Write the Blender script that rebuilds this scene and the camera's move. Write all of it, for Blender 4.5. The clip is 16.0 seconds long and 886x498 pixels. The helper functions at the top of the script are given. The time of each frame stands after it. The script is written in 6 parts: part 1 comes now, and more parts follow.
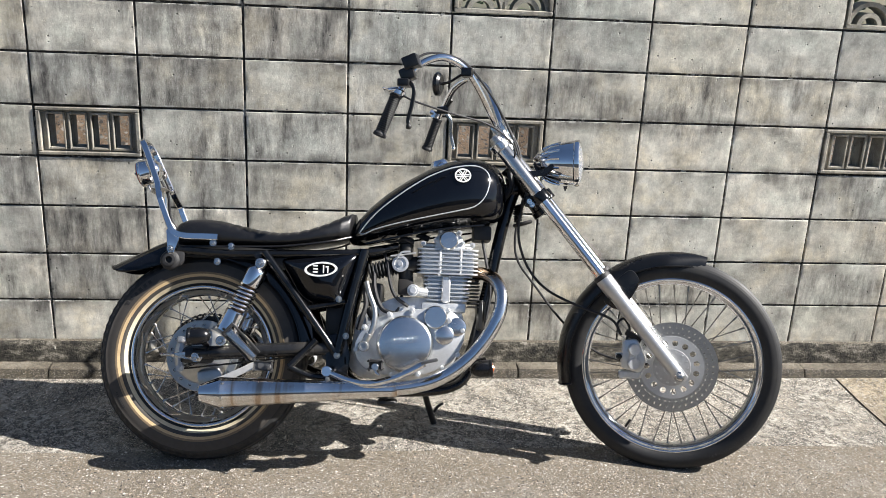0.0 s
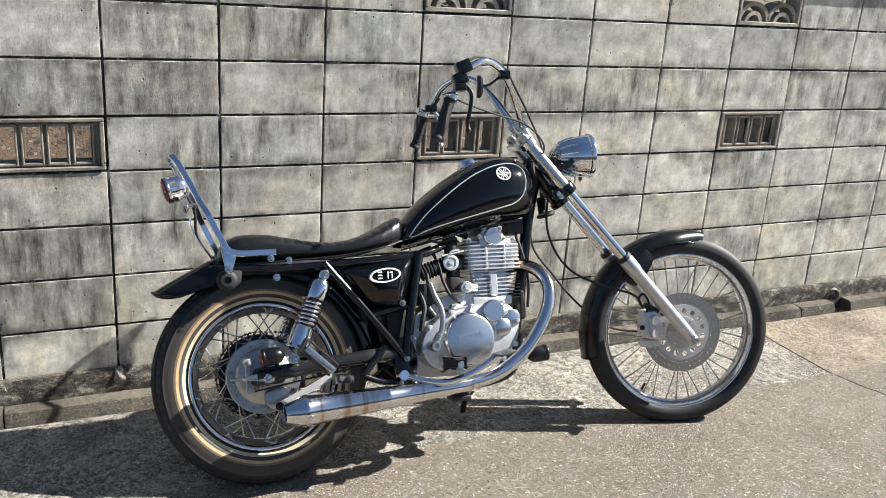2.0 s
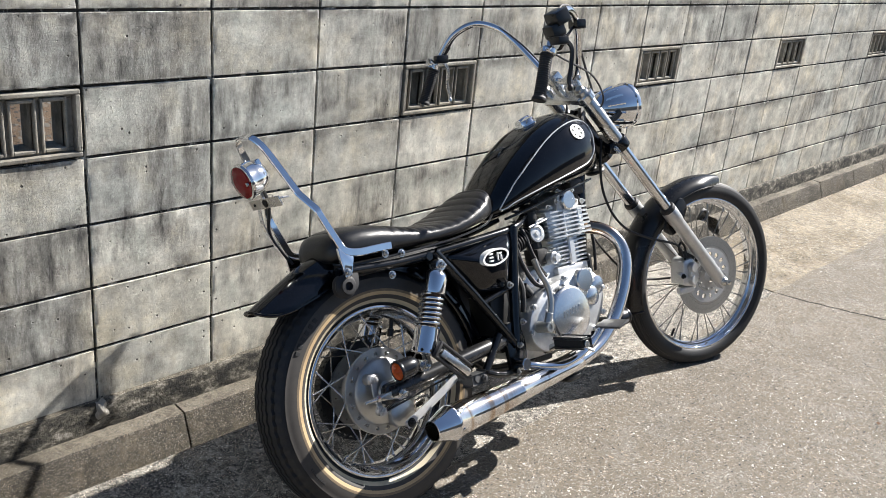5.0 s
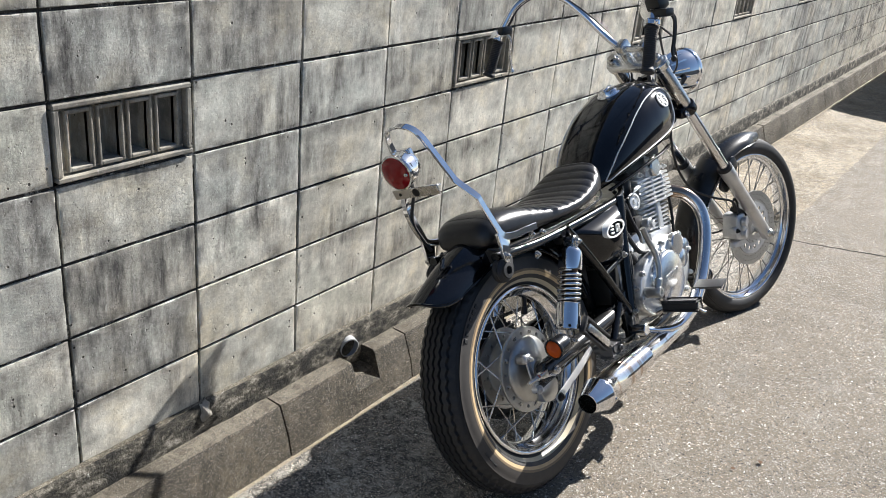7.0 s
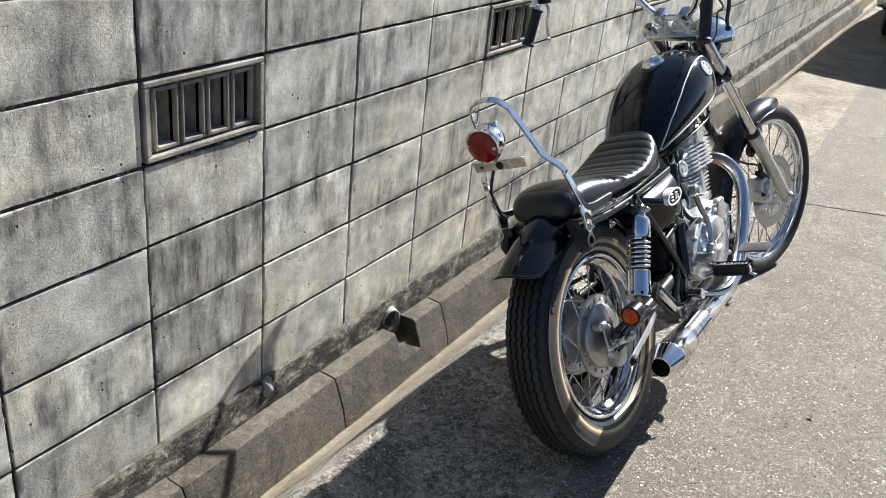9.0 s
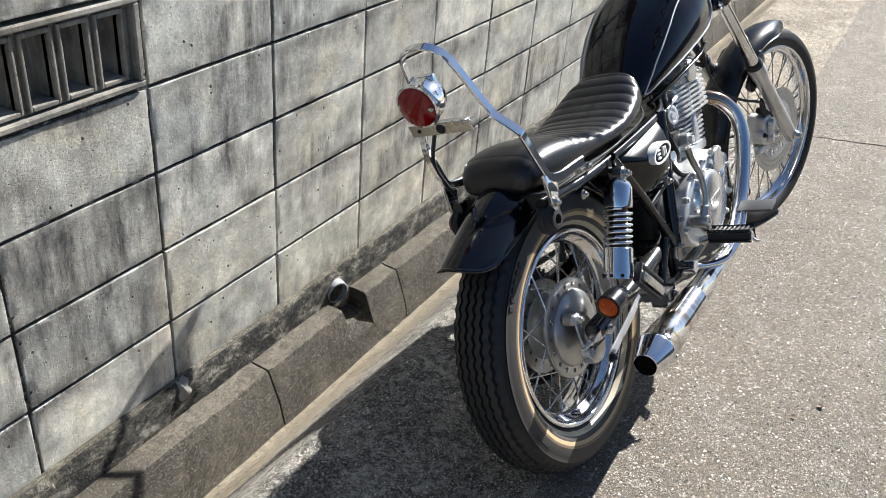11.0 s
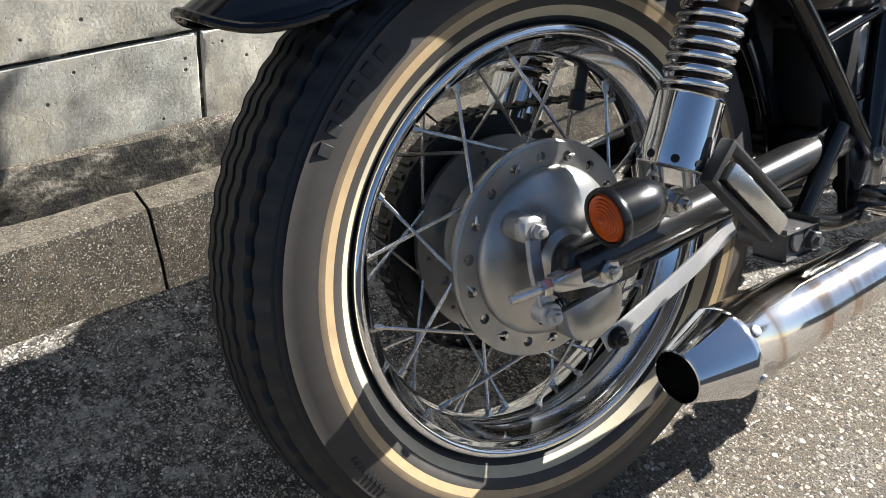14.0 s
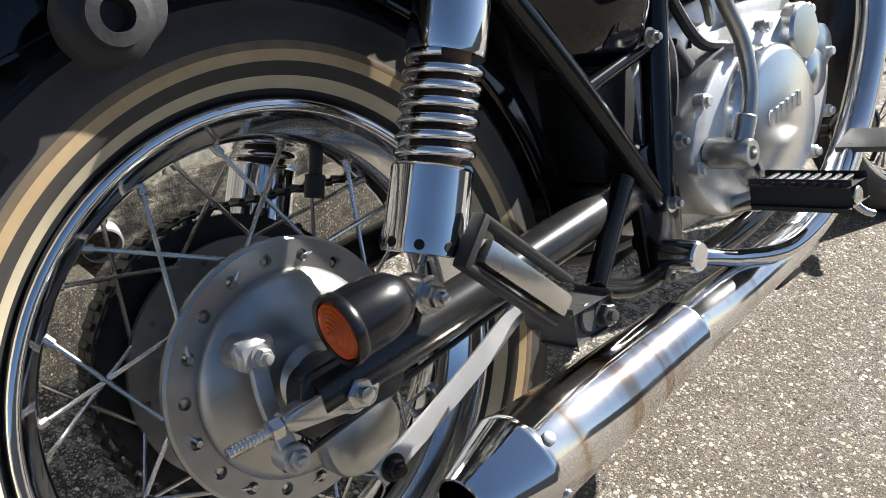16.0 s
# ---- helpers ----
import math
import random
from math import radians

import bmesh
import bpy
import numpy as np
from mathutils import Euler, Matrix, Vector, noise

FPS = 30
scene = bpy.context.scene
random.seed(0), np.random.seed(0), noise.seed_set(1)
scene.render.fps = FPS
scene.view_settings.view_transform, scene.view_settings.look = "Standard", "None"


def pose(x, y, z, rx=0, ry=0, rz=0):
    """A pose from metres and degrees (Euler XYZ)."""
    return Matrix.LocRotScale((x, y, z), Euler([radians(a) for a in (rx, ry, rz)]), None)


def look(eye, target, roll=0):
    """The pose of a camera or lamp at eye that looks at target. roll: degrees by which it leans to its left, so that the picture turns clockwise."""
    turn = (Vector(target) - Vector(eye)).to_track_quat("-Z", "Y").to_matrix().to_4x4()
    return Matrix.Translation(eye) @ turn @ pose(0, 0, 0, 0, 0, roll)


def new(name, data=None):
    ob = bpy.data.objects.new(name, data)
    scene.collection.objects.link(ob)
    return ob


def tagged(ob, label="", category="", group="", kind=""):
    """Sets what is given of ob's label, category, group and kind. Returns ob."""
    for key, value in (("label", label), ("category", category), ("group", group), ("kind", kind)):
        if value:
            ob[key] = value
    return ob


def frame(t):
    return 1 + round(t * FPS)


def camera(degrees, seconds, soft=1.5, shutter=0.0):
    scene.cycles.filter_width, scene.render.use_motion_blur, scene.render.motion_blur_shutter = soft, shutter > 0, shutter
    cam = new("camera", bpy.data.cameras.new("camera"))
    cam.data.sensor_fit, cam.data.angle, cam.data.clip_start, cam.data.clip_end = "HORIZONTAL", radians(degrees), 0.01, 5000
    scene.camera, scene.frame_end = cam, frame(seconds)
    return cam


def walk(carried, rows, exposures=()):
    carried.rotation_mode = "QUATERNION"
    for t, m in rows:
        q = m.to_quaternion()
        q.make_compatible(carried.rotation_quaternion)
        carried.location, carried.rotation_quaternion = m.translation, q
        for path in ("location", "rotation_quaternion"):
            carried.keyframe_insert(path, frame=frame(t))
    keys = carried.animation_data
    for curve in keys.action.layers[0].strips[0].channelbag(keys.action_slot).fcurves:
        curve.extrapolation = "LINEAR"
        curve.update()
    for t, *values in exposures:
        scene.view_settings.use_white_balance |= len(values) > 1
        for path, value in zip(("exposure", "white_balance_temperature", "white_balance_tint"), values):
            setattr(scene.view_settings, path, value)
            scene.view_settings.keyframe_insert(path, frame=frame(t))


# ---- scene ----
cam = camera(53.7, 16.0, 0.5)
PATH = [
    (0, (0.03, -3.492, 1.501), (0.234, -1.598, 0.894), 2.7),
    (0.5, (-0.246, -3.511, 1.529), (0.101, -1.638, 0.919), 3.3),
    (1, (-0.477, -3.418, 1.514), (0.017, -1.576, 0.913), 4.0),
    (1.5, (-0.723, -3.316, 1.528), (-0.041, -1.532, 0.935), 4.3),
    (2, (-1.016, -3.288, 1.541), (-0.196, -1.574, 0.916), 4.0),
    (2.5, (-1.221, -3.202, 1.531), (-0.314, -1.541, 0.882), 4.1),
    (3, (-1.37, -3.004, 1.54), (-0.334, -1.427, 0.877), 4.4),
    (3.2, (-1.429, -2.944, 1.536), (-0.334, -1.408, 0.872), 4.8),
    (5.3, (-1.939, -2.215, 1.485), (-0.527, -1.006, 0.745), 5.8),
    (5.5, (-2.016, -2.159, 1.488), (-0.584, -0.979, 0.74), 5.6),
    (6, (-2.165, -2.055, 1.497), (-0.696, -0.931, 0.736), 5.3),
    (6.5, (-2.22, -1.897, 1.491), (-0.718, -0.826, 0.718), 5.0),
    (7, (-2.267, -1.772, 1.496), (-0.733, -0.769, 0.696), 5.6),
    (7.5, (-2.378, -1.667, 1.488), (-0.813, -0.743, 0.654), 6.4),
    (8, (-2.483, -1.575, 1.492), (-0.899, -0.7, 0.641), 6.7),
    (8.2, (-2.492, -1.556, 1.492), (-0.893, -0.697, 0.653), 7.0),
    (10.3, (-2.255, -1.398, 1.474), (-0.723, -0.533, 0.522), 5.1),
    (10.5, (-2.19, -1.406, 1.462), (-0.663, -0.552, 0.493), 5.2),
    (11, (-2.02, -1.356, 1.436), (-0.496, -0.566, 0.41), 5.3),
    (11.5, (-1.845, -1.283, 1.411), (-0.368, -0.532, 0.291), 5.1),
    (12, (-1.633, -1.228, 1.357), (-0.197, -0.524, 0.155), 8.0),
    (12.5, (-1.472, -1.153, 1.282), (-0.098, -0.516, -0.025), 12.7),
    (13, (-1.337, -1.109, 1.15), (-0.033, -0.46, -0.22), 14.9),
    (13.5, (-1.16, -1.2, 0.976), (0.003, -0.325, -0.396), 12.4),
    (14, (-1.008, -1.326, 0.841), (0.073, -0.193, -0.404), 8.8),
    (14.5, (-0.928, -1.413, 0.785), (0.139, -0.133, -0.32), 7.4),
    (15, (-0.862, -1.43, 0.773), (0.187, -0.109, -0.302), 5.5),
    (15.5, (-0.82, -1.387, 0.77), (0.354, -0.167, -0.293), 4.7),
    (16, (-0.81, -1.312, 0.782), (0.525, -0.276, -0.288), 6.1),
]
walk(cam, [(t, look(eye, target, roll)) for t, eye, target, roll in PATH], [(0, 1.3, 6500, 10), (5, 1.3, 6450, 10), (10, 1.26, 6250, 9), (12.5, 1.3, 6300, 9), (13.5, 1.38, 6400, 9), (16, 1.34, 6500, 9)])

# ---- light ----
SUN_WAY = Vector((-1.22, 0.22, -1.0)).normalized()
world = bpy.data.worlds.new("sky")
scene.world = world
world.use_nodes = True
sky = world.node_tree.nodes.new("ShaderNodeTexSky")
sky.sky_type, sky.sun_disc = "NISHITA", False
sky.sun_elevation = math.asin(-SUN_WAY.z)
sky.sun_rotation = math.atan2(-SUN_WAY.x, -SUN_WAY.y)
sky.air_density, sky.dust_density, sky.ozone_density = 1.0, 0.6, 3.0
world.node_tree.links.new(sky.outputs[0], world.node_tree.nodes["Background"].inputs[0])
world.node_tree.nodes["Background"].inputs[1].default_value = 0.045
sun = new("sun", bpy.data.lights.new("sun", "SUN"))
sun.data.energy, sun.data.angle, sun.data.color = 5.1, radians(0.5), (1.0, 0.96, 0.91)
sun.matrix_world = look(-SUN_WAY * 20, (0, 0, 0))


# ---- materials ----
def nodes_of(name):
    m = bpy.data.materials.new(name)
    m.use_nodes = True
    t = m.node_tree
    return m, t, t.nodes["Principled BSDF"]


def node(t, kind, **inputs):
    n = t.nodes.new(kind)
    for k, v in inputs.items():
        n.inputs[k.replace("_", " ")].default_value = v
    return n


def coords(t, scale=(1, 1, 1), kind="Object"):
    tc = t.nodes.new("ShaderNodeTexCoord")
    mp = t.nodes.new("ShaderNodeMapping")
    mp.inputs["Scale"].default_value = scale
    t.links.new(tc.outputs[kind], mp.inputs["Vector"])
    return mp.outputs["Vector"]


def world_coords(t, scale=(1, 1, 1)):
    g = t.nodes.new("ShaderNodeNewGeometry")
    mp = t.nodes.new("ShaderNodeMapping")
    mp.inputs["Scale"].default_value = scale
    t.links.new(g.outputs["Position"], mp.inputs["Vector"])
    return mp.outputs["Vector"]


def noise_of(t, vec, scale, detail=4.0, rough=0.55):
    n = node(t, "ShaderNodeTexNoise", Scale=scale, Detail=detail, Roughness=rough)
    t.links.new(vec, n.inputs["Vector"])
    return n.outputs["Fac"]


def ramp_of(t, fac, stops):
    r = t.nodes.new("ShaderNodeValToRGB")
    els = r.color_ramp.elements
    while len(els) < len(stops):
        els.new(0.5)
    for e, (p, c) in zip(els, stops):
        e.position = p
        e.color = (c, c, c, 1) if isinstance(c, (int, float)) else (*c, 1)
    t.links.new(fac, r.inputs["Fac"])
    return r.outputs["Color"]


def mix_of(t, fac, a, b, mode="MIX"):
    n = t.nodes.new("ShaderNodeMix")
    n.data_type, n.blend_type = "RGBA", mode
    for sock, v in ((n.inputs["Factor"], fac), (n.inputs["A"], a), (n.inputs["B"], b)):
        if isinstance(v, (int, float)):
            sock.default_value = v
        elif isinstance(v, tuple):
            sock.default_value = (*v, 1)
        else:
            t.links.new(v, sock)
    return n.outputs["Result"]


def bump_of(t, bsdf, height, strength, distance):
    b = node(t, "ShaderNodeBump", Strength=strength, Distance=distance)
    t.links.new(height, b.inputs["Height"])
    t.links.new(b.outputs["Normal"], bsdf.inputs["Normal"])


def plain(name, col, rough, metal=0.0, coat=0.0, dirt=None, grain=60, vary=0.25, bump=0.0, spread=0.12):
    """A worn surface: base colour with grain, patches of dirt, uneven gloss."""
    m, t, b = nodes_of(name)
    v = coords(t)
    fine, broad = noise_of(t, v, grain, 5), noise_of(t, v, grain / 9, 3)
    lo = tuple(c * (1 - vary) for c in col)
    hi = tuple(min(1, c * (1 + vary)) for c in col)
    c = mix_of(t, fine, lo, hi)
    c = mix_of(t, ramp_of(t, broad, [(0.52, 0.0), (0.72, 0.55)]), c, dirt if dirt else lo)
    t.links.new(c, b.inputs["Base Color"])
    r = mix_of(t, broad, (max(0.02, rough - spread),) * 3, (min(1, rough + spread),) * 3)
    t.links.new(r, b.inputs["Roughness"])
    b.inputs["Metallic"].default_value = metal
    b.inputs["Coat Weight"].default_value = coat
    b.inputs["Coat Roughness"].default_value = 0.04
    if bump:
        bump_of(t, b, fine, bump, 0.002)
    return m


CHROME = plain("chrome", (0.8, 0.81, 0.83), 0.08, 1.0, dirt=(0.5, 0.46, 0.42), grain=45, vary=0.04, spread=0.045)
STEEL = plain("brushed_steel", (0.6, 0.59, 0.57), 0.26, 1.0, dirt=(0.42, 0.36, 0.3), grain=70, vary=0.12)
ALLOY = plain("cast_alloy", (0.66, 0.665, 0.66), 0.42, 0.75, dirt=(0.36, 0.35, 0.33), grain=120, vary=0.14, bump=0.14)
ALLOY_POLISHED = plain("polished_alloy", (0.72, 0.72, 0.71), 0.24, 1.0, dirt=(0.5, 0.49, 0.47), grain=50, vary=0.08)
ALLOY_DULL = plain("dull_alloy", (0.5, 0.5, 0.5), 0.48, 0.85, dirt=(0.3, 0.28, 0.25), grain=90, vary=0.2, bump=0.15)
SILVER_PAINT = plain("silver_paint", (0.55, 0.55, 0.55), 0.34, 0.75, dirt=(0.38, 0.37, 0.35), grain=200, vary=0.1)
BLACK_PAINT = plain("black_paint", (0.0025, 0.003, 0.0045), 0.08, 0.0, 0.0, dirt=(0.005, 0.0055, 0.007), grain=30, vary=0.2, spread=0.05)
FRAME_BLACK = plain("frame_black", (0.004, 0.0043, 0.005), 0.15, 0.0, 0.0, dirt=(0.012, 0.011, 0.01), grain=50, vary=0.3)
SATIN_BLACK = plain("satin_black", (0.005, 0.0052, 0.006), 0.27, 0.0, 0.0, dirt=(0.018, 0.017, 0.016), grain=60, vary=0.3)
SWINGARM = plain("worn_swingarm_paint", (0.016, 0.016, 0.0165), 0.24, 0.0, 0.0, dirt=(0.075, 0.068, 0.058), grain=45, vary=0.5, bump=0.05)
GRIME = plain("grimy_black", (0.007, 0.007, 0.007), 0.5, 0.0, dirt=(0.03, 0.026, 0.021), grain=80, vary=0.5, bump=0.2)
RUBBER = plain("tyre_rubber", (0.013, 0.0132, 0.014), 0.6, 0.0, dirt=(0.032, 0.03, 0.026), grain=140, vary=0.35, bump=0.15)
GRIP_RUBBER = plain("grip_rubber", (0.014, 0.014, 0.015), 0.62, grain=150, vary=0.3, bump=0.2)
VINYL = plain("seat_vinyl", (0.008, 0.008, 0.009), 0.32, 0.0, 0.05, dirt=(0.022, 0.021, 0.02), grain=420, vary=0.3, bump=0.25, spread=0.07)
# front spokes: a darker steel, with their backlit shade put into the colour
SPOKE_BACKLIT = plain("spoke_steel", (0.3, 0.29, 0.27), 0.4, 0.9, dirt=(0.12, 0.1, 0.08), grain=90)
SPOKE_BRIGHT = plain("bright_spoke_steel", (0.62, 0.6, 0.57), 0.24, 1.0, dirt=(0.25, 0.2, 0.15), grain=50)
FADED = plain("faded_rubber", (0.044, 0.039, 0.034), 0.62, dirt=(0.03, 0.027, 0.024), grain=60, vary=0.3)
HALO = plain("stained_rubber", (0.17, 0.125, 0.075), 0.6, dirt=(0.1, 0.075, 0.05), grain=70, vary=0.3)
CREAM = plain("cream_rubber", (0.5, 0.44, 0.31), 0.55, dirt=(0.3, 0.24, 0.16), grain=60, vary=0.2)
TAN = plain("tan_rubber", (0.47, 0.345, 0.19), 0.58, dirt=(0.3, 0.19, 0.1), grain=60, vary=0.25)
CARRIER = plain("carrier_alloy", (0.6, 0.6, 0.59), 0.45, 0.35, dirt=(0.4, 0.39, 0.37), grain=80, vary=0.12)
AGED_ALLOY = plain("aged_alloy", (0.44, 0.44, 0.425), 0.33, 0.9, dirt=(0.24, 0.215, 0.18), grain=55, vary=0.2, bump=0.1)
DARK_ALLOY = plain("dark_alloy", (0.12, 0.12, 0.12), 0.5, 0.8, dirt=(0.05, 0.046, 0.04), grain=70, vary=0.2)
WHITE_MARK = plain("white_mark", (0.78, 0.78, 0.76), 0.35, grain=80, vary=0.06)
SILVER_LINE = plain("silver_line", (0.62, 0.63, 0.65), 0.35, 0.4, grain=80, vary=0.06)
# near-black discs of this stand in for the shade inside holes
DARK_HOLE = plain("dark_hole", (0.008, 0.008, 0.008), 0.8, grain=80)
PIPE_PVC = plain("grey_pipe", (0.3, 0.305, 0.31), 0.55, dirt=(0.12, 0.115, 0.105), grain=60)
CAR_PAINT = plain("dark_maroon_paint", (0.035, 0.012, 0.014), 0.2, 0.2, 0.8, grain=20, spread=0.05)
CAR_GLASS = plain("dark_glass", (0.01, 0.011, 0.012), 0.06, 0.0, 0.5, grain=10, spread=0.02)


def lens_material(name, col):
    m, t, b = nodes_of(name)
    b.inputs["Base Color"].default_value = (*col, 1)
    b.inputs["Roughness"].default_value = 0.06
    b.inputs["Transmission Weight"].default_value = 0.0
    b.inputs["Coat Weight"].default_value = 0.0
    return m


RED_LENS = lens_material("red_lens", (0.2, 0.0012, 0.004))
ORANGE_LENS = lens_material("orange_lens", (0.5, 0.085, 0.01))
CLEAR_LENS = lens_material("clear_lens", (0.9, 0.92, 0.93))
CLEAR_LENS.node_tree.nodes["Principled BSDF"].inputs["Transmission Weight"].default_value = 0.8


def heat_steel():
    """Stainless exhaust with straw and brown heat bands and road dirt."""
    m, t, b = nodes_of("heated_steel")
    v = coords(t)
    bands = noise_of(t, coords(t, (9, 0.8, 0.8)), 1.5, 3)
    fine = noise_of(t, v, 70, 5)
    c = mix_of(t, ramp_of(t, bands, [(0.5, 0.0), (0.58, 0.8), (0.63, 0.15), (0.75, 0.0)]), (0.74, 0.73, 0.72), (0.4, 0.26, 0.15))
    c = mix_of(t, ramp_of(t, fine, [(0.55, 0.0), (0.8, 0.35)]), c, (0.34, 0.28, 0.23))
    t.links.new(c, b.inputs["Base Color"])
    t.links.new(ramp_of(t, noise_of(t, v, 14, 4), [(0.3, 0.08), (0.75, 0.21)]), b.inputs["Roughness"])
    b.inputs["Metallic"].default_value = 1.0
    return m


HEAT_STEEL = heat_steel()


def disc_steel():
    m, t, b = nodes_of("brake_disc_steel")
    v = coords(t)
    fine = noise_of(t, v, 160, 4)
    t.links.new(mix_of(t, fine, (0.36, 0.365, 0.36), (0.54, 0.54, 0.53)), b.inputs["Base Color"])
    b.inputs["Metallic"].default_value, b.inputs["Roughness"].default_value = 0.95, 0.36
    return m


DISC_STEEL = disc_steel()


def block_concrete(name, base, stain, pits=1.0, bloom=0.6, edges=0.0, grime=0.0):
    """Weathered concrete block: its own tone, sooty runs from the top, lime bloom, pinholes."""
    m, t, b = nodes_of(name)
    info = t.nodes.new("ShaderNodeObjectInfo")
    g = t.nodes.new("ShaderNodeNewGeometry")
    mp = t.nodes.new("ShaderNodeMapping")
    t.links.new(g.outputs["Position"], mp.inputs["Vector"])
    pos = mp.outputs["Vector"]
    fine, mid = noise_of(t, pos, 170, 6, 0.75), noise_of(t, pos, 9, 8, 0.72)
    tone = ramp_of(t, info.outputs["Random"], [(0.0, (0.74, 0.75, 0.74)), (0.35, (0.98, 0.96, 0.9)), (0.7, (0.9, 0.92, 0.91)), (1.0, (1.12, 1.1, 1.05))])
    hue = ramp_of(t, noise_of(t, pos, 3.4, 6, 0.7), [(0.36, (0.84, 0.93, 0.93)), (0.5, (1.0, 1.0, 1.0)), (0.64, (1.1, 1.0, 0.8))])
    c = mix_of(t, ramp_of(t, mid, [(0.34, 0.0), (0.66, 1.0)]), tuple(x * 0.55 for x in base), tuple(x * 1.38 for x in base))
    c = mix_of(t, 1.0, c, tone, "MULTIPLY")
    c = mix_of(t, 0.5, c, hue, "MULTIPLY")
    c = mix_of(t, ramp_of(t, fine, [(0.34, 0.55), (0.44, 0.0)]), c, tuple(x * 0.45 for x in base))
    c = mix_of(t, ramp_of(t, noise_of(t, pos, 48, 5, 0.7), [(0.58, 0.0), (0.74, 0.5)]), c, tuple(x * 0.42 for x in base))
    c = mix_of(t, ramp_of(t, noise_of(t, world_coords(t, (34, 34, 9)), 1.0, 7, 0.75), [(0.36, 0.4), (0.5, 0.0)]), c, tuple(x * 0.6 for x in base))
    c = mix_of(t, ramp_of(t, noise_of(t, pos, 88, 4, 0.7), [(0.6, 0.0), (0.7, 0.4)]), c, tuple(x * 1.5 for x in base))
    runs = noise_of(t, world_coords(t, (15, 15, 3.4)), 1.0, 8, 0.72)
    wide = noise_of(t, world_coords(t, (1.5, 1.5, 2.6)), 1.0, 4, 0.6)
    # more soot towards the west end
    place = t.nodes.new("ShaderNodeSeparateXYZ")
    t.links.new(world_coords(t, (0.2, 1, 1)), place.inputs[0])
    wide = mix_of(t, 1.0, wide, ramp_of(t, place.outputs["X"], [(0.0, 0.05 + grime), (0.3, grime)]), "ADD")
    soot = mix_of(t, 1.0, ramp_of(t, runs, [(0.4, 0.0), (0.66, 1.0)]), ramp_of(t, wide, [(0.49, 0.0), (0.6, 1.0)]), "MULTIPLY")
    c = mix_of(t, soot, c, stain)
    if edges:
        sep = t.nodes.new("ShaderNodeSeparateXYZ")
        t.links.new(coords(t, (1, 1, 5.0)), sep.inputs[0])
        rim = ramp_of(t, sep.outputs["Z"], [(0.0, 0.8), (0.16, 0.0), (0.7, 0.0), (0.97, 1.0)])
        patch = ramp_of(t, noise_of(t, world_coords(t, (2.3, 2.3, 3.1)), 1.0, 5, 0.65), [(0.46, 0.0), (0.64, edges)])
        c = mix_of(t, mix_of(t, 1.0, rim, patch, "MULTIPLY"), c, tuple(x * 0.7 for x in stain))
    lime = noise_of(t, world_coords(t, (48, 48, 9)), 1.0, 6, 0.75)
    c = mix_of(t, ramp_of(t, lime, [(0.58, 0.0), (0.74, bloom)]), c, (0.6, 0.59, 0.55))
    if edges:
        # lime washed out of the joints clings to the arrises
        run = t.nodes.new("ShaderNodeSeparateXYZ")
        t.links.new(coords(t, (2.5, 1, 5.0)), run.inputs[0])
        ex = ramp_of(t, run.outputs["X"], [(0.0, 1.0), (0.022, 0.0), (0.957, 0.0), (0.977, 1.0)])
        ez = ramp_of(t, run.outputs["Z"], [(0.0, 1.0), (0.05, 0.0), (0.91, 0.0), (0.957, 1.0)])
        edge = mix_of(t, 1.0, ex, ez, "LIGHTEN")
        wash = ramp_of(t, noise_of(t, world_coords(t, (14, 14, 14)), 1.0, 8, 0.78), [(0.5, 0.0), (0.58, 0.75)])
        c = mix_of(t, mix_of(t, 1.0, edge, wash, "MULTIPLY"), c, (0.68, 0.67, 0.63))
    t.links.new(c, b.inputs["Base Color"])
    b.inputs["Roughness"].default_value = 0.92
    vo = node(t, "ShaderNodeTexVoronoi", Scale=130.0)
    t.links.new(pos, vo.inputs["Vector"])
    holes = ramp_of(t, vo.outputs["Distance"], [(0.06, 0.0), (0.2, 1.0)])
    h = mix_of(t, 0.65, fine, mix_of(t, ramp_of(t, noise_of(t, pos, 30, 2), [(0.5, 0.0), (0.6, 1.0)]), (1.0, 1.0, 1.0), holes))
    c = mix_of(t, mix_of(t, ramp_of(t, noise_of(t, pos, 30, 2), [(0.5, 0.0), (0.6, 0.8)]), (0.0, 0.0, 0.0), ramp_of(t, vo.outputs["Distance"], [(0.07, 1.0), (0.17, 0.0)])), c, tuple(x * 0.16 for x in base))
    # a few larger blow holes
    big = node(t, "ShaderNodeTexVoronoi", Scale=42.0)
    t.links.new(pos, big.inputs["Vector"])
    pick = t.nodes.new("ShaderNodeSeparateColor")
    t.links.new(big.outputs["Color"], pick.inputs[0])
    hole = mix_of(t, 1.0, ramp_of(t, big.outputs["Distance"], [(0.11, 1.0), (0.17, 0.0)]), ramp_of(t, pick.outputs[0], [(0.88, 0.0), (0.9, 1.0)]), "MULTIPLY")
    c = mix_of(t, hole, c, tuple(x * 0.13 for x in base))
    h = mix_of(t, hole, h, (0.0, 0.0, 0.0))
    t.links.new(c, b.inputs["Base Color"])
    bump_of(t, b, h, 0.9 * pits, 0.006)
    return m


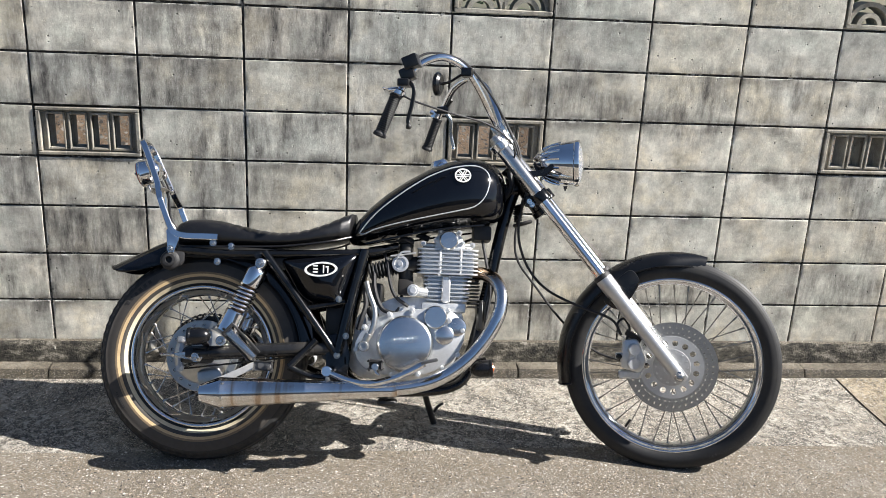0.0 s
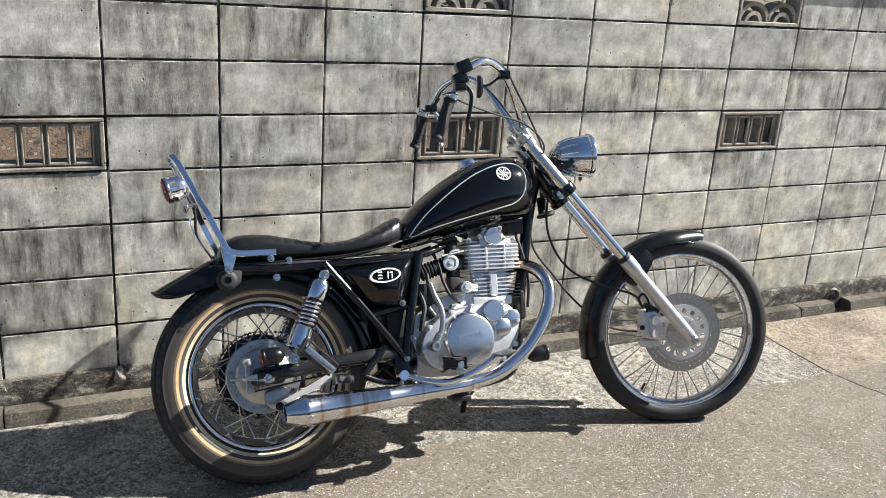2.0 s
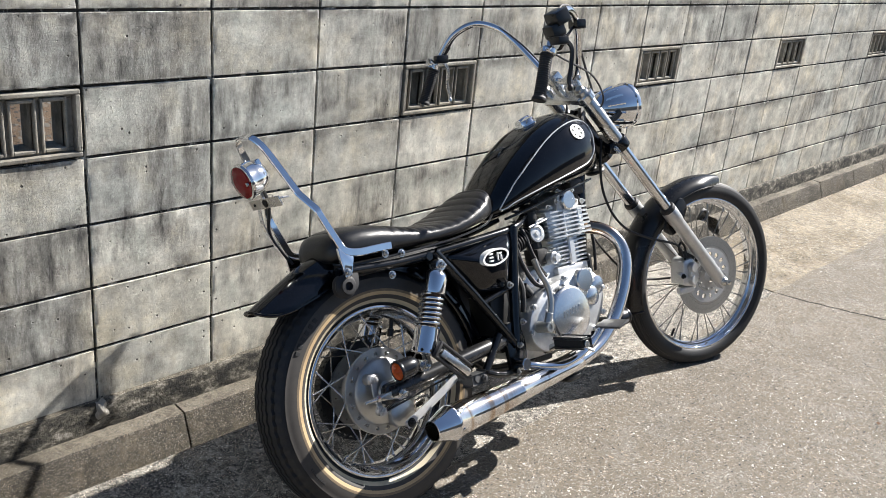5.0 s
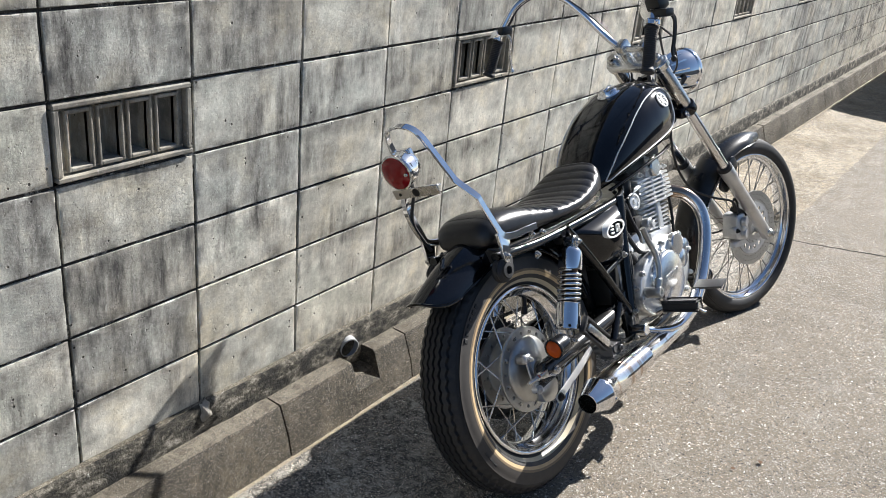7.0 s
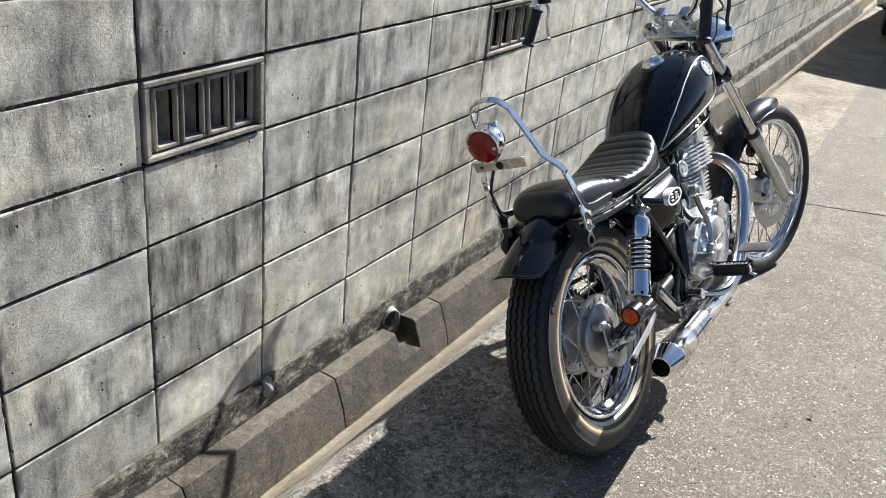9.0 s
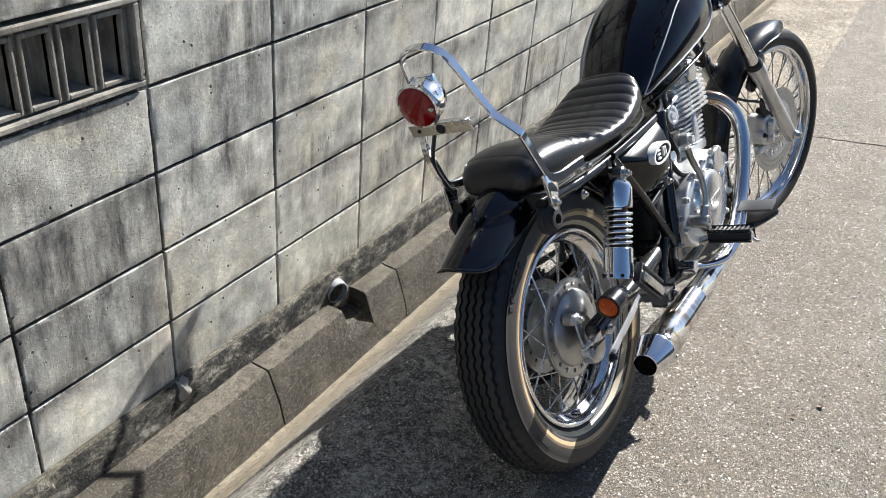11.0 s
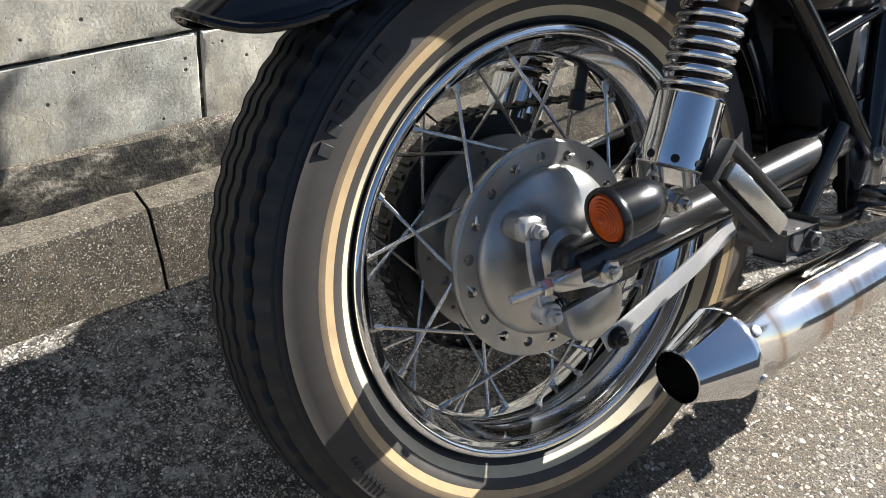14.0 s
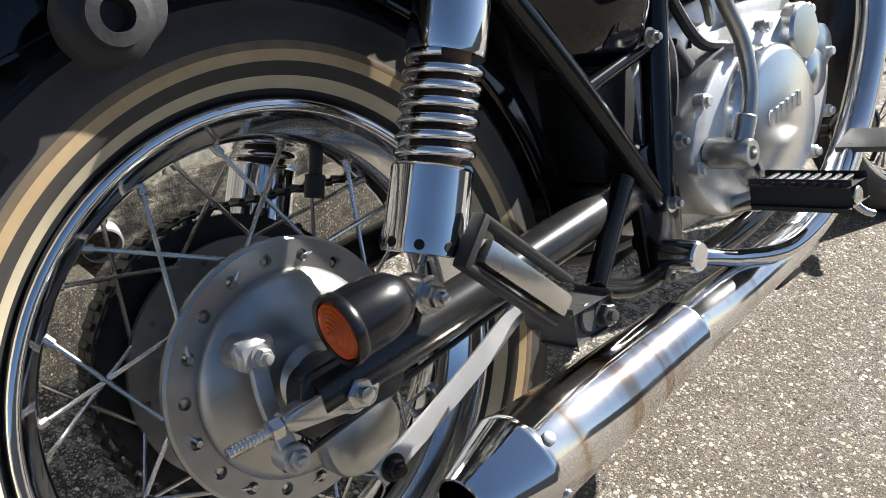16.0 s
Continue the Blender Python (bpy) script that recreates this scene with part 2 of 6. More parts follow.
WALL_BLOCK = block_concrete("wall_block_concrete", (0.64, 0.618, 0.56), (0.085, 0.08, 0.074), edges=1.0)
SOOTY_BLOCK = block_concrete("sooty_block_concrete", (0.52, 0.5, 0.455), (0.06, 0.057, 0.055), edges=1.0, grime=0.11)
VENT_BLOCK = block_concrete("vent_block_concrete", (0.4, 0.375, 0.33), (0.09, 0.085, 0.078))
COPING = block_concrete("coping_concrete", (0.12, 0.11, 0.088), (0.022, 0.021, 0.018), 2.6, 0.25)


def mortar():
    m, t, b = nodes_of("mortar")
    v = world_coords(t)
    n = noise_of(t, world_coords(t, (9, 9, 6)), 1.3, 7, 0.75)
    c = mix_of(t, ramp_of(t, n, [(0.54, 0.0), (0.62, 0.9)]), (0.035, 0.033, 0.03), (0.5, 0.49, 0.45))
    t.links.new(c, b.inputs["Base Color"])
    b.inputs["Roughness"].default_value = 0.95
    bump_of(t, b, noise_of(t, v, 160, 4), 0.8, 0.004)
    return m


MORTAR = mortar()


def footing():
    m, t, b = nodes_of("mossy_footing")
    n = noise_of(t, world_coords(t, (9, 9, 16)), 1.4, 9, 0.78)
    c = ramp_of(t, n, [(0.42, (0.014, 0.013, 0.011)), (0.52, (0.07, 0.064, 0.05)), (0.6, (0.22, 0.2, 0.165)), (0.7, (0.44, 0.42, 0.37))])
    t.links.new(c, b.inputs["Base Color"])
    b.inputs["Roughness"].default_value = 0.95
    bump_of(t, b, noise_of(t, world_coords(t), 90, 6, 0.7), 0.9, 0.008)
    return m


FOOTING = footing()


def aggregate(name, binder, chips, bump, patch, pale, stain=0.75, shade=1.0, west=0.0, lime=None):
    """Worn paving: chips of several sizes and tones in a binder, broad stains, and pale patches where the chips lie bare.
    chips: (cells a metre, share of cells with a chip, its reach) from fine to coarse."""
    m, t, b = nodes_of(name)
    v = world_coords(t)
    wob = node(t, "ShaderNodeTexNoise", Scale=140.0, Detail=2.0)
    t.links.new(v, wob.inputs["Vector"])
    add = t.nodes.new("ShaderNodeVectorMath")
    add.operation = "MULTIPLY_ADD"
    t.links.new(wob.outputs["Color"], add.inputs[0])
    add.inputs[1].default_value = (0.006, 0.006, 0.006)
    t.links.new(v, add.inputs[2])
    warped = add.outputs[0]
    fine = noise_of(t, v, 330, 5, 0.75)
    c = mix_of(t, ramp_of(t, fine, [(0.32, 0.0), (0.68, 1.0)]), tuple(x * 0.45 for x in binder), tuple(x * 1.6 for x in binder))
    bare = ramp_of(t, noise_of(t, v, 7, 7, 0.7), [(0.5, 0.0), (0.66, 1.0)])
    c = mix_of(t, mix_of(t, 1.0, bare, ramp_of(t, fine, [(0.42, 0.0), (0.58, 0.75)]), "MULTIPLY"), c, pale)
    h = fine
    for cells, share, reach in chips:
        vo = node(t, "ShaderNodeTexVoronoi", Scale=cells)
        t.links.new(warped, vo.inputs["Vector"])
        sep = t.nodes.new("ShaderNodeSeparateColor")
        t.links.new(vo.outputs["Color"], sep.inputs[0])
        tones = ((0.0, (0.03, 0.029, 0.027)), (0.25, (0.1, 0.09, 0.076)), (0.5, (0.26, 0.235, 0.195)), (0.75, (0.42, 0.405, 0.37)), (0.9, (0.4, 0.31, 0.22)), (1.0, (0.74, 0.72, 0.66)))
        tone = ramp_of(t, sep.outputs[0], [(at, tuple(x * shade for x in q)) for at, q in tones])
        here = ramp_of(t, sep.outputs[1], [(1 - share - 0.01, 0.0), (1 - share + 0.01, 1.0)])
        mask = mix_of(t, 1.0, here, ramp_of(t, vo.outputs["Distance"], [(reach * 0.8, 1.0), (reach, 0.0)]), "MULTIPLY")
        c = mix_of(t, mask, c, tone)
        h = mix_of(t, mask, h, (0.85, 0.85, 0.85))
    if lime:
        # scuffed lime and bare grit in ragged patches
        ragged = noise_of(t, warped, 44, 9, 0.8)
        where = noise_of(t, v, 3.1, 4, 0.6)
        spots = mix_of(t, 1.0, ramp_of(t, ragged, [(0.5, 0.0), (0.57, 1.0)]), ramp_of(t, where, [(0.38, 0.2), (0.62, 0.8)]), "MULTIPLY")
        c = mix_of(t, spots, c, lime)
        c = mix_of(t, ramp_of(t, noise_of(t, warped, 33, 8, 0.8), [(0.36, 0.8), (0.44, 0.0)]), c, tuple(x * 0.35 for x in binder))
        h = mix_of(t, spots, h, (0.7, 0.7, 0.7))
    broad = noise_of(t, v, 2.2, 6, 0.66)
    if west:
        # west end darkened: shade around the motorcycle is put into the colour
        place = t.nodes.new("ShaderNodeSeparateXYZ")
        t.links.new(world_coords(t, (0.2, 1, 1)), place.inputs[0])
        broad = mix_of(t, 1.0, broad, ramp_of(t, place.outputs["X"], [(0.0, west), (0.1, 0.0)]), "ADD")
    c = mix_of(t, ramp_of(t, broad, [(0.45, 0.0), (0.68, stain)]), c, patch, "MULTIPLY")
    t.links.new(c, b.inputs["Base Color"])
    b.inputs["Roughness"].default_value = 0.85
    bump_of(t, b, h, bump, 0.005)
    return m


ASPHALT = aggregate("worn_asphalt", (0.158, 0.131, 0.096), [(330, 0.45, 0.5), (190, 0.4, 0.48), (110, 0.25, 0.46)], 1.0, (0.8, 0.8, 0.8), (0.3, 0.28, 0.245))
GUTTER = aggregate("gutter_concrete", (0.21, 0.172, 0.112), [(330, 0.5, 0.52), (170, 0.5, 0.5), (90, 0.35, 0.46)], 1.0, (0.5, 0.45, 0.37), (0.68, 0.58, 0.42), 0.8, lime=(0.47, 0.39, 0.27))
# the west strip's darker copy of GUTTER carries the motorcycle's shade in its colour
GUTTER_SHADED = aggregate("shaded_gutter_concrete", (0.066, 0.061, 0.052), [(420, 0.5, 0.5), (290, 0.45, 0.48), (190, 0.4, 0.47), (125, 0.12, 0.42)], 1.0, (0.5, 0.505, 0.51), (0.7, 0.62, 0.49), 0.6, 1.6, 0.02, lime=(0.58, 0.55, 0.48))
FILLET = aggregate("sandy_cement", (0.3, 0.25, 0.165), [(520, 0.45, 0.48), (330, 0.4, 0.46), (190, 0.22, 0.44)], 1.0, (0.6, 0.55, 0.47), (0.56, 0.48, 0.34), 0.6, 0.9, lime=(0.5, 0.43, 0.31))
KERB_PALE = aggregate("kerb_top_concrete", (0.112, 0.096, 0.07), [(420, 0.4, 0.5), (240, 0.25, 0.45)], 1.0, (0.35, 0.32, 0.27), (0.36, 0.32, 0.25), 0.9, 0.75, lime=(0.25, 0.22, 0.17))
KERB_DARK = aggregate("kerb_face_concrete", (0.04, 0.034, 0.024), [(400, 0.45, 0.5), (230, 0.3, 0.46)], 1.0, (0.36, 0.34, 0.3), (0.24, 0.2, 0.135), 0.9, 0.8, lime=(0.11, 0.095, 0.068))
SOIL = aggregate("garden_soil", (0.085, 0.055, 0.032), [(120, 0.35, 0.45), (60, 0.5, 0.5), (34, 0.3, 0.45)], 1.0, (0.4, 0.36, 0.34), (0.16, 0.11, 0.07), 0.85, 0.25)
LIME = plain("lime_mortar", (0.34, 0.32, 0.28), 0.95, dirt=(0.09, 0.083, 0.072), grain=55, vary=0.5, bump=0.9)
HEDGE_LEAF = plain("hedge_leaf", (0.045, 0.075, 0.025), 0.5, dirt=(0.09, 0.1, 0.03), grain=20, vary=0.4)
DAMPER = plain("brown_damper", (0.1, 0.055, 0.03), 0.4, 0.4, dirt=(0.03, 0.02, 0.015), grain=60)
LEAF = plain("dead_leaf", (0.13, 0.065, 0.03), 0.8, dirt=(0.07, 0.04, 0.02), grain=90, vary=0.3)
CRACK = plain("crack_dirt", (0.03, 0.028, 0.024), 0.95, grain=60)


def header_chrome():
    """Chromed header pipe, burnt brown where it leaves the head."""
    m, t, b = nodes_of("header_chrome")
    v = coords(t)
    sep = t.nodes.new("ShaderNodeSeparateXYZ")
    t.links.new(v, sep.inputs[0])
    burn = ramp_of(t, sep.outputs["Z"], [(0.5, 0.0), (0.57, 0.25), (0.6, 0.8), (0.63, 0.9)])
    c = mix_of(t, burn, (0.72, 0.72, 0.73), (0.33, 0.2, 0.1))
    c = mix_of(t, ramp_of(t, noise_of(t, v, 60, 5), [(0.58, 0.0), (0.8, 0.4)]), c, (0.4, 0.34, 0.28))
    t.links.new(c, b.inputs["Base Color"])
    t.links.new(ramp_of(t, noise_of(t, v, 16, 4), [(0.3, 0.1), (0.75, 0.24)]), b.inputs["Roughness"])
    b.inputs["Metallic"].default_value = 1.0
    return m


HEADER_CHROME = header_chrome()
PLASTER = plain("grey_plaster", (0.2, 0.2, 0.2), 0.9, dirt=(0.12, 0.12, 0.12), grain=30, vary=0.2, bump=0.2)

# ---- shapes ----
def finish(name, bm, mats, smooth=True, angle=38):
    me = bpy.data.meshes.new(name)
    bmesh.ops.recalc_face_normals(bm, faces=bm.faces)
    for e in bm.edges:
        if len(e.link_faces) == 2:
            e.smooth = smooth and e.calc_face_angle(0) < radians(angle)
    for f in bm.faces:
        f.smooth = smooth
    bm.to_mesh(me)
    bm.free()
    for m in mats if isinstance(mats, (list, tuple)) else [mats]:
        me.materials.append(m)
    return me


def part(name, bm, mats, parent, label="", angle=38):
    ob = new(name, finish(name, bm, mats, True, angle))
    ob.parent = parent
    return tagged(ob, label)


def thing(name, bm, mats, label, category, kind="", group="", angle=38):
    return tagged(new(name, finish(name, bm, mats, True, angle)), label, category, group, kind)


def smooth_path(pts, per=6):
    """Catmull-Rom through the points."""
    p = [Vector(q) for q in pts]
    if len(p) < 3:
        return p
    p = [2 * p[0] - p[1], *p, 2 * p[-1] - p[-2]]
    out = []
    for i in range(1, len(p) - 2):
        a, b, c, d = p[i - 1:i + 3]
        for k in range(per):
            t = k / per
            out.append(0.5 * (2 * b + (c - a) * t + (2 * a - 5 * b + 4 * c - d) * t * t + (3 * b - a - 3 * c + d) * t ** 3))
    return out + [p[-2]]


def skin(bm, rings, closed=False, caps=True):
    vs = [[bm.verts.new(c) for c in r] for r in rings]
    n = len(rings)
    for i in range(n if closed else n - 1):
        a, b = vs[i], vs[(i + 1) % n]
        for k in range(len(a)):
            bm.faces.new((a[k], a[(k + 1) % len(a)], b[(k + 1) % len(a)], b[k]))
    if caps and not closed:
        bm.faces.new(vs[0])
        bm.faces.new(vs[-1])
    return vs


def sweep(bm, pts, section, up=(0, 1, 0), closed=False, scales=None):
    """Carries a flat section (list of u, v) along points; v follows 'up'."""
    pts = [Vector(q) for q in pts]
    n, side = len(pts), None
    rings = []
    for i, q in enumerate(pts):
        a, b = pts[(i - 1) % n if closed else max(i - 1, 0)], pts[(i + 1) % n if closed else min(i + 1, n - 1)]
        w = (b - a).normalized()
        if side is None:
            ref = Vector(up)
            if abs(w.dot(ref)) > 0.95:
                ref = Vector((1, 0, 0)) if abs(w.x) < 0.9 else Vector((0, 0, 1))
            side = w.cross(ref).normalized()
        side = (side - w * side.dot(w)).normalized()
        top = side.cross(w)
        s = scales[i] if scales else 1.0
        rings.append([q + (side * u + top * v) * s for u, v in section])
    return skin(bm, rings, closed)


def disc_section(r, n=10):
    return [(r * math.cos(2 * math.pi * k / n), r * math.sin(2 * math.pi * k / n)) for k in range(n)]


def tube(bm, pts, r, n=10, per=6, smooth=True, scales=None):
    return sweep(bm, smooth_path(pts, per) if smooth else pts, disc_section(r, n), scales=scales)


def bar(bm, pts, w, h, per=6, up=(0, 1, 0)):
    c = min(w, h) * 0.22
    s = [(-w / 2 + c, -h / 2), (w / 2 - c, -h / 2), (w / 2, -h / 2 + c), (w / 2, h / 2 - c), (w / 2 - c, h / 2), (-w / 2 + c, h / 2), (-w / 2, h / 2 - c), (-w / 2, -h / 2 + c)]
    return sweep(bm, smooth_path(pts, per), s, up)


def lathe(bm, origin, axis, profile, n=32, closed=False, mat=None):
    """Turns (radius, height along the axis) pairs round the axis; mat gives a material for each step."""
    o, w = Vector(origin), Vector(axis).normalized()
    u = w.orthogonal().normalized()
    v = w.cross(u)
    vs = []
    for r, h in profile:
        if r < 1e-6:
            vs.append([bm.verts.new(o + w * h)] * n)
        else:
            vs.append([bm.verts.new(o + w * h + (u * math.cos(2 * math.pi * k / n) + v * math.sin(2 * math.pi * k / n)) * r) for k in range(n)])
    m = len(profile)
    for i in range(m if closed else m - 1):
        a, b = vs[i], vs[(i + 1) % m]
        for k in range(n):
            q = []
            for x in (a[k], a[(k + 1) % n], b[(k + 1) % n], b[k]):
                if x not in q:
                    q.append(x)
            if len(q) > 2:
                f = bm.faces.new(q)
                if mat:
                    f.material_index = mat[i]
    return vs


def rod(bm, a, b, r, n=12, r2=None):
    a, b = Vector(a), Vector(b)
    d = (b - a).length
    c = min(r, d) * 0.12
    r2 = r if r2 is None else r2
    lathe(bm, a, b - a, [(0, 0), (r - c, 0), (r, c), (r2, d - c), (r2 - c, d), (0, d)], n)


def hexbolt(bm, at, axis, r=0.009, h=0.008, washer=True):
    w = Vector(axis).normalized()
    at = Vector(at)
    if washer:
        lathe(bm, at, w, [(0, 0), (r * 1.35, 0), (r * 1.35, 0.0016), (0, 0.0016)], 16)
    lathe(bm, at, w, [(0, 0), (r, 0), (r, h * 0.85), (r * 0.86, h), (0, h)], 6)
    lathe(bm, at + w * h, w, [(r * 0.55, 0), (r * 0.5, h * 0.5), (0, h * 0.6)], 10)


def block(bm, a, b, bevel=0.003, seg=1, turn=None):
    """A box between two corners, bevelled, optionally turned about its middle."""
    a, b = Vector(a), Vector(b)
    got = bmesh.ops.create_cube(bm, size=1)["verts"]
    mid, size = (a + b) / 2, b - a
    for v in got:
        p = Vector((v.co.x * size.x, v.co.y * size.y, v.co.z * size.z))
        v.co = mid + (turn @ p if turn else p)
    if bevel:
        es = list({e for v in got for e in v.link_edges})
        bmesh.ops.bevel(bm, geom=es, offset=min(bevel, min(abs(s) for s in size) * 0.4), segments=seg, affect="EDGES", profile=0.6)


def slab(bm, outline, y0, y1, bevel=0.004, bulge=0.0):
    """A plate with an (x, z) outline between two y; its y0 face is drawn in and may bulge."""
    c = Vector((sum(p[0] for p in outline) / len(outline), 0, sum(p[1] for p in outline) / len(outline)))
    s = 1 if y1 > y0 else -1

    def ring(k, y):
        return [Vector((c.x + (x - c.x) * k, y, c.z + (z - c.z) * k)) for x, z in outline]

    size = max(max(abs(x - c.x), abs(z - c.z)) for x, z in outline)
    rings = [ring(1, y1), ring(1, y0 + s * bevel), ring(1 - bevel * 0.35 / size, y0 + s * bevel * 0.3), ring(1 - bevel / size, y0)]
    if bulge:
        rings += [ring(k * (1 - bevel / size), y0 - s * bulge * (1 - k * k)) for k in (0.93, 0.85, 0.75, 0.65, 0.55, 0.45, 0.35, 0.25, 0.15)]
    skin(bm, rings)


def rounded(outline, r=0.012, seg=4):
    """The outline with its corners rounded."""
    out, n = [], len(outline)
    for i in range(n):
        p, a, b = Vector(outline[i]), Vector(outline[i - 1]), Vector(outline[(i + 1) % n])
        da, db = (a - p), (b - p)
        k = min(r, da.length * 0.45, db.length * 0.45)
        s, e = p + da.normalized() * k, p + db.normalized() * k
        for j in range(seg + 1):
            t = j / seg
            out.append(tuple(s * (1 - t) ** 2 + p * 2 * t * (1 - t) + e * t * t))
    return out


def holed_ring(bm, centre, r0, r1, y0, y1, n, hole, turn=0.0):
    """A flat ring about the y axis with n round holes cut through it."""
    cx, cy, cz = centre
    steps = 4
    rm = (r0 + r1) / 2
    for k in range(n):
        a0, a1 = turn + 2 * math.pi * k / n, turn + 2 * math.pi * (k + 1) / n
        am = (a0 + a1) / 2
        edge = [(r1, a0 + (a1 - a0) * i / steps) for i in range(steps)] + [(r1 + (r0 - r1) * i / steps, a1) for i in range(steps)]
        edge += [(r0, a1 + (a0 - a1) * i / steps) for i in range(steps)] + [(r0 + (r1 - r0) * i / steps, a0) for i in range(steps)]
        pe = [(r * math.cos(a), r * math.sin(a)) for r, a in edge]
        c = (rm * math.cos(am), rm * math.sin(am))
        ph = []
        for x, z in pe:
            d = Vector((x - c[0], z - c[1])).normalized() * hole
            ph.append((c[0] + d.x, c[1] + d.y))
        vs = [[bm.verts.new((cx + x, y, cz + z)) for x, z in q] for q in (pe, ph) for y in (y0, y1)]
        e0, e1, h0, h1 = vs
        m = len(pe)
        for i in range(m):
            j = (i + 1) % m
            bm.faces.new((e0[i], e0[j], h0[j], h0[i]))
            bm.faces.new((e1[i], e1[j], h1[j], h1[i]))
            bm.faces.new((h0[i], h0[j], h1[j], h1[i]))
            if i < steps or 2 * steps <= i < 3 * steps:
                bm.faces.new((e0[i], e0[j], e1[j], e1[i]))
    bmesh.ops.remove_doubles(bm, verts=bm.verts, dist=1e-5)


def B():
    return bmesh.new()

# ---- the street and the wall ----
PITCH, COURSE, ROW0 = 0.4, 0.2, 0.94
VENT_COLUMNS = (-7, -3, 1, 5, 9, 13, 17, 21, 25)
FAN_COLUMNS = (-7, -3, 1, 5, 9, 13, 17, 21, 25)
FIRST, LAST, TOP, BOTTOM = -14, 31, -3, 5


def is_vent(i, j):
    return i in VENT_COLUMNS and j == 0


def is_fan(i, j):
    return i in FAN_COLUMNS and j == -3


def boxes_mesh(name, boxes, material):
    co, faces = [], []
    for a, b in boxes:
        k = len(co)
        co += [(x, y, z) for x in (a[0], b[0]) for y in (a[1], b[1]) for z in (a[2], b[2])]
        faces += [(k, k + 1, k + 3, k + 2), (k + 4, k + 6, k + 7, k + 5), (k, k + 4, k + 5, k + 1), (k + 2, k + 3, k + 7, k + 6), (k, k + 2, k + 6, k + 4), (k + 1, k + 5, k + 7, k + 3)]
    me = bpy.data.meshes.new(name)
    me.from_pydata(co, [], faces)
    me.materials.append(material)
    return me


def cell(i, j):
    return i * PITCH, ROW0 - (j + 1) * COURSE


core = []
for j in range(TOP, BOTTOM + 1):
    start = FIRST
    for i in range(FIRST, LAST + 1):
        if is_vent(i, j) or is_fan(i, j) or i == LAST:
            if i > start:
                core.append(((start * PITCH, 0.0075, cell(0, j)[1]), (i * PITCH, 0.112, cell(0, j)[1] + COURSE)))
            start = i + 1
wall = tagged(new("wall_north", boxes_mesh("wall_north", core, MORTAR)), "weathered grey concrete block garden wall, stack bonded", "wall", kind="structure")

bm = B()
block(bm, (FIRST * PITCH, -0.02, ROW0 - TOP * COURSE + 0.0), (LAST * PITCH, 0.13, ROW0 - TOP * COURSE + 0.05), 0.008)
thing("wall_coping", bm, COPING, "dark weathered concrete coping along the wall top", "coping", "structure")

# footing under the wall and the kerb before it
co, faces = [], []
NX = 560
prof = [(0.0, -0.034), (-0.012, -0.038), (-0.02, -0.05), (-0.024, -0.075), (-0.027, -0.1), (-0.03, -0.13), (-0.03, -0.4), (0.1, -0.4)]
for k in range(NX + 1):
    x = FIRST * PITCH + (LAST - FIRST) * PITCH * k / NX
    for q, (y, z) in enumerate(prof):
        d = noise.noise((x * 6, q * 1.7, 0)) * 0.006 + noise.noise((x * 25, q * 3.1, 4)) * 0.003 if 0 < q < 6 else 0
        co.append((x, y + d, z + d * 0.8))
for k in range(NX):
    for q in range(len(prof) - 1):
        a = k * len(prof) + q
        faces.append((a, a + 1, a + len(prof) + 1, a + len(prof)))
me = bpy.data.meshes.new("wall_footing")
me.from_pydata(co, [], faces)
me.materials.append(FOOTING)
me.materials.append(KERB_PALE)
for k, p in enumerate(me.polygons):
    p.material_index = 1 if k % (len(prof) - 1) < 1 else 0
    p.use_smooth = True
tagged(new("wall_footing", me), "rough stained mortar footing below the block wall", "footing", kind="structure")

KERB_TOP, KERB_FOOT, KERB_LENGTH, KERB_START = -0.128, -0.34, 0.652, -0.556
NOTCHES = {0: 0.41, 5: 0.31}


def kerb_piece(notch):
    bm = B()
    n = 40
    xs = [0.003 + (KERB_LENGTH - 0.006) * k / n for k in range(n + 1)]
    if notch:
        xs = sorted([x for x in xs if abs(x - notch) > 0.1] + [notch - 0.062, notch - 0.058, notch + 0.058, notch + 0.062])
    rings = []
    for x in xs:
        drop = 0.065 if notch and abs(x - notch) < 0.06 else 0.0
        j = noise.noise((x * 9, notch or 3, 1)) * 0.003 + noise.noise((x * 60, notch or 3, 5)) * 0.0016
        end = 0.004 if x in (xs[0], xs[-1]) else 0.0
        rings.append([Vector(p) for p in ((x, -0.02, KERB_TOP - drop + j), (x, -0.084, KERB_TOP - drop + j - end), (x, -0.092 + j + end, KERB_TOP - drop - 0.003), (x, -0.098 + j + end, KERB_TOP - drop - 0.012), (x, -0.13 + j, -0.23), (x, -0.155 + j, KERB_FOOT), (x, -0.02, KERB_FOOT))])
    skin(bm, rings)
    # level faces take the paler concrete, all others the darker one
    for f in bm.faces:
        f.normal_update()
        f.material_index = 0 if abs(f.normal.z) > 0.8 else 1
    return finish("kerb_stone", bm, [KERB_PALE, KERB_DARK], True, 30)


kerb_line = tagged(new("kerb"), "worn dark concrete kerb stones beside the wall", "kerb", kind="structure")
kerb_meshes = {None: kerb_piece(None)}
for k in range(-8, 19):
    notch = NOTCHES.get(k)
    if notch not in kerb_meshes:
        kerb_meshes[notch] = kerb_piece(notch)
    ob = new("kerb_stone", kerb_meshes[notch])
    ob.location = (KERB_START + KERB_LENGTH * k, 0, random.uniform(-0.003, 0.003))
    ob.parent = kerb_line


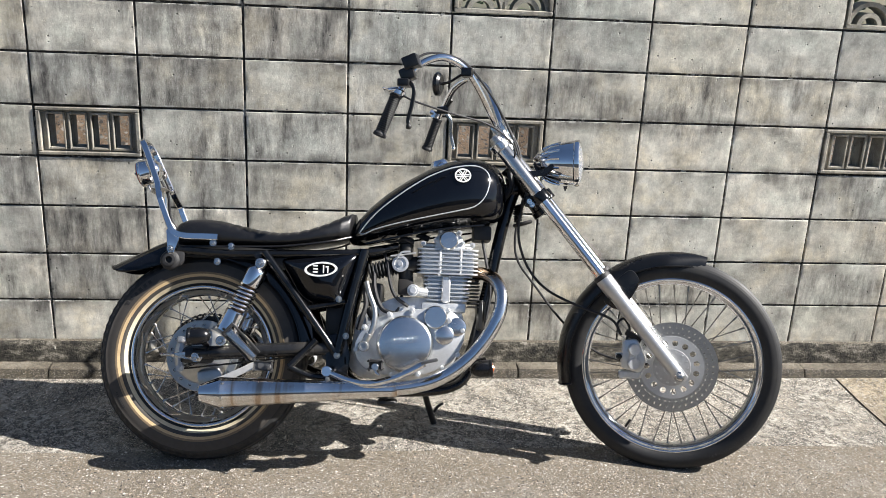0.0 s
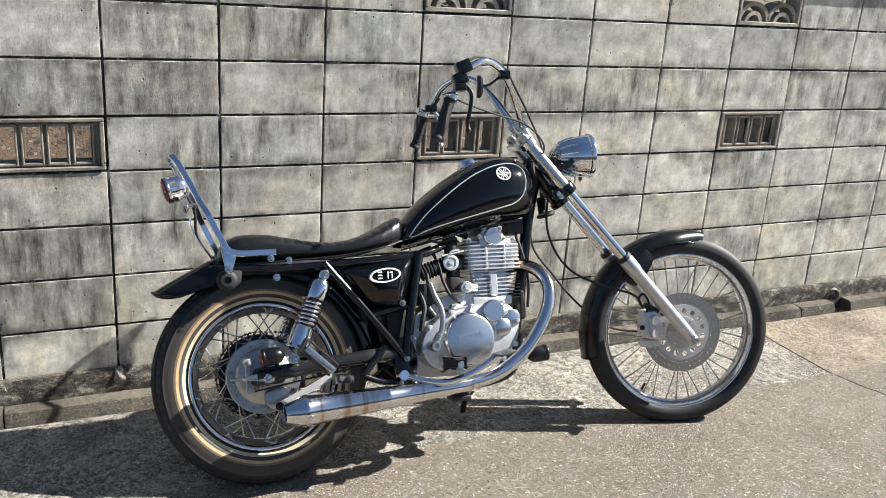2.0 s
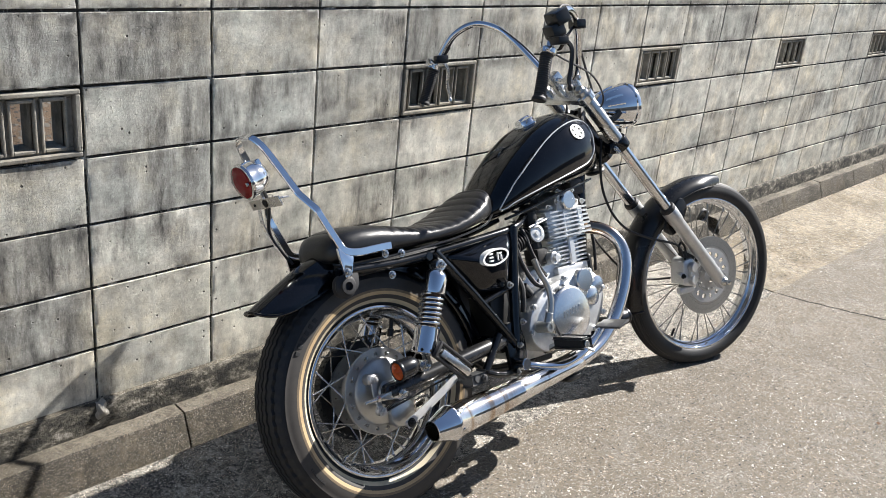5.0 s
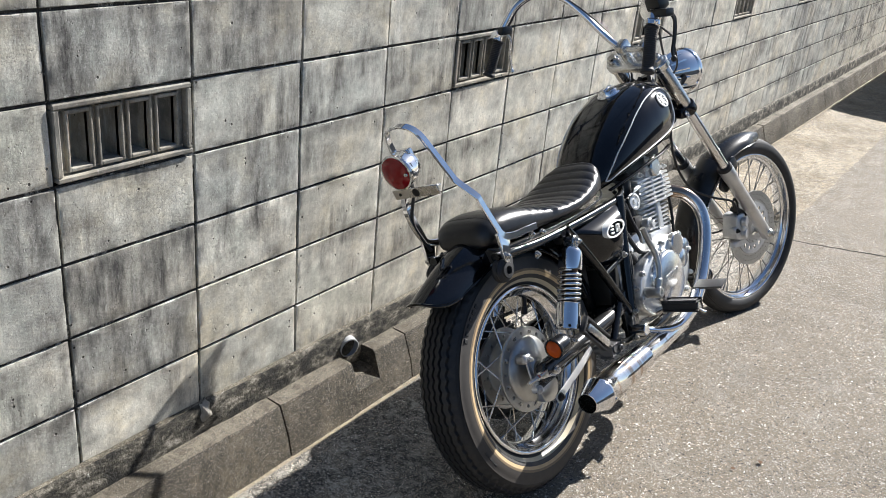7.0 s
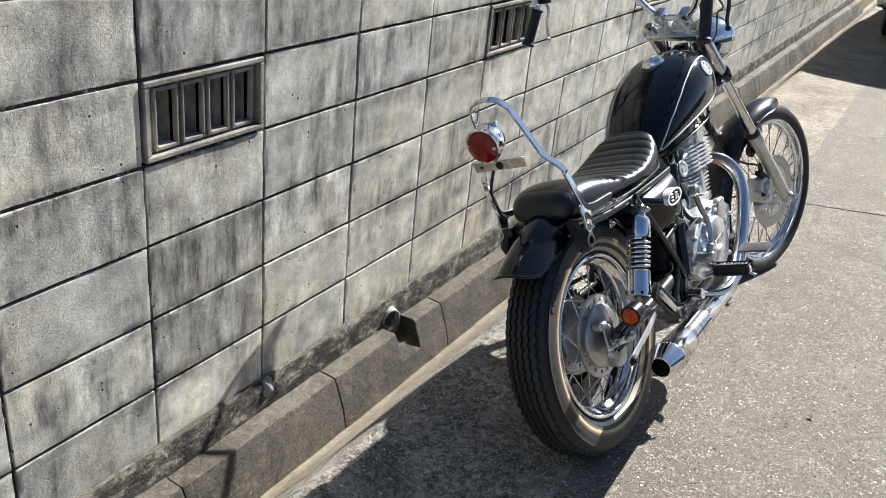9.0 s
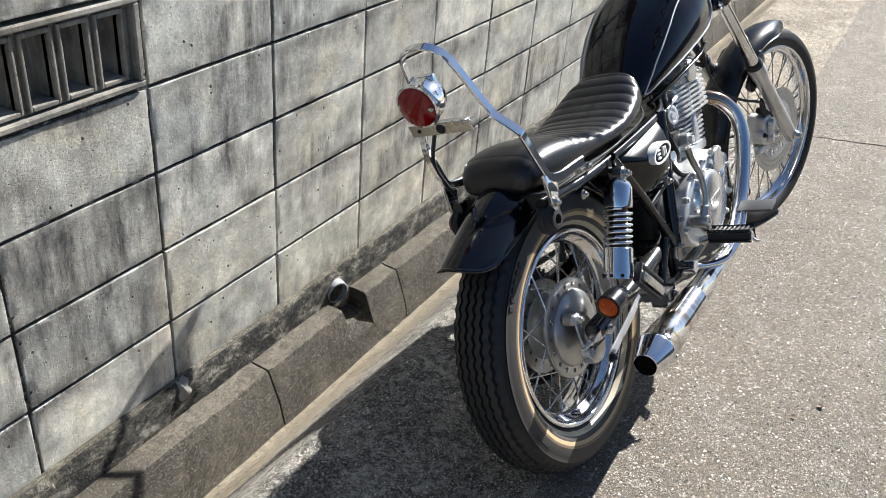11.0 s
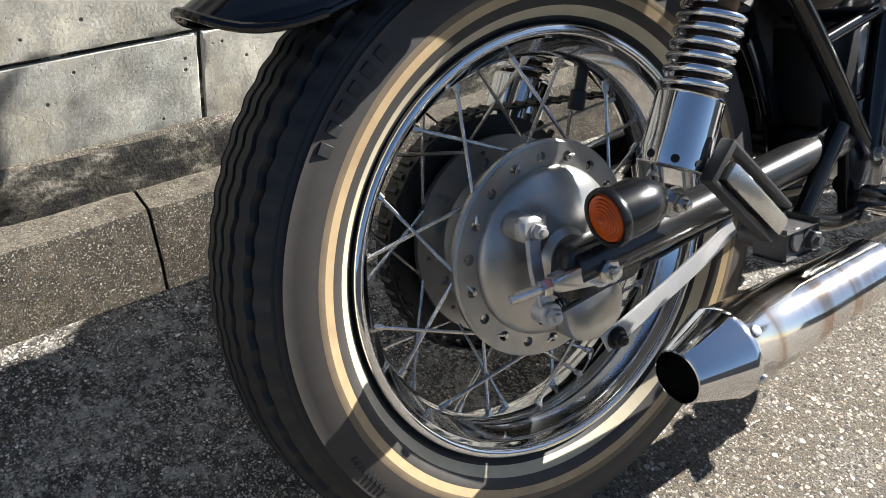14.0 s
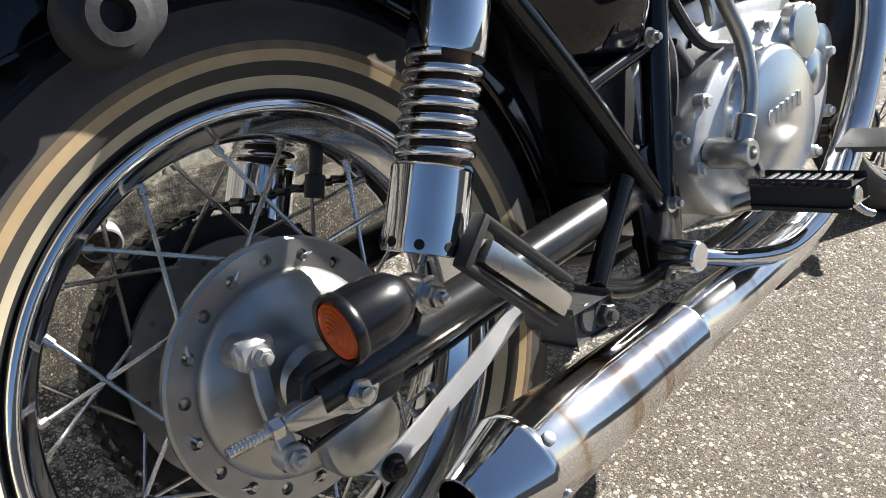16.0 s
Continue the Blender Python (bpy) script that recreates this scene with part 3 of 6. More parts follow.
def drain_pipe(x):
    bm = B()
    lathe(bm, (x - 0.004, -0.005, -0.103), (-0.3, -1, -0.12), [(0.038, -0.05), (0.038, 0.036), (0.0345, 0.038), (0.0345, -0.04), (0, -0.04)], 28)
    thing("drain_pipe", bm, PIPE_PVC, "short grey plastic drain pipe through the kerb notch", "pipe", group="drain pipes", angle=50)


for k, notch in NOTCHES.items():
    drain_pipe(KERB_START + KERB_LENGTH * k + notch)

# road and gutter strip
EDGE = -0.935
NEAR = [-40, -16, -8, -5, -3.6, -2.8, -2.2, -1.8, -1.5, -1.3, -1.15, -1.05, EDGE]
XS = [-60, -25, -12, -8] + [-6 + 0.12 * k for k in range(0, 134)] + [14, 22, 40, 80]
STRIP = [EDGE, -0.86, -0.78, -0.7, -0.62, -0.54, -0.47, -0.43, -0.39, -0.35, -0.31, -0.27, -0.23, -0.19, -0.155, -0.1]


def height(x, y):
    z = 0.004 * noise.noise((x * 1.1, y * 1.6, 0)) if y > -6 and -8 < x < 11 else 0.0
    s = min(1.0, max(0.0, (y + 1.65) / 0.7))
    z += 0.012 - 0.031 * s * s * (3 - 2 * s)
    if y > -0.62:
        z += 0.012 * min(1.0, (y + 0.62) / 0.2)
    if y > -0.43:
        s = min(1.0, (y + 0.43) / 0.27)
        z -= 0.07 * s * s * (3 - 2 * s) + 0.235 * s
    return z


def sheet(name, ys, xs, material, label, category, jitter=0.0):
    co = [(x, y + (jitter * (noise.noise((x * 3.1, y, 7)) + 0.5 * noise.noise((x * 14, y, 9))) if y == EDGE else 0), height(x, y)) for x in xs for y in ys]
    n = len(ys)
    faces = [(i * n + j, (i + 1) * n + j, (i + 1) * n + j + 1, i * n + j + 1) for i in range(len(xs) - 1) for j in range(n - 1)]
    me = bpy.data.meshes.new(name)
    me.from_pydata(co, [], faces)
    me.materials.append(material)
    for p in me.polygons:
        p.use_smooth = True
    return tagged(new(name, me), label, category, kind="structure")


sheet("road", NEAR, XS, ASPHALT, "worn sunlit grey asphalt lane with pale stone chips", "road", 0.012)
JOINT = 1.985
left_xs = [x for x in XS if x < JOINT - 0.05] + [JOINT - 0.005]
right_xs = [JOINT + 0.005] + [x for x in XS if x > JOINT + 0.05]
sheet("gutter_west", STRIP, left_xs, GUTTER_SHADED, "speckled concrete gutter strip with exposed aggregate", "pavement", 0.012)
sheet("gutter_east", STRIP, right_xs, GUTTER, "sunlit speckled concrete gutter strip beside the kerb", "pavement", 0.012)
# a smooth cement fillet runs along the foot of the kerb
co, faces = [], []
for k in range(401):
    x = -6 + 0.04 * k
    outer = -0.275 + 0.012 * noise.noise((x * 2.3, 0, 3)) + 0.008 * noise.noise((x * 13, 0, 8))
    for q in range(6):
        y = outer + (-0.12 - outer) * q / 5
        co.append((x, y, height(x, y) + (-0.004, 0.005, 0.007, 0.008, 0.01, 0.012)[q]))
    if k:
        faces += [((k - 1) * 6 + q, k * 6 + q, k * 6 + q + 1, (k - 1) * 6 + q + 1) for q in range(5)]
me = bpy.data.meshes.new("kerb_fillet")
me.from_pydata(co, [], faces)
me.materials.append(FILLET)
for p in me.polygons:
    p.use_smooth = True
tagged(new("kerb_fillet", me), "smooth sandy cement fillet along the kerb foot", "fillet", kind="structure")
bm = B()
sweep(bm, [(JOINT, y, height(JOINT, y) - 0.012) for y in STRIP], [(-0.02, 0.004), (0.02, 0.004), (0.02, -0.02), (-0.02, -0.02)], (0, 0, 1))
thing("gutter_joint", bm, CRACK, "dirt-filled joint between two gutter slabs", "joint", "structure")
bm = B()
pts = [(1.99 + 0.1 * (k / 12) + 0.012 * noise.noise((k * 0.9, 0, 2)), -0.95 - 0.52 * k / 12, 0.0015 + height(2, -0.95 - 0.52 * k / 12)) for k in range(13)]
sweep(bm, pts, [(-0.004, 0), (0, 0.0012), (0.004, 0), (0, -0.004)], (0, 0, 1))
thing("road_crack", bm, CRACK, "thin dark crack across the asphalt", "crack", "structure")

# garden behind the wall, seen through the vents
sheet_ys = [0.13, 0.5, 0.9, 1.4, 3, 8]
co = [(x, y, 0.35 + 0.5 * min(1, (y - 0.13) / 0.9) + 0.12 * noise.noise((x * 2.3, y * 2.3, 3))) for x in [-8 + 0.25 * k for k in range(100)] for y in sheet_ys]
faces = [(i * 6 + j, (i + 1) * 6 + j, (i + 1) * 6 + j + 1, i * 6 + j + 1) for i in range(99) for j in range(5)]
me = bpy.data.meshes.new("garden_bank")
me.from_pydata(co, [], faces)
me.materials.append(SOIL)
tagged(new("garden_bank", me), "brown leaf-strewn garden bank behind the wall", "ground", kind="structure")


co, faces = [], []
for k in range(20000):
    x, y, z = random.uniform(-6, 12), random.uniform(0.95, 1.5), random.uniform(0.95, 1.95)
    z -= 0.12 * abs(noise.noise((x * 2, y * 3, 1)))
    q = Matrix.Rotation(random.uniform(0, 6.28), 3, "Z") @ Matrix.Rotation(random.uniform(-1.1, 1.1), 3, "X")
    s = random.uniform(0.014, 0.03)
    n = len(co)
    co += [Vector((x, y, z)) + q @ Vector(p) for p in ((-s, 0, 0), (0, -0.5 * s, 0.15 * s), (1.2 * s, 0, 0), (0, 0.5 * s, 0.15 * s))]
    faces += [(n, n + 1, n + 2), (n, n + 2, n + 3)]
me = bpy.data.meshes.new("hedge")
me.from_pydata(co, [], faces)
me.materials.append(HEDGE_LEAF)
tagged(new("hedge", me), "dark green leafy hedge growing behind the wall", "hedge", kind="stuff")


def mortar_lump(x, size):
    """A rough lump of mortar squeezed out where a wall joint meets the footing."""
    bm = B()
    bmesh.ops.create_icosphere(bm, subdivisions=3, radius=1.0)
    for v in bm.verts:
        q = v.co.copy()
        k = 1 + 0.35 * noise.noise(q * 1.7 + Vector((x, 0, 0))) + 0.18 * noise.noise(q * 4.5)
        v.co = Vector((x + q.x * k * size * 0.8, -0.012 + q.y * k * size * 0.6, -0.07 + q.z * k * size * 1.15))
    thing("mortar_lump", bm, LIME, "pale rough mortar lump where a wall joint meets the footing", "mortar", "structure")


for x, size in ((-0.8, 0.034), (-0.4, 0.014), (-1.2, 0.017), (-1.34, 0.014), (0.0, 0.011), (0.4, 0.012)):
    mortar_lump(x, size)


def vent_block():
    bm = B()
    w, h = 0.388, 0.188
    block(bm, (0, -0.004, 0), (w, 0.1, 0.014), 0.003)
    block(bm, (0, -0.004, h - 0.014), (w, 0.1, h), 0.003)
    block(bm, (0, -0.004, 0.014), (0.016, 0.1, h - 0.014), 0.003)
    block(bm, (w - 0.016, -0.004, 0.014), (w, 0.1, h - 0.014), 0.003)
    block(bm, (0.016, 0.014, 0.014), (w - 0.016, 0.095, 0.026), 0.002)
    block(bm, (0.016, 0.014, h - 0.026), (w - 0.016, 0.095, h - 0.014), 0.002)
    for k in range(5):
        x = 0.016 + k * 0.0826
        block(bm, (x, 0.016, 0.026), (x + 0.0256, 0.095, h - 0.026), 0.002)
    for k in range(4):
        x = 0.0416 + k * 0.0826
        for a, b in (((x - 0.007, 0.004, 0.02), (x, 0.03, h - 0.02)), ((x + 0.057, 0.004, 0.02), (x + 0.064, 0.03, h - 0.02)), ((x, 0.004, 0.02), (x + 0.057, 0.03, 0.03)), ((x, 0.004, h - 0.03), (x + 0.057, 0.03, h - 0.02))):
            block(bm, a, b, 0.002)
    return finish("vent_block", bm, VENT_BLOCK, True, 30)


def fan_block():
    bm = B()
    w, h = 0.388, 0.188
    for a, b in (((0, -0.003, 0), (w, 0.1, 0.018)), ((0, -0.003, h - 0.018), (w, 0.1, h)), ((0, -0.003, 0.018), (0.016, 0.1, h - 0.018)), ((w - 0.016, -0.003, 0.018), (w, 0.1, h - 0.018))):
        block(bm, a, b, 0.003)
    for cx in (0.105, 0.283):
        for r in (0.088, 0.045):
            arc = [(cx + r * math.cos(a), 0.05, 0.012 + r * math.sin(a)) for a in [math.pi * k / 14 for k in range(15)]]
            sweep(bm, arc, [(-0.009, -0.04), (0.009, -0.04), (0.009, 0.04), (-0.009, 0.04)], (0, 1, 0))
    return finish("fan_block", bm, VENT_BLOCK, True, 40)


def wall_block(seed, material):
    """One block with worn arrises and a face that is not quite flat."""
    bm = B()
    w, h = 0.391, 0.191
    gx = [0.0, 0.0018] + [w * k / 20 for k in range(1, 20)] + [w - 0.0018, w]
    gz = [0.0, 0.0018] + [h * k / 10 for k in range(1, 10)] + [h - 0.0018, h]
    nx, nz = len(gx) - 1, len(gz) - 1
    rows = []
    for q, z in enumerate(gz):
        for_row = []
        for k, x in enumerate(gx):
            edge = k in (0, nx) or q in (0, nz)
            chip = max(0.0, noise.noise((x * 26, z * 26, seed + 0.5)) - 0.3) * 0.012 if edge else 0.0
            y = 0.0012 * noise.noise((x * 8 + seed * 3.3, z * 8, seed)) + (max(0.0003, 0.0009 + 0.0012 * noise.noise((x * 50, z * 50, seed))) + chip if edge else 0)
            for_row.append(bm.verts.new((x, y, z)))
        rows.append(for_row)
    for q in range(nz):
        for k in range(nx):
            bm.faces.new((rows[q][k], rows[q][k + 1], rows[q + 1][k + 1], rows[q + 1][k]))
    rim = rows[0] + [r[-1] for r in rows[1:-1]] + rows[-1][::-1] + [r[0] for r in rows[-2:0:-1]]
    back = [bm.verts.new((v.co.x, 0.02, v.co.z)) for v in rim]
    for k in range(len(rim)):
        bm.faces.new((rim[k], rim[(k + 1) % len(rim)], back[(k + 1) % len(rim)], back[k]))
    return finish("concrete_block", bm, material, True, 24)


VENT, FAN = vent_block(), fan_block()
BLOCKS = [wall_block(s, WALL_BLOCK) for s in range(6)]
SOOTY = [wall_block(s, SOOTY_BLOCK) for s in (7, 8)]
SOOTY_CELLS = ((-3, 3), (-3, 2), (-2, -1), (-3, -1), (-1, -2), (-4, 1))
GAP = 0.0045
far = []
for j in range(TOP, BOTTOM):
    for i in range(FIRST, LAST):
        x, z = cell(i, j)
        if is_vent(i, j) or is_fan(i, j):
            ob = new("vent_block" if is_vent(i, j) else "fan_block", VENT if is_vent(i, j) else FAN)
            ob.location = (x + 0.006, 0, z + 0.006)
            ob.parent = wall
            continue
        if not -9 <= i <= 17:
            far.append(((x + GAP, random.uniform(-0.002, 0.002), z + GAP), (x + PITCH - GAP, 0.02, z + COURSE - GAP)))
            continue
        ob = new("concrete_block", random.choice(SOOTY if (i, j) in SOOTY_CELLS else BLOCKS))
        ob.location = (x + GAP, random.uniform(-0.0015, 0.0015), z + GAP)
        ob.parent = wall
rest = new("far_blocks", boxes_mesh("far_blocks", far, WALL_BLOCK))
rest.parent = wall
tagged(rest, kind="stuff")

# unseen walls, added to close the street behind the camera, shape reflections and skylight
bm = B()
block(bm, (-14, -9.3, -0.1), (14, -9.0, 2.4), 0.02)
thing("unseen_wall_south", bm, PLASTER, "plain grey wall across the lane, added out of view", "wall", "structure")
bm = B()
block(bm, (-14.3, -9.3, -0.1), (-14, -0.2, 2.4), 0.02)
thing("unseen_wall_west", bm, PLASTER, "plain grey wall closing the lane, added out of view", "wall", "structure")

# ---- the motorcycle, built upright along +x and leant on its stand ----
YAW, LEAN, STEER, RAKE = -4.75, 23.1, -15.4, 37.5
bike = tagged(new("motorcycle"), "black custom chopper motorcycle with chrome trim leaning on its side stand", "motorcycle")
bike.matrix_world = Matrix.Translation((-0.4505, -0.973, -0.018)) @ pose(0, 0, 0, 0, 0, YAW) @ pose(0, 0, 0, -LEAN, 0, 0) @ Matrix.Diagonal((1.011, 1.011, 1.011, 1))
HEAD = Vector((1.03, 0, 0.88))
HEAD_AXIS = Vector((-math.sin(radians(RAKE)), 0, math.cos(radians(RAKE))))
TURNED = Matrix.Translation(HEAD) @ Matrix.Rotation(radians(STEER), 4, HEAD_AXIS) @ Matrix.Translation(-HEAD)
REAR, FRONT = Vector((0, 0, 0.3209)), Vector((1.495, 0, 0.3488))


def bpart(name, bm, mats, label="", parent=None, angle=38):
    return part(name, bm, mats, parent or bike, label, angle)


def spart(name, bm, mats, label="", angle=38):
    """A part that turns with the handlebar."""
    ob = part(name, bm, mats, bike, label, angle)
    ob.matrix_basis = TURNED
    return ob


def repeat(name, me, spots, parent):
    """Alike small pieces on one mesh, built along +z: (place, direction) each."""
    for at, way in spots:
        ob = new(name, me)
        ob.parent = parent
        ob.matrix_basis = Matrix.Translation(at) @ Vector(way).to_track_quat("Z", "Y").to_matrix().to_4x4()


def nut(r, h, metal):
    bm = B()
    hexbolt(bm, (0, 0, 0), (0, 0, 1), r, h)
    return finish("bolt", bm, metal)


def mirrored(pts):
    return [(x, -y, z) for x, y, z in pts]


# -- wheels --
def rim_mesh(c, r_edge, half, depth):
    bm = B()
    e, w = r_edge, half
    lip = [(e - 0.003 + 0.006 * math.cos(a), w - 0.004 + 0.006 * math.sin(a)) for a in [math.pi * (-0.25 + 1.2 * k / 8) for k in range(9)]]
    half_prof = [(e - 0.006, 0.0), (e - 0.007, w - 0.014), *lip, (e - 0.0105, w - 0.01), (e - 0.0125, w - 0.016), (e - depth + 0.006, w * 0.48), (e - depth + 0.001, w * 0.32), (e - depth, w * 0.15)]
    prof = half_prof + [(r, -y) for r, y in half_prof[:0:-1]]
    lathe(bm, c, (0, 1, 0), prof, 96, True)
    return bm


def tyre_mesh(c, bead, outer, half, ribs, bands=None, zigzag=False):
    """A tyre: grooved tread, ribbed shoulders, and coloured bands on its wall."""
    bm = B()
    n = 360 if zigzag else 128
    prof, mats, zig = [], [], []

    def add(r, y, m=0, z=0):
        prof.append((r, y)), mats.append(m), zig.append(z)

    side = outer - bead
    wall = [(bead, half * 0.62), (bead + side * 0.06, half * (0.72 if zigzag else 0.8)), (bead + side * 0.2, half * 0.93), (bead + side * 0.38, half), (bead + side * 0.52, half * 0.99), (bead + side * 0.66, half * 0.94)]

    def wall_y(f):
        fs = [(q[0] - bead) / side for q in wall]
        for k in range(len(wall) - 1):
            if fs[k] <= f <= fs[k + 1]:
                return wall[k][1] + (wall[k + 1][1] - wall[k][1]) * (f - fs[k]) / (fs[k + 1] - fs[k])
        return wall[-1][1]

    stops = sorted({0.0, 0.03, 0.06, 0.12, 0.2, 0.3, 0.38, 0.45, 0.52, 0.6, 0.66} | {q for b in (bands or []) for q in b[:2]})
    left = []
    for f in stops:
        m = 0
        for a, b, k in bands or []:
            if a <= f < b:
                m = k
        left.append((bead + side * f, -wall_y(f), m))
    for r, y, m in left:
        add(r, y, m)
    # shoulders with fine ribs, then the tread
    def crown_r(y):
        return bead + side * 0.66 + side * 0.34 * (1 - min(1.0, abs(y) / (half * 0.94)) ** (3.6 if zigzag else 2.4))

    if zigzag:
        cuts = [(f, 0.05, 0.007, 1) for f in (-0.66, -0.4, -0.13, 0.13, 0.4, 0.66)] + [(f, 0.013, 0.0026, 0) for f in (-0.9, -0.85, 0.85, 0.9)]
        cuts.sort()
        spots = []
        for f, w, d, z in cuts:
            spots += [(f - w, 0.0, z), (f - w * 0.6, d, z), (f + w * 0.6, d, z), (f + w, 0.0, z)]
        spots = [(-0.925, 0.0, 0)] + spots + [(0.925, 0.0, 0)]
        for f, d, z in spots:
            add(crown_r(f * half) - d, f * half, 0, z)
    else:
        for k in range(1, 20):
            y = -half * 0.94 * math.cos(k / 20 * math.pi)
            add(crown_r(y) - (0.0038 if ribs and k % 2 else 0.0), y, 0)
    for r, y, m in reversed(left):
        add(r, -y, 0)
    rings = []
    for k in range(n):
        a = 2 * math.pi * k / n
        saw = (0.0, 0.45, 0.9, 1.0, 0.4)[k % 5] * half * 0.075
        rings.append([Vector((c[0] + r * math.cos(a), c[1] + y + (saw if z else 0), c[2] + r * math.sin(a))) for (r, y), z in zip(prof, zig)])
    vs = [[bm.verts.new(q) for q in r] for r in rings]
    for k in range(n):
        for q in range(len(prof) - 1):
            f = bm.faces.new((vs[k][q], vs[k][q + 1], vs[(k + 1) % n][q + 1], vs[(k + 1) % n][q]))
            f.material_index = mats[q]
    return bm


def spokes(parent, c, rim_r, hub_r, half, count, r, lean, metal, phase=0.0):
    """Wire spokes with nipples, laced crosswise; every other one leaves the flange on its outer face."""
    n = count // 4
    for side in (-1, 1):
        for cross in (-1, 1):
            bm = B()
            out = half + (0.004 if cross > 0 else -0.004)
            a = Vector((hub_r * math.cos(cross * lean), side * out, hub_r * math.sin(cross * lean)))
            b = Vector((rim_r, side * 0.006, 0))
            rod(bm, a, b, r, 7)
            rod(bm, a + (b - a) * 0.92, b + (b - a) * 0.01, r * 1.9, 7)
            rod(bm, a - Vector((0, side * 0.007, 0)), a + Vector((0, side * 0.003, 0)), r * 1.5, 8)
            me = finish("spoke", bm, metal)
            for k in range(n):
                ang = phase + 2 * math.pi * (k + (0.5 if cross > 0 else 0.0) + (0.25 if side > 0 else 0.0)) / n
                ob = new("spoke", me)
                ob.parent = parent
                ob.matrix_basis = Matrix.Translation(c) @ Matrix.Rotation(-ang, 4, "Y")


rear_wheel = bpart("rear_wheel", rim_mesh(REAR, 0.2198, 0.049, 0.03), CHROME, "chrome spoked rear rim")
bm = tyre_mesh(REAR, 0.2215, 0.325, 0.0665, False, [(0.0, 0.073, 0), (0.073, 0.164, 1), (0.164, 0.266, 3), (0.266, 0.348, 2), (0.348, 0.411, 4), (0.411, 0.7, 3)], True)
bpart("tyre", bm, [RUBBER, CREAM, TAN, FADED, HALO], "black rubber tyre with faded cream whitewall rings", rear_wheel)


def raised_marks(c, r, y, angles, size, parent):
    """Plain raised bars on a tyre wall, each on its own."""
    bm = B()
    block(bm, (-size[0], -0.0014, -size[1]), (size[0], 0.0014, size[1]), 0.0005)
    me = finish("raised_mark", bm, RUBBER)
    for a in angles:
        ob = new("raised_mark", me)
        ob.parent = parent
        ob.matrix_basis = Matrix.Translation(c + Vector((math.cos(a) * r, y, math.sin(a) * r))) @ Matrix.Rotation(-a, 4, "Y")


raised_marks(REAR, 0.2795, -0.0642, [radians(127.5 + 3.75 * q) for q in range(6)], (0.0085, 0.0055), rear_wheel)
raised_marks(REAR, 0.2795, -0.0642, [radians(206 + 1.3 * q) for q in range(9)], (0.0035, 0.0022), rear_wheel)
spokes(rear_wheel, REAR, 0.1915, 0.0955, 0.041, 36, 0.002, radians(40), SPOKE_BRIGHT, radians(10))

hub = B()
lathe(hub, REAR, (0, 1, 0), [(0.084, -0.04), (0.08, -0.03), (0.072, -0.012), (0.07, 0.02), (0.076, 0.03)], 64)
lathe(hub, REAR + Vector((0, -0.041, 0)), (0, -1, 0), [(0.112, -0.006), (0.1125, 0), (0.109, 0.0025)], 64)
holed_ring(hub, REAR, 0.083, 0.11, -0.0438, -0.038, 18, 0.0055, radians(0))
holed_ring(hub, REAR, 0.06, 0.108, 0.03, 0.036, 18, 0.005, radians(10))
bpart("hub", hub, AGED_ALLOY, "silver alloy drum hub with drilled flanges", rear_wheel)
bm = B()
lathe(bm, REAR + Vector((0, -0.044, 0)), (0, -1, 0), [(0.086, -0.004), (0.0875, 0.002), (0.086, 0.006), (0.08, 0.011), (0.066, 0.0165), (0.045, 0.022), (0.03, 0.026), (0.024, 0.034), (0, 0.034)], 64)
rod(bm, REAR + Vector((-0.052, -0.06, 0.045)), REAR + Vector((-0.052, -0.083, 0.045)), 0.014, 16)
slab(bm, rounded([(0.0, 0.225), (0.055, 0.215), (0.078, 0.255), (0.06, 0.29), (-0.01, 0.275)], 0.02), -0.075, -0.05, 0.006)
bpart("brake_plate", bm, AGED_ALLOY, "domed alloy rear brake plate", rear_wheel)
bm = B()
bar(bm, [(-0.05, -0.086, 0.372), (-0.054, -0.092, 0.33), (-0.05, -0.1, 0.285)], 0.015, 0.006)
block(bm, (-0.068, -0.094, 0.358), (-0.036, -0.08, 0.38), 0.004)
hexbolt(bm, (-0.05, -0.094, 0.366), (0, -1, 0), 0.007)
rod(bm, (-0.05, -0.108, 0.285), (-0.05, -0.088, 0.285), 0.012, 12)
hexbolt(bm, (-0.05, -0.106, 0.285), (0, -1, 0), 0.0085)
bpart("brake_lever_arm", bm, ALLOY_DULL, "dull steel drum brake arm", rear_wheel)
bm = B()
coil = [(-0.044 + 0.05 * k / 90, -0.1 + 0.0055 * math.cos(k * 0.9), 0.286 + 0.02 * k / 90 + 0.0055 * math.sin(k * 0.9)) for k in range(91)]
tube(bm, coil, 0.0011, 5, smooth=False)
rod(bm, (-0.06, -0.1, 0.279), (0.3, -0.105, 0.33), 0.0028, 8)
bpart("brake_rod", bm, GRIME, "thin brake rod with spring", rear_wheel)
bm = B()
lathe(bm, REAR + Vector((0, 0.036, 0)), (0, 1, 0), [(0.05, 0), (0.1, 0), (0.104, 0.003), (0.104, 0.008), (0.05, 0.008)], 64)
bpart("sprocket_carrier", bm, AGED_ALLOY, "dull alloy sprocket carrier", rear_wheel)
bm = B()
lathe(bm, REAR + Vector((0, 0.052, 0)), (0, 1, 0), [(0.05, 0), (0.126, 0), (0.126, 0.007), (0.05, 0.007)], 84)
for k in range(42):
    a = 2 * math.pi * k / 42
    p = REAR + Vector((0.128 * math.cos(a), 0.0555, 0.128 * math.sin(a)))
    block(bm, p - Vector((0.006, 0.0032, 0.003)), p + Vector((0.006, 0.0032, 0.003)), 0.001, 1, Matrix.Rotation(-a, 3, "Y"))
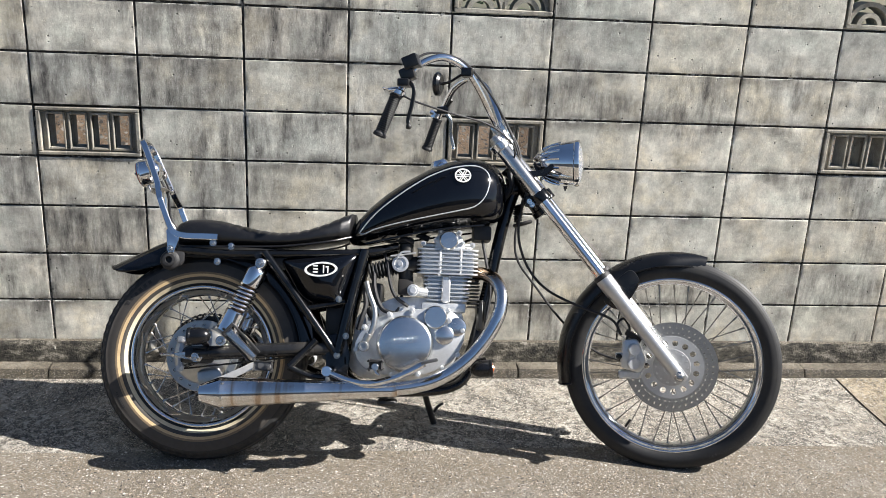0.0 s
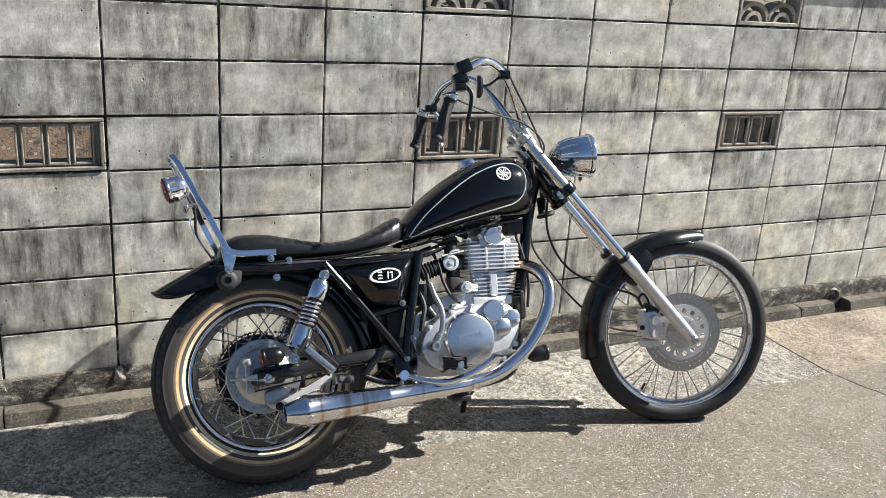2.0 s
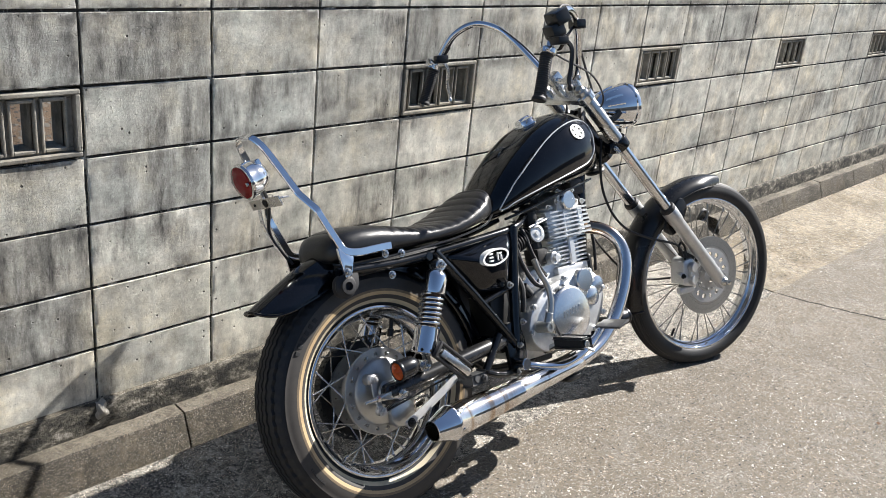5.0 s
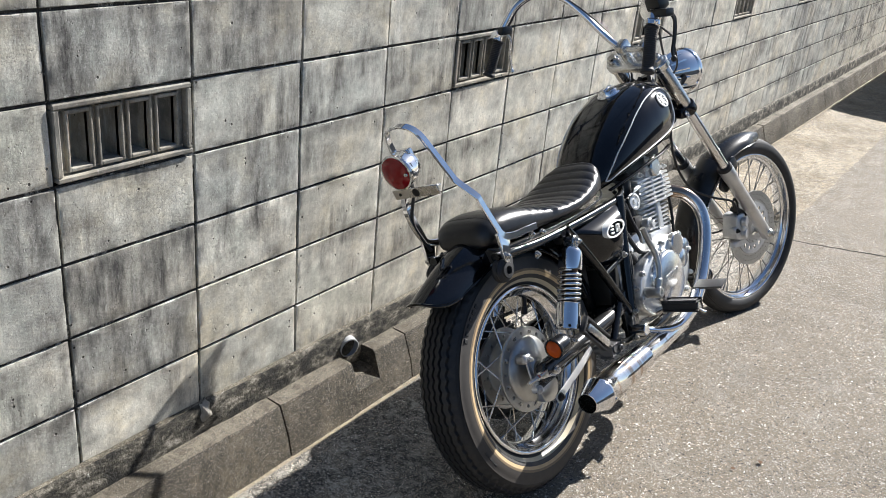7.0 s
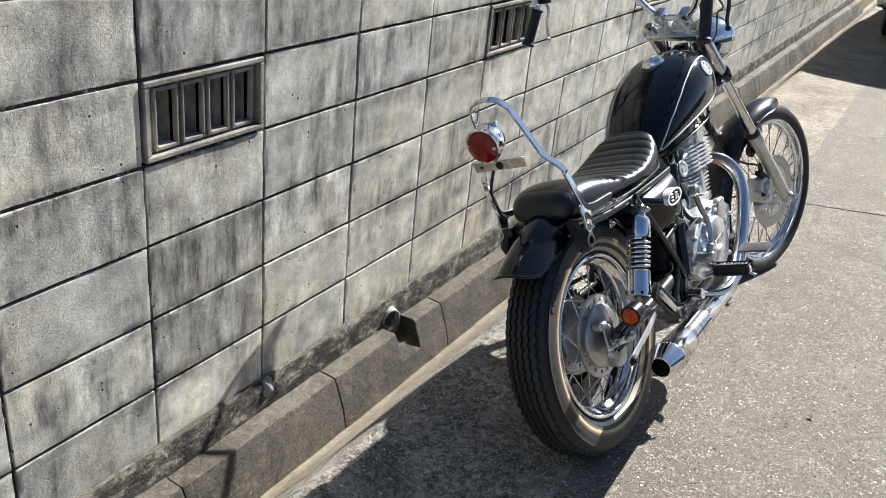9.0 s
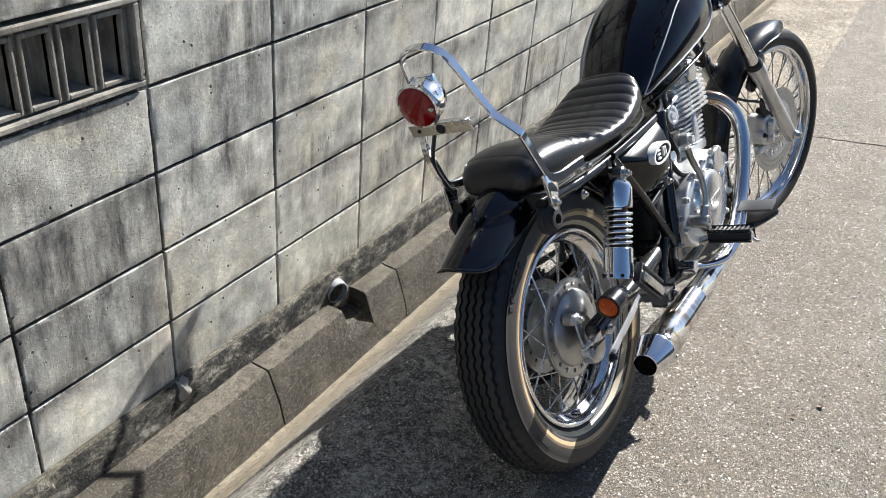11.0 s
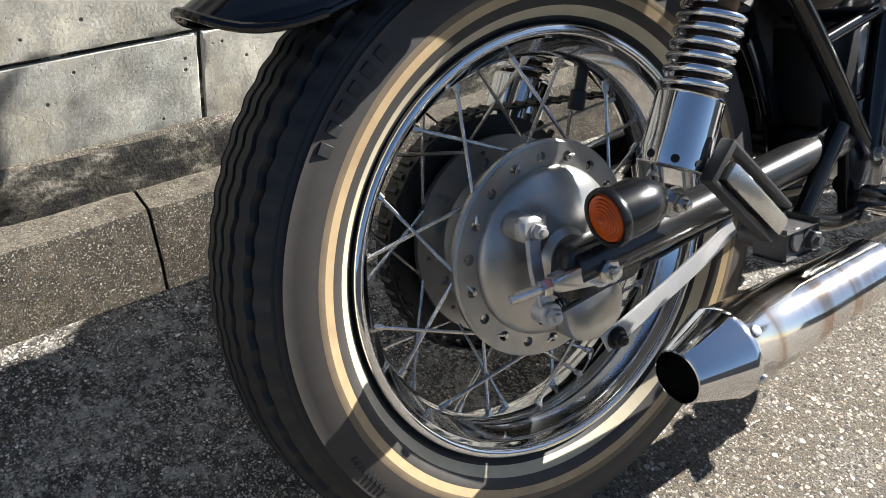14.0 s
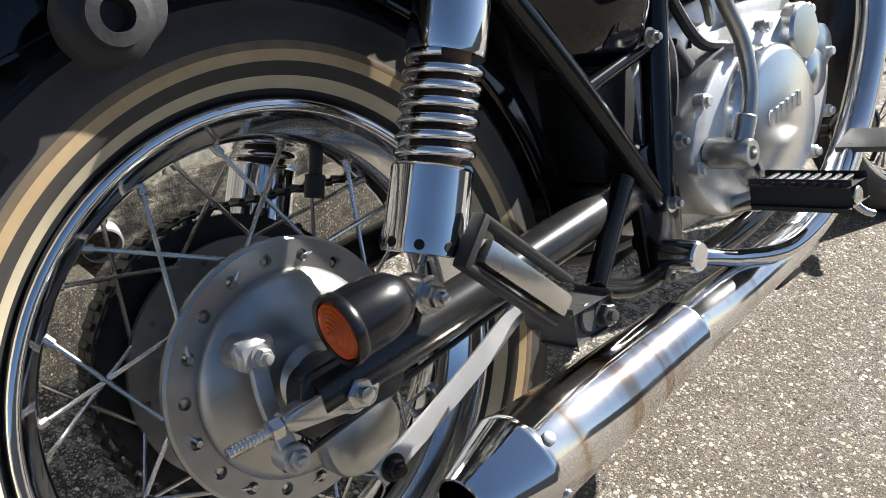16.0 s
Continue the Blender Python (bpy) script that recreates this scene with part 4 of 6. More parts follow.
bpart("sprocket", bm, GRIME, "black rear chain sprocket", rear_wheel)
bm = B()
a0, a1 = radians(80), radians(280)
arc = [REAR + Vector((0.133 * math.cos(a0 + (a1 - a0) * k / 30), 0.0555, 0.133 * math.sin(a0 + (a1 - a0) * k / 30))) for k in range(31)]
run = [Vector((0.46, 0.0555, 0.405)), Vector((0.3, 0.0555, 0.428)), *arc, Vector((0.3, 0.0555, 0.25)), Vector((0.46, 0.0555, 0.33)), Vector((0.5, 0.0555, 0.37))]
loop = run + run[:1]
links, left = [], 0.0
for p, q in zip(loop, loop[1:]):
    d = (q - p).length
    while left < d:
        links.append((p + (q - p) * (left / d), (q - p).normalized()))
        left += 0.0159
    left -= d
for k, (p, w) in enumerate(links):
    turn = w.to_track_quat("X", "Y").to_matrix()
    for off in (-1, 1):
        y = off * (0.0075 if k % 2 else 0.0055)
        block(bm, p + Vector((-0.0125, y - 0.0009, -0.0068)), p + Vector((0.0125, y + 0.0009, 0.0068)), 0.0, 1, turn)
    rod(bm, p + turn @ Vector((0.008, 0, 0)) - Vector((0, 0.009, 0)), p + turn @ Vector((0.008, 0, 0)) + Vector((0, 0.009, 0)), 0.0042, 6)
bpart("chain", bm, GRIME, "greasy black drive chain of many links")
bm = B()
rod(bm, REAR + Vector((0.1, -0.0, 0.165)), REAR + Vector((0.09, 0, 0.135)), 0.006, 10)
rod(bm, REAR + Vector((0.092, 0, 0.142)), REAR + Vector((0.085, 0, 0.122)), 0.009, 10)
bpart("valve", bm, GRIME, "", rear_wheel)

front_wheel = spart("front_wheel", rim_mesh(FRONT, 0.281, 0.032, 0.024), CHROME, "chrome spoked front rim")
bm = tyre_mesh(FRONT, 0.278, 0.341, 0.042, True)
bpart("tyre", bm, RUBBER, "narrow black ribbed front tyre", front_wheel)
spokes(front_wheel, FRONT, 0.26, 0.036, 0.03, 36, 0.0017, 0.9, SPOKE_BACKLIT)
raised_marks(FRONT, 0.311, -0.0405, [-1.15 + 0.035 * k + (0.06 if k > 8 else 0) + (0.05 if k > 11 else 0) for k in range(15)], (0.005, 0.003), front_wheel)
bm = B()
lathe(bm, FRONT, (0, 1, 0), [(0.0, -0.05), (0.022, -0.05), (0.03, -0.04), (0.04, -0.034), (0.042, -0.028), (0.028, -0.02), (0.028, 0.02), (0.042, 0.028), (0.04, 0.034), (0.0, 0.045)], 40)
bpart("hub", bm, ALLOY, "alloy front hub", front_wheel)
bm = B()
holed_ring(bm, FRONT, 0.112, 0.143, -0.052, -0.047, 40, 0.0026)
holed_ring(bm, FRONT, 0.098, 0.122, -0.0519, -0.0471, 40, 0.0024, 0.08)
disc = bpart("brake_disc", bm, DISC_STEEL, "drilled dark steel brake disc", front_wheel)
bm = B()
holed_ring(bm, FRONT, 0.055, 0.1, -0.0545, -0.05, 15, 0.0095)
bpart("disc_carrier", bm, CARRIER, "silver disc carrier with round holes", front_wheel)
bm = B()
lathe(bm, FRONT + Vector((0, -0.056, 0)), (0, -1, 0), [(0.06, -0.004), (0.058, 0.002), (0.04, 0.004), (0.026, 0.004)], 48)
for k in range(14):
    a = 2 * math.pi * k / 14
    rod(bm, FRONT + Vector((0.05 * math.cos(a), -0.058, 0.05 * math.sin(a))), FRONT + Vector((0.05 * math.cos(a), -0.0635, 0.05 * math.sin(a))), 0.0032, 8)
bpart("hub_cover", bm, ALLOY_DULL, "", front_wheel)
bm = B()
rod(bm, FRONT + Vector((-0.135, 0, -0.215)), FRONT + Vector((-0.12, 0, -0.19)), 0.0045, 8)
bpart("valve", bm, GRIME, "", front_wheel)

# -- fork --
FORK_FOOT, FORK_WAY = Vector((1.517, 0, 0.33)), Vector((-0.637, 0, 0.771)).normalized()


def on_fork(s, y):
    return FORK_FOOT + FORK_WAY * s + Vector((0, y, 0))


for y in (-0.092, 0.092):
    bm = B()
    lathe(bm, on_fork(-0.012, y), FORK_WAY, [(0, 0), (0.015, 0), (0.021, 0.012), (0.0225, 0.06), (0.0235, 0.33), (0.0265, 0.345), (0.0275, 0.39), (0.025, 0.398), (0, 0.4)], 28)
    block(bm, on_fork(0.0, y) - Vector((0.02, 0.014, 0.02)), on_fork(0.0, y) + Vector((0.02, 0.014, 0.02)), 0.006, 2, Matrix.Rotation(radians(-38), 3, "Y"))
    slider = spart("fork_slider", bm, SILVER_PAINT, "silver painted fork slider")
    bm = B()
    lathe(bm, on_fork(0.384, y), FORK_WAY, [(0, 0), (0.027, 0), (0.0275, 0.006), (0.025, 0.014), (0.02, 0.016), (0, 0.016)], 24)
    part("dust_seal", bm, GRIP_RUBBER, slider, "black rubber seal")
    bm = B()
    rod(bm, on_fork(0.38, y), on_fork(0.73, y), 0.0185, 28)
    spart("fork_tube", bm, CHROME, "chrome fork tube")
    bm = B()
    lathe(bm, on_fork(0.715, y), FORK_WAY, [(0.0, 0), (0.0235, 0), (0.0235, 0.19), (0.021, 0.195), (0.021, 0.225), (0.016, 0.228), (0.014, 0.236), (0, 0.236)], 28)
    spart("fork_shroud", bm, STEEL, "brushed steel upper fork cover")
bm = B()
rod(bm, on_fork(0.005, -0.125) - Vector((0.002, 0, 0.0)), on_fork(0.005, 0.125), 0.009, 14)
lathe(bm, on_fork(0.002, -0.108), (0, -1, 0), [(0, 0), (0.016, 0), (0.016, 0.005), (0.012, 0.01), (0.009, 0.014), (0.009, 0.026), (0, 0.028)], 20)
spart("front_axle", bm, STEEL, "steel front axle end")
side = FORK_WAY.cross(Vector((0, 1, 0)))
tilt = Matrix.Rotation(radians(-39.6), 3, "Y")
bm = B()
block(bm, on_fork(0.706, 0) - Vector((0.03, 0.095, 0.014)), on_fork(0.706, 0) + Vector((0.022, 0.095, 0.014)), 0.006, 2, tilt)
for y in (-0.092, 0.092):
    lathe(bm, on_fork(0.69, y), FORK_WAY, [(0.0, 0), (0.03, 0), (0.031, 0.004), (0.031, 0.03), (0.0295, 0.034), (0, 0.034)], 24)
    block(bm, on_fork(0.706, y * 1.0) + Vector((-0.05, -0.018, -0.03)), on_fork(0.706, y) + Vector((-0.015, 0.018, 0.005)), 0.005)
lower_clamp = spart("lower_triple_clamp", bm, FRAME_BLACK, "black lower fork clamp")
repeat("clamp_bolt", nut(0.006, 0.007, CHROME), [(on_fork(0.69 + dz, -0.112) + Vector((-0.034, 0, -0.01)), (0.1, -1, 0)) for dz in (0.0, 0.014)], lower_clamp)
bm = B()
block(bm, on_fork(0.915, 0) - Vector((0.035, 0.1, 0.011)), on_fork(0.915, 0) + Vector((0.02, 0.1, 0.011)), 0.007, 2, tilt)
for y in (-0.092, 0.092):
    lathe(bm, on_fork(0.902, y), FORK_WAY, [(0, 0), (0.03, 0), (0.031, 0.022), (0.028, 0.025), (0, 0.025)], 24)
lathe(bm, on_fork(0.92, 0) - side * 0.03, FORK_WAY, [(0, 0), (0.02, 0), (0.02, 0.018), (0.012, 0.024), (0, 0.024)], 8)
for y in (-0.048, 0.048):
    rod(bm, on_fork(0.915, y) - side * 0.02, on_fork(0.965, y) - side * 0.028, 0.018, 18)
    block(bm, on_fork(0.968, y) - side * 0.028 - Vector((0.022, 0.017, 0.018)), on_fork(0.968, y) - side * 0.028 + Vector((0.022, 0.017, 0.018)), 0.006, 2, tilt)
spart("upper_triple_clamp", bm, ALLOY_POLISHED, "polished alloy top clamp with bar risers")
bm = B()
rod(bm, HEAD - HEAD_AXIS * 0.055, HEAD + HEAD_AXIS * 0.115, 0.031, 24)
lathe(bm, HEAD - HEAD_AXIS * 0.075, HEAD_AXIS, [(0.02, 0), (0.037, 0.002), (0.037, 0.02), (0.03, 0.024)], 24)
lathe(bm, HEAD + HEAD_AXIS * 0.1, HEAD_AXIS, [(0.03, 0), (0.037, 0.004), (0.037, 0.018), (0.02, 0.022)], 24)
bpart("steering_head", bm, FRAME_BLACK)
bm = B()
for k in range(7):
    lathe(bm, (0.985, -0.02, 0.845 - 0.008 * k) , (0.3, 0.1, -1), [(0.012, 0), (0.021 - 0.001 * k, 0.004), (0.012, 0.008)], 18)
lathe(bm, (1.0, -0.015, 0.79), (0.3, 0.1, -1), [(0, 0), (0.03, 0.0), (0.034, 0.006), (0.03, 0.012), (0, 0.014)], 24)
bpart("horn", bm, GRIME, "small black horn below the steering head")

# -- headlamp --
LAMP = Vector((1.047, 0, 0.985))
bm = B()
prof = [(0, -0.016), (0.018, -0.013), (0.032, -0.003), (0.047, 0.017), (0.0585, 0.042), (0.067, 0.072), (0.0715, 0.1), (0.0725, 0.118), (0.0765, 0.121), (0.077, 0.132), (0.0745, 0.136), (0.07, 0.134)]
lathe(bm, LAMP, (1, 0, 0.02), prof, 48)
headlamp = spart("headlamp", bm, CHROME, "chrome ribbed bullet headlamp")
bm = B()
tube(bm, [Vector((h, 0, r + 0.0012)) for r, h in ((0.047, 0.017), (0.0585, 0.042), (0.0635, 0.058), (0.067, 0.074))], 0.0036, 6, 3)
RIB = finish("rib", bm, CHROME)
for k in range(14):
    ob = new("rib", RIB)
    ob.parent = headlamp
    ob.matrix_basis = Matrix.Translation(LAMP) @ Matrix.Rotation(2 * math.pi * k / 14, 4, "X")
bm = B()
lathe(bm, LAMP + Vector((0.129, 0, 0.002)), (1, 0, 0.02), [(0.071, 0), (0.068, 0.007), (0.05, 0.014), (0.025, 0.018), (0, 0.019)], 40)
part("lens", bm, CLEAR_LENS, headlamp, "clear glass headlamp lens")
bm = B()
lathe(bm, LAMP + Vector((0.1, 0, 0.002)), (1, 0, 0.02), [(0, -0.05), (0.03, -0.03), (0.055, 0.0), (0.069, 0.03)], 40)
part("reflector", bm, CHROME, headlamp)
bm = B()
for y in (-0.07,):
    bar(bm, [on_fork(0.8, y), Vector((1.07, y * 0.95, 0.955)), Vector((1.1, y * 0.93, 0.975))], 0.02, 0.006)
hexbolt(bm, (1.14, -0.012, 0.914), (0, 0.1, -1), 0.006, 0.01)
spart("lamp_bracket", bm, SATIN_BLACK)

# -- handlebar --
BAR = [(0.925, 0.03, 1.088), (0.92, 0.06, 1.095), (0.905, 0.1, 1.13), (0.86, 0.165, 1.225), (0.82, 0.205, 1.275), (0.765, 0.245, 1.293), (0.705, 0.275, 1.265), (0.668, 0.295, 1.21), (0.645, 0.305, 1.165), (0.602, 0.32, 1.055)]
RIGHT_BAR, LEFT_BAR = [(x, -y, z) for x, y, z in BAR], [(x, y + 0.04 * min(1, max(0, (y - 0.1) / 0.2)), z) for x, y, z in BAR]
bm = B()
tube(bm, LEFT_BAR[::-1] + [(0.927, 0, 1.086)] + RIGHT_BAR, 0.0112, 16)
handlebar = spart("handlebar", bm, CHROME, "tall chrome swept-back handlebar")


def grip(a, b, name, label):
    a, b = Vector(a), Vector(b)
    w, d = b - a, (b - a).length
    bm = B()
    prof = [(0, 0), (0.019, 0.0), (0.02, 0.004)]
    n = 18
    for k in range(n):
        h = 0.008 + (d - 0.02) * k / n
        prof += [(0.0165, h), (0.0175, h + 0.002), (0.0175, h + (d - 0.02) / n - 0.002)]
    prof += [(0.021, d - 0.008), (0.021, d - 0.002), (0.018, d), (0, d)]
    lathe(bm, a, w, prof, 20)
    part(name, bm, GRIP_RUBBER, handlebar, label, 25)


grip((0.643, -0.307, 1.172), (0.597, -0.323, 1.048), "grip", "black rubber throttle grip")
grip((0.64, 0.344, 1.155), (0.597, 0.362, 1.04), "grip", "black rubber clutch-side grip")
bm = B()
lathe(bm, (0.648, -0.305, 1.178), (-0.34, -0.12, -0.93), [(0, -0.012), (0.02, -0.012), (0.024, -0.008), (0.024, 0.004), (0.019, 0.008), (0, 0.008)], 24)
rod(bm, (0.65, -0.318, 1.19), (0.625, -0.338, 1.185), 0.006, 10)
rod(bm, (0.625, -0.338, 1.186), (0.612, -0.35, 1.189), 0.0035, 8)
part("throttle_collar", bm, CHROME, handlebar, "polished throttle collar")
bm = B()
block(bm, (0.655, -0.325, 1.215), (0.7, -0.275, 1.255), 0.008, 2, Matrix.Rotation(radians(-22), 3, "Y"))
block(bm, (0.665, -0.33, 1.25), (0.712, -0.272, 1.29), 0.006, 2, Matrix.Rotation(radians(-22), 3, "Y"))
block(bm, (0.655, -0.35, 1.195), (0.69, -0.29, 1.218), 0.005, 2)
part("master_cylinder", bm, SATIN_BLACK, handlebar, "black brake fluid reservoir")
bm = B()
bar(bm, [(0.69, -0.33, 1.21), (0.705, -0.338, 1.185), (0.7, -0.34, 1.14), (0.69, -0.34, 1.1), (0.692, -0.342, 1.083)], 0.012, 0.007)
lathe(bm, (0.692, -0.342, 1.083), (0, 0, -1), [(0.004, -0.003), (0.008, 0.002), (0.009, 0.008), (0.006, 0.014), (0, 0.015)], 12)
part("brake_lever", bm, GRIME, handlebar, "black front brake lever")
bm = B()
bar(bm, [(0.665, 0.335, 1.185), (0.69, 0.34, 1.15), (0.69, 0.35, 1.1), (0.7, 0.356, 1.055)], 0.012, 0.006)
lathe(bm, (0.7, 0.357, 1.052), (0.1, 0, -1), [(0.004, -0.003), (0.008, 0.002), (0.008, 0.008), (0, 0.014)], 12)
part("clutch_lever", bm, ALLOY_POLISHED, handlebar, "alloy clutch lever")
bm = B()
block(bm, (0.64, 0.318, 1.172), (0.685, 0.348, 1.2), 0.006, 2)
rod(bm, (0.668, 0.335, 1.19), (0.695, 0.328, 1.225), 0.007, 10)
part("clutch_perch", bm, SATIN_BLACK, handlebar, "black clutch lever perch")
bm = B()
lathe(bm, (0.63, 0.345, 1.165), (-0.3, 0.1, -0.9), [(0, -0.008), (0.02, -0.008), (0.021, 0.004), (0, 0.004)], 20)
rod(bm, (0.635, 0.34, 1.17), (0.612, 0.33, 1.182), 0.012, 14)
part("switch", bm, CHROME, handlebar, "chrome handlebar switch")
bm = B()
lathe(bm, (0.752, -0.213, 1.217), (-1, 0.1, 0.05), [(0, -0.012), (0.028, -0.011), (0.036, -0.004), (0.037, 0.004), (0.034, 0.008)], 32)
tube(bm, [(0.763, -0.212, 1.217), (0.79, -0.21, 1.225), (0.815, -0.2, 1.243), (0.835, -0.192, 1.253)], 0.0042, 8)
block(bm, (0.822, -0.215, 1.24), (0.856, -0.17, 1.268), 0.005, 2)
mirror = part("mirror", bm, SATIN_BLACK, handlebar, "small round black mirror")
bm = B()
lathe(bm, (0.7445, -0.2122, 1.2174), (-1, 0.1, 0.05), [(0.034, -0.001), (0.034, 0.0005), (0, 0.0005)], 32)
part("mirror_glass", bm, CHROME, mirror, "mirror glass")
for k, (pts, r, nm) in enumerate((
        ([(0.68, -0.3, 1.27), (0.74, -0.26, 1.305), (0.83, -0.2, 1.285), (0.9, -0.12, 1.2), (0.945, -0.09, 1.12), (0.985, -0.075, 1.03), (1.0, -0.07, 0.96)], 0.0038, "throttle_cable"),
        ([(0.65, -0.315, 1.18), (0.7, -0.31, 1.155), (0.8, -0.26, 1.125), (0.9, -0.18, 1.1), (0.96, -0.14, 1.06), (0.985, -0.12, 1.02), (0.975, -0.1, 0.98)], 0.003, "brake_hose"),
        ([(0.675, 0.33, 1.2), (0.72, 0.3, 1.265), (0.8, 0.24, 1.29), (0.87, 0.16, 1.22), (0.93, 0.1, 1.12), (0.98, 0.07, 1.02), (0.96, 0.05, 0.93)], 0.0038, "clutch_cable"))):
    bm = B()
    tube(bm, pts, r, 8)
    part(nm, bm, GRIP_RUBBER, handlebar, "black cable")
bm = B()
tube(bm, [(1.02, -0.06, 0.89), (1.0, -0.075, 0.8), (1.005, -0.08, 0.72), (1.04, -0.085, 0.64), (1.1, -0.09, 0.58), (1.2, -0.1, 0.535), (1.3, -0.1, 0.5), (1.335, -0.095, 0.45)], 0.0042, 8)
spart("front_brake_hose", bm, GRIP_RUBBER, "black front brake hose")
bm = B()
tube(bm, [(1.0, 0.05, 0.88), (0.975, 0.055, 0.75), (0.985, 0.06, 0.66), (1.05, 0.065, 0.57), (1.14, 0.07, 0.46), (1.26, 0.075, 0.36), (1.4, 0.06, 0.335), (1.48, 0.045, 0.34)], 0.004, 8)
spart("speedometer_cable", bm, GRIP_RUBBER, "black speedometer cable")
bm = B()
for y, r in ((-0.02, 0.01), (0.015, 0.008), (0.04, 0.007)):
    tube(bm, [(0.975, y, 0.99), (0.955, y * 1.5, 0.95), (0.96, y * 1.4, 0.9), (0.93, y, 0.85)], r, 8)
bpart("wiring_loom", bm, GRIME, "black wiring behind the headlamp")

# -- caliper and front mudguard --
bm = B()
slab(bm, rounded([(1.335, 0.345), (1.4, 0.33), (1.415, 0.37), (1.385, 0.44), (1.34, 0.435)], 0.014), -0.092, -0.03, 0.006)
for z in (0.362, 0.407):
    rod(bm, (1.372, -0.09, z), (1.378, -0.108, z), 0.019, 20)
block(bm, (1.36, -0.107, 0.363), (1.386, -0.09, 0.405), 0.004)
block(bm, (1.33, -0.085, 0.31), (1.4, -0.06, 0.335), 0.005)
block(bm, (1.318, -0.098, 0.372), (1.342, -0.07, 0.392), 0.004)
caliper = spart("brake_caliper", bm, ALLOY, "silver two-piston brake caliper")
repeat("caliper_bolt", nut(0.0068, 0.008, GRIME), [((1.415, -0.075, 0.425), (0, -1, 0)), ((1.33, -0.098, 0.382), (0, -1, 0))], caliper)
bm = B()
block(bm, (1.345, -0.085, 0.435), (1.4, -0.055, 0.455), 0.005, 2, Matrix.Rotation(radians(30), 3, "Y"))
tube(bm, [(1.335, -0.095, 0.45), (1.32, -0.09, 0.48), (1.34, -0.08, 0.5), (1.36, -0.08, 0.47), (1.35, -0.085, 0.43)], 0.004, 8)
part("hose_fitting", bm, GRIME, caliper, "black hose fitting")


def mudguard(c, r_crown, half, drop, a0, a1, n, flare=None, thick=0.003, cut=0.0):
    """A curved mudguard over a wheel: rounded across, with a rolled edge."""
    bm = B()
    m = 20
    rings = []
    for k in range(n + 1):
        f = k / n
        s, lift = (flare(f) if flare else (1.0, 0.0))
        outer, inner = [], []
        for q in range(m + 1):
            u = -1 + 2 * q / m
            y = half * s * math.sin(u * math.pi / 2)
            a = radians(a0 + (a1 - cut * abs(u) ** 4 - a0) * f)
            r = r_crown + lift - drop * (1 - math.cos(u * math.pi / 2))
            outer.append(Vector((c[0] + r * math.cos(a), y, c[2] + r * math.sin(a))))
            inner.append(Vector((c[0] + (r - thick) * math.cos(a), y * 0.97, c[2] + (r - thick) * math.sin(a))))
        rings.append(outer + inner[::-1])
    skin(bm, rings)
    for q in (0, m):
        tube(bm, [r[q] for r in rings], 0.0028, 6, smooth=False)
    tube(bm, rings[-1][:m + 1], 0.0042, 8, smooth=False)
    return bm


bm = mudguard(FRONT, 0.364, 0.058, 0.042, 74, 193, 40, lambda f: (min(1.0, 0.35 + 4 * f), 0.0))
for y in (-0.066, 0.066):
    slab(bm, rounded([(1.31, 0.62), (1.36, 0.66), (1.39, 0.62), (1.36, 0.56), (1.32, 0.52), (1.27, 0.55)], 0.02), y, y * 0.9, 0.003)
spart("front_mudguard", bm, SATIN_BLACK, "black front mudguard")

# -- frame --
bm = B()
tube(bm, [(0.985, 0, 0.93), (0.94, 0, 0.78), (0.895, 0, 0.56), (0.86, 0, 0.4), (0.82, 0, 0.26)], 0.0195, 14)
for y in (-0.03, 0.03):
    tube(bm, [(0.86, y, 0.38), (0.82, y * 1.6, 0.27), (0.7, y * 2.2, 0.235), (0.5, y * 2.6, 0.24), (0.42, y * 3.2, 0.3)], 0.015, 12)
rod(bm, (0.98, 0, 0.9), (0.5, 0, 0.73), 0.026, 14)
for y in (-0.115, 0.115):
    tube(bm, [(0.6, y * 0.5, 0.69), (0.52, y * 0.8, 0.665), (0.4, y * 0.88, 0.655), (0.2, y * 0.92, 0.645), (0.05, y * 0.92, 0.642), (-0.11, y * 0.9, 0.65)], 0.0125, 12)
    tube(bm, [(0.19, y, 0.65), (0.3, y * 1.04, 0.51), (0.425, y, 0.345)], 0.0125, 12)
    tube(bm, [(0.5, y * 0.9, 0.67), (0.465, y * 0.95, 0.52), (0.43, y * 1.0, 0.34)], 0.016, 12)
    rod(bm, (0.365, y * 1.06, 0.385), (0.285, y * 1.15, 0.3), 0.011, 12)
    rod(bm, (0.32, y * 1.0, 0.478), (0.448, y * 0.98, 0.505), 0.009, 10)
    slab(bm, rounded([(0.39, 0.4), (0.45, 0.41), (0.47, 0.34), (0.46, 0.26), (0.4, 0.25)], 0.02), y * 1.0, y * 0.88, 0.003)
    tube(bm, [(0.285, y * 1.15, 0.3), (0.35, y * 1.1, 0.275), (0.42, y * 1.05, 0.27)], 0.01, 10)
rod(bm, (0.17, -0.12, 0.64), (0.17, 0.12, 0.64), 0.012, 12)
bpart("frame", bm, FRAME_BLACK, "black tubular steel frame")
repeat("frame_bolt", nut(0.0075, 0.009, AGED_ALLOY), [((x, -0.128, z), (0, -1, 0)) for x, z in ((0.428, 0.512), (0.405, 0.268), (0.455, 0.4), (0.43, 0.34))], bike)
bm = B()
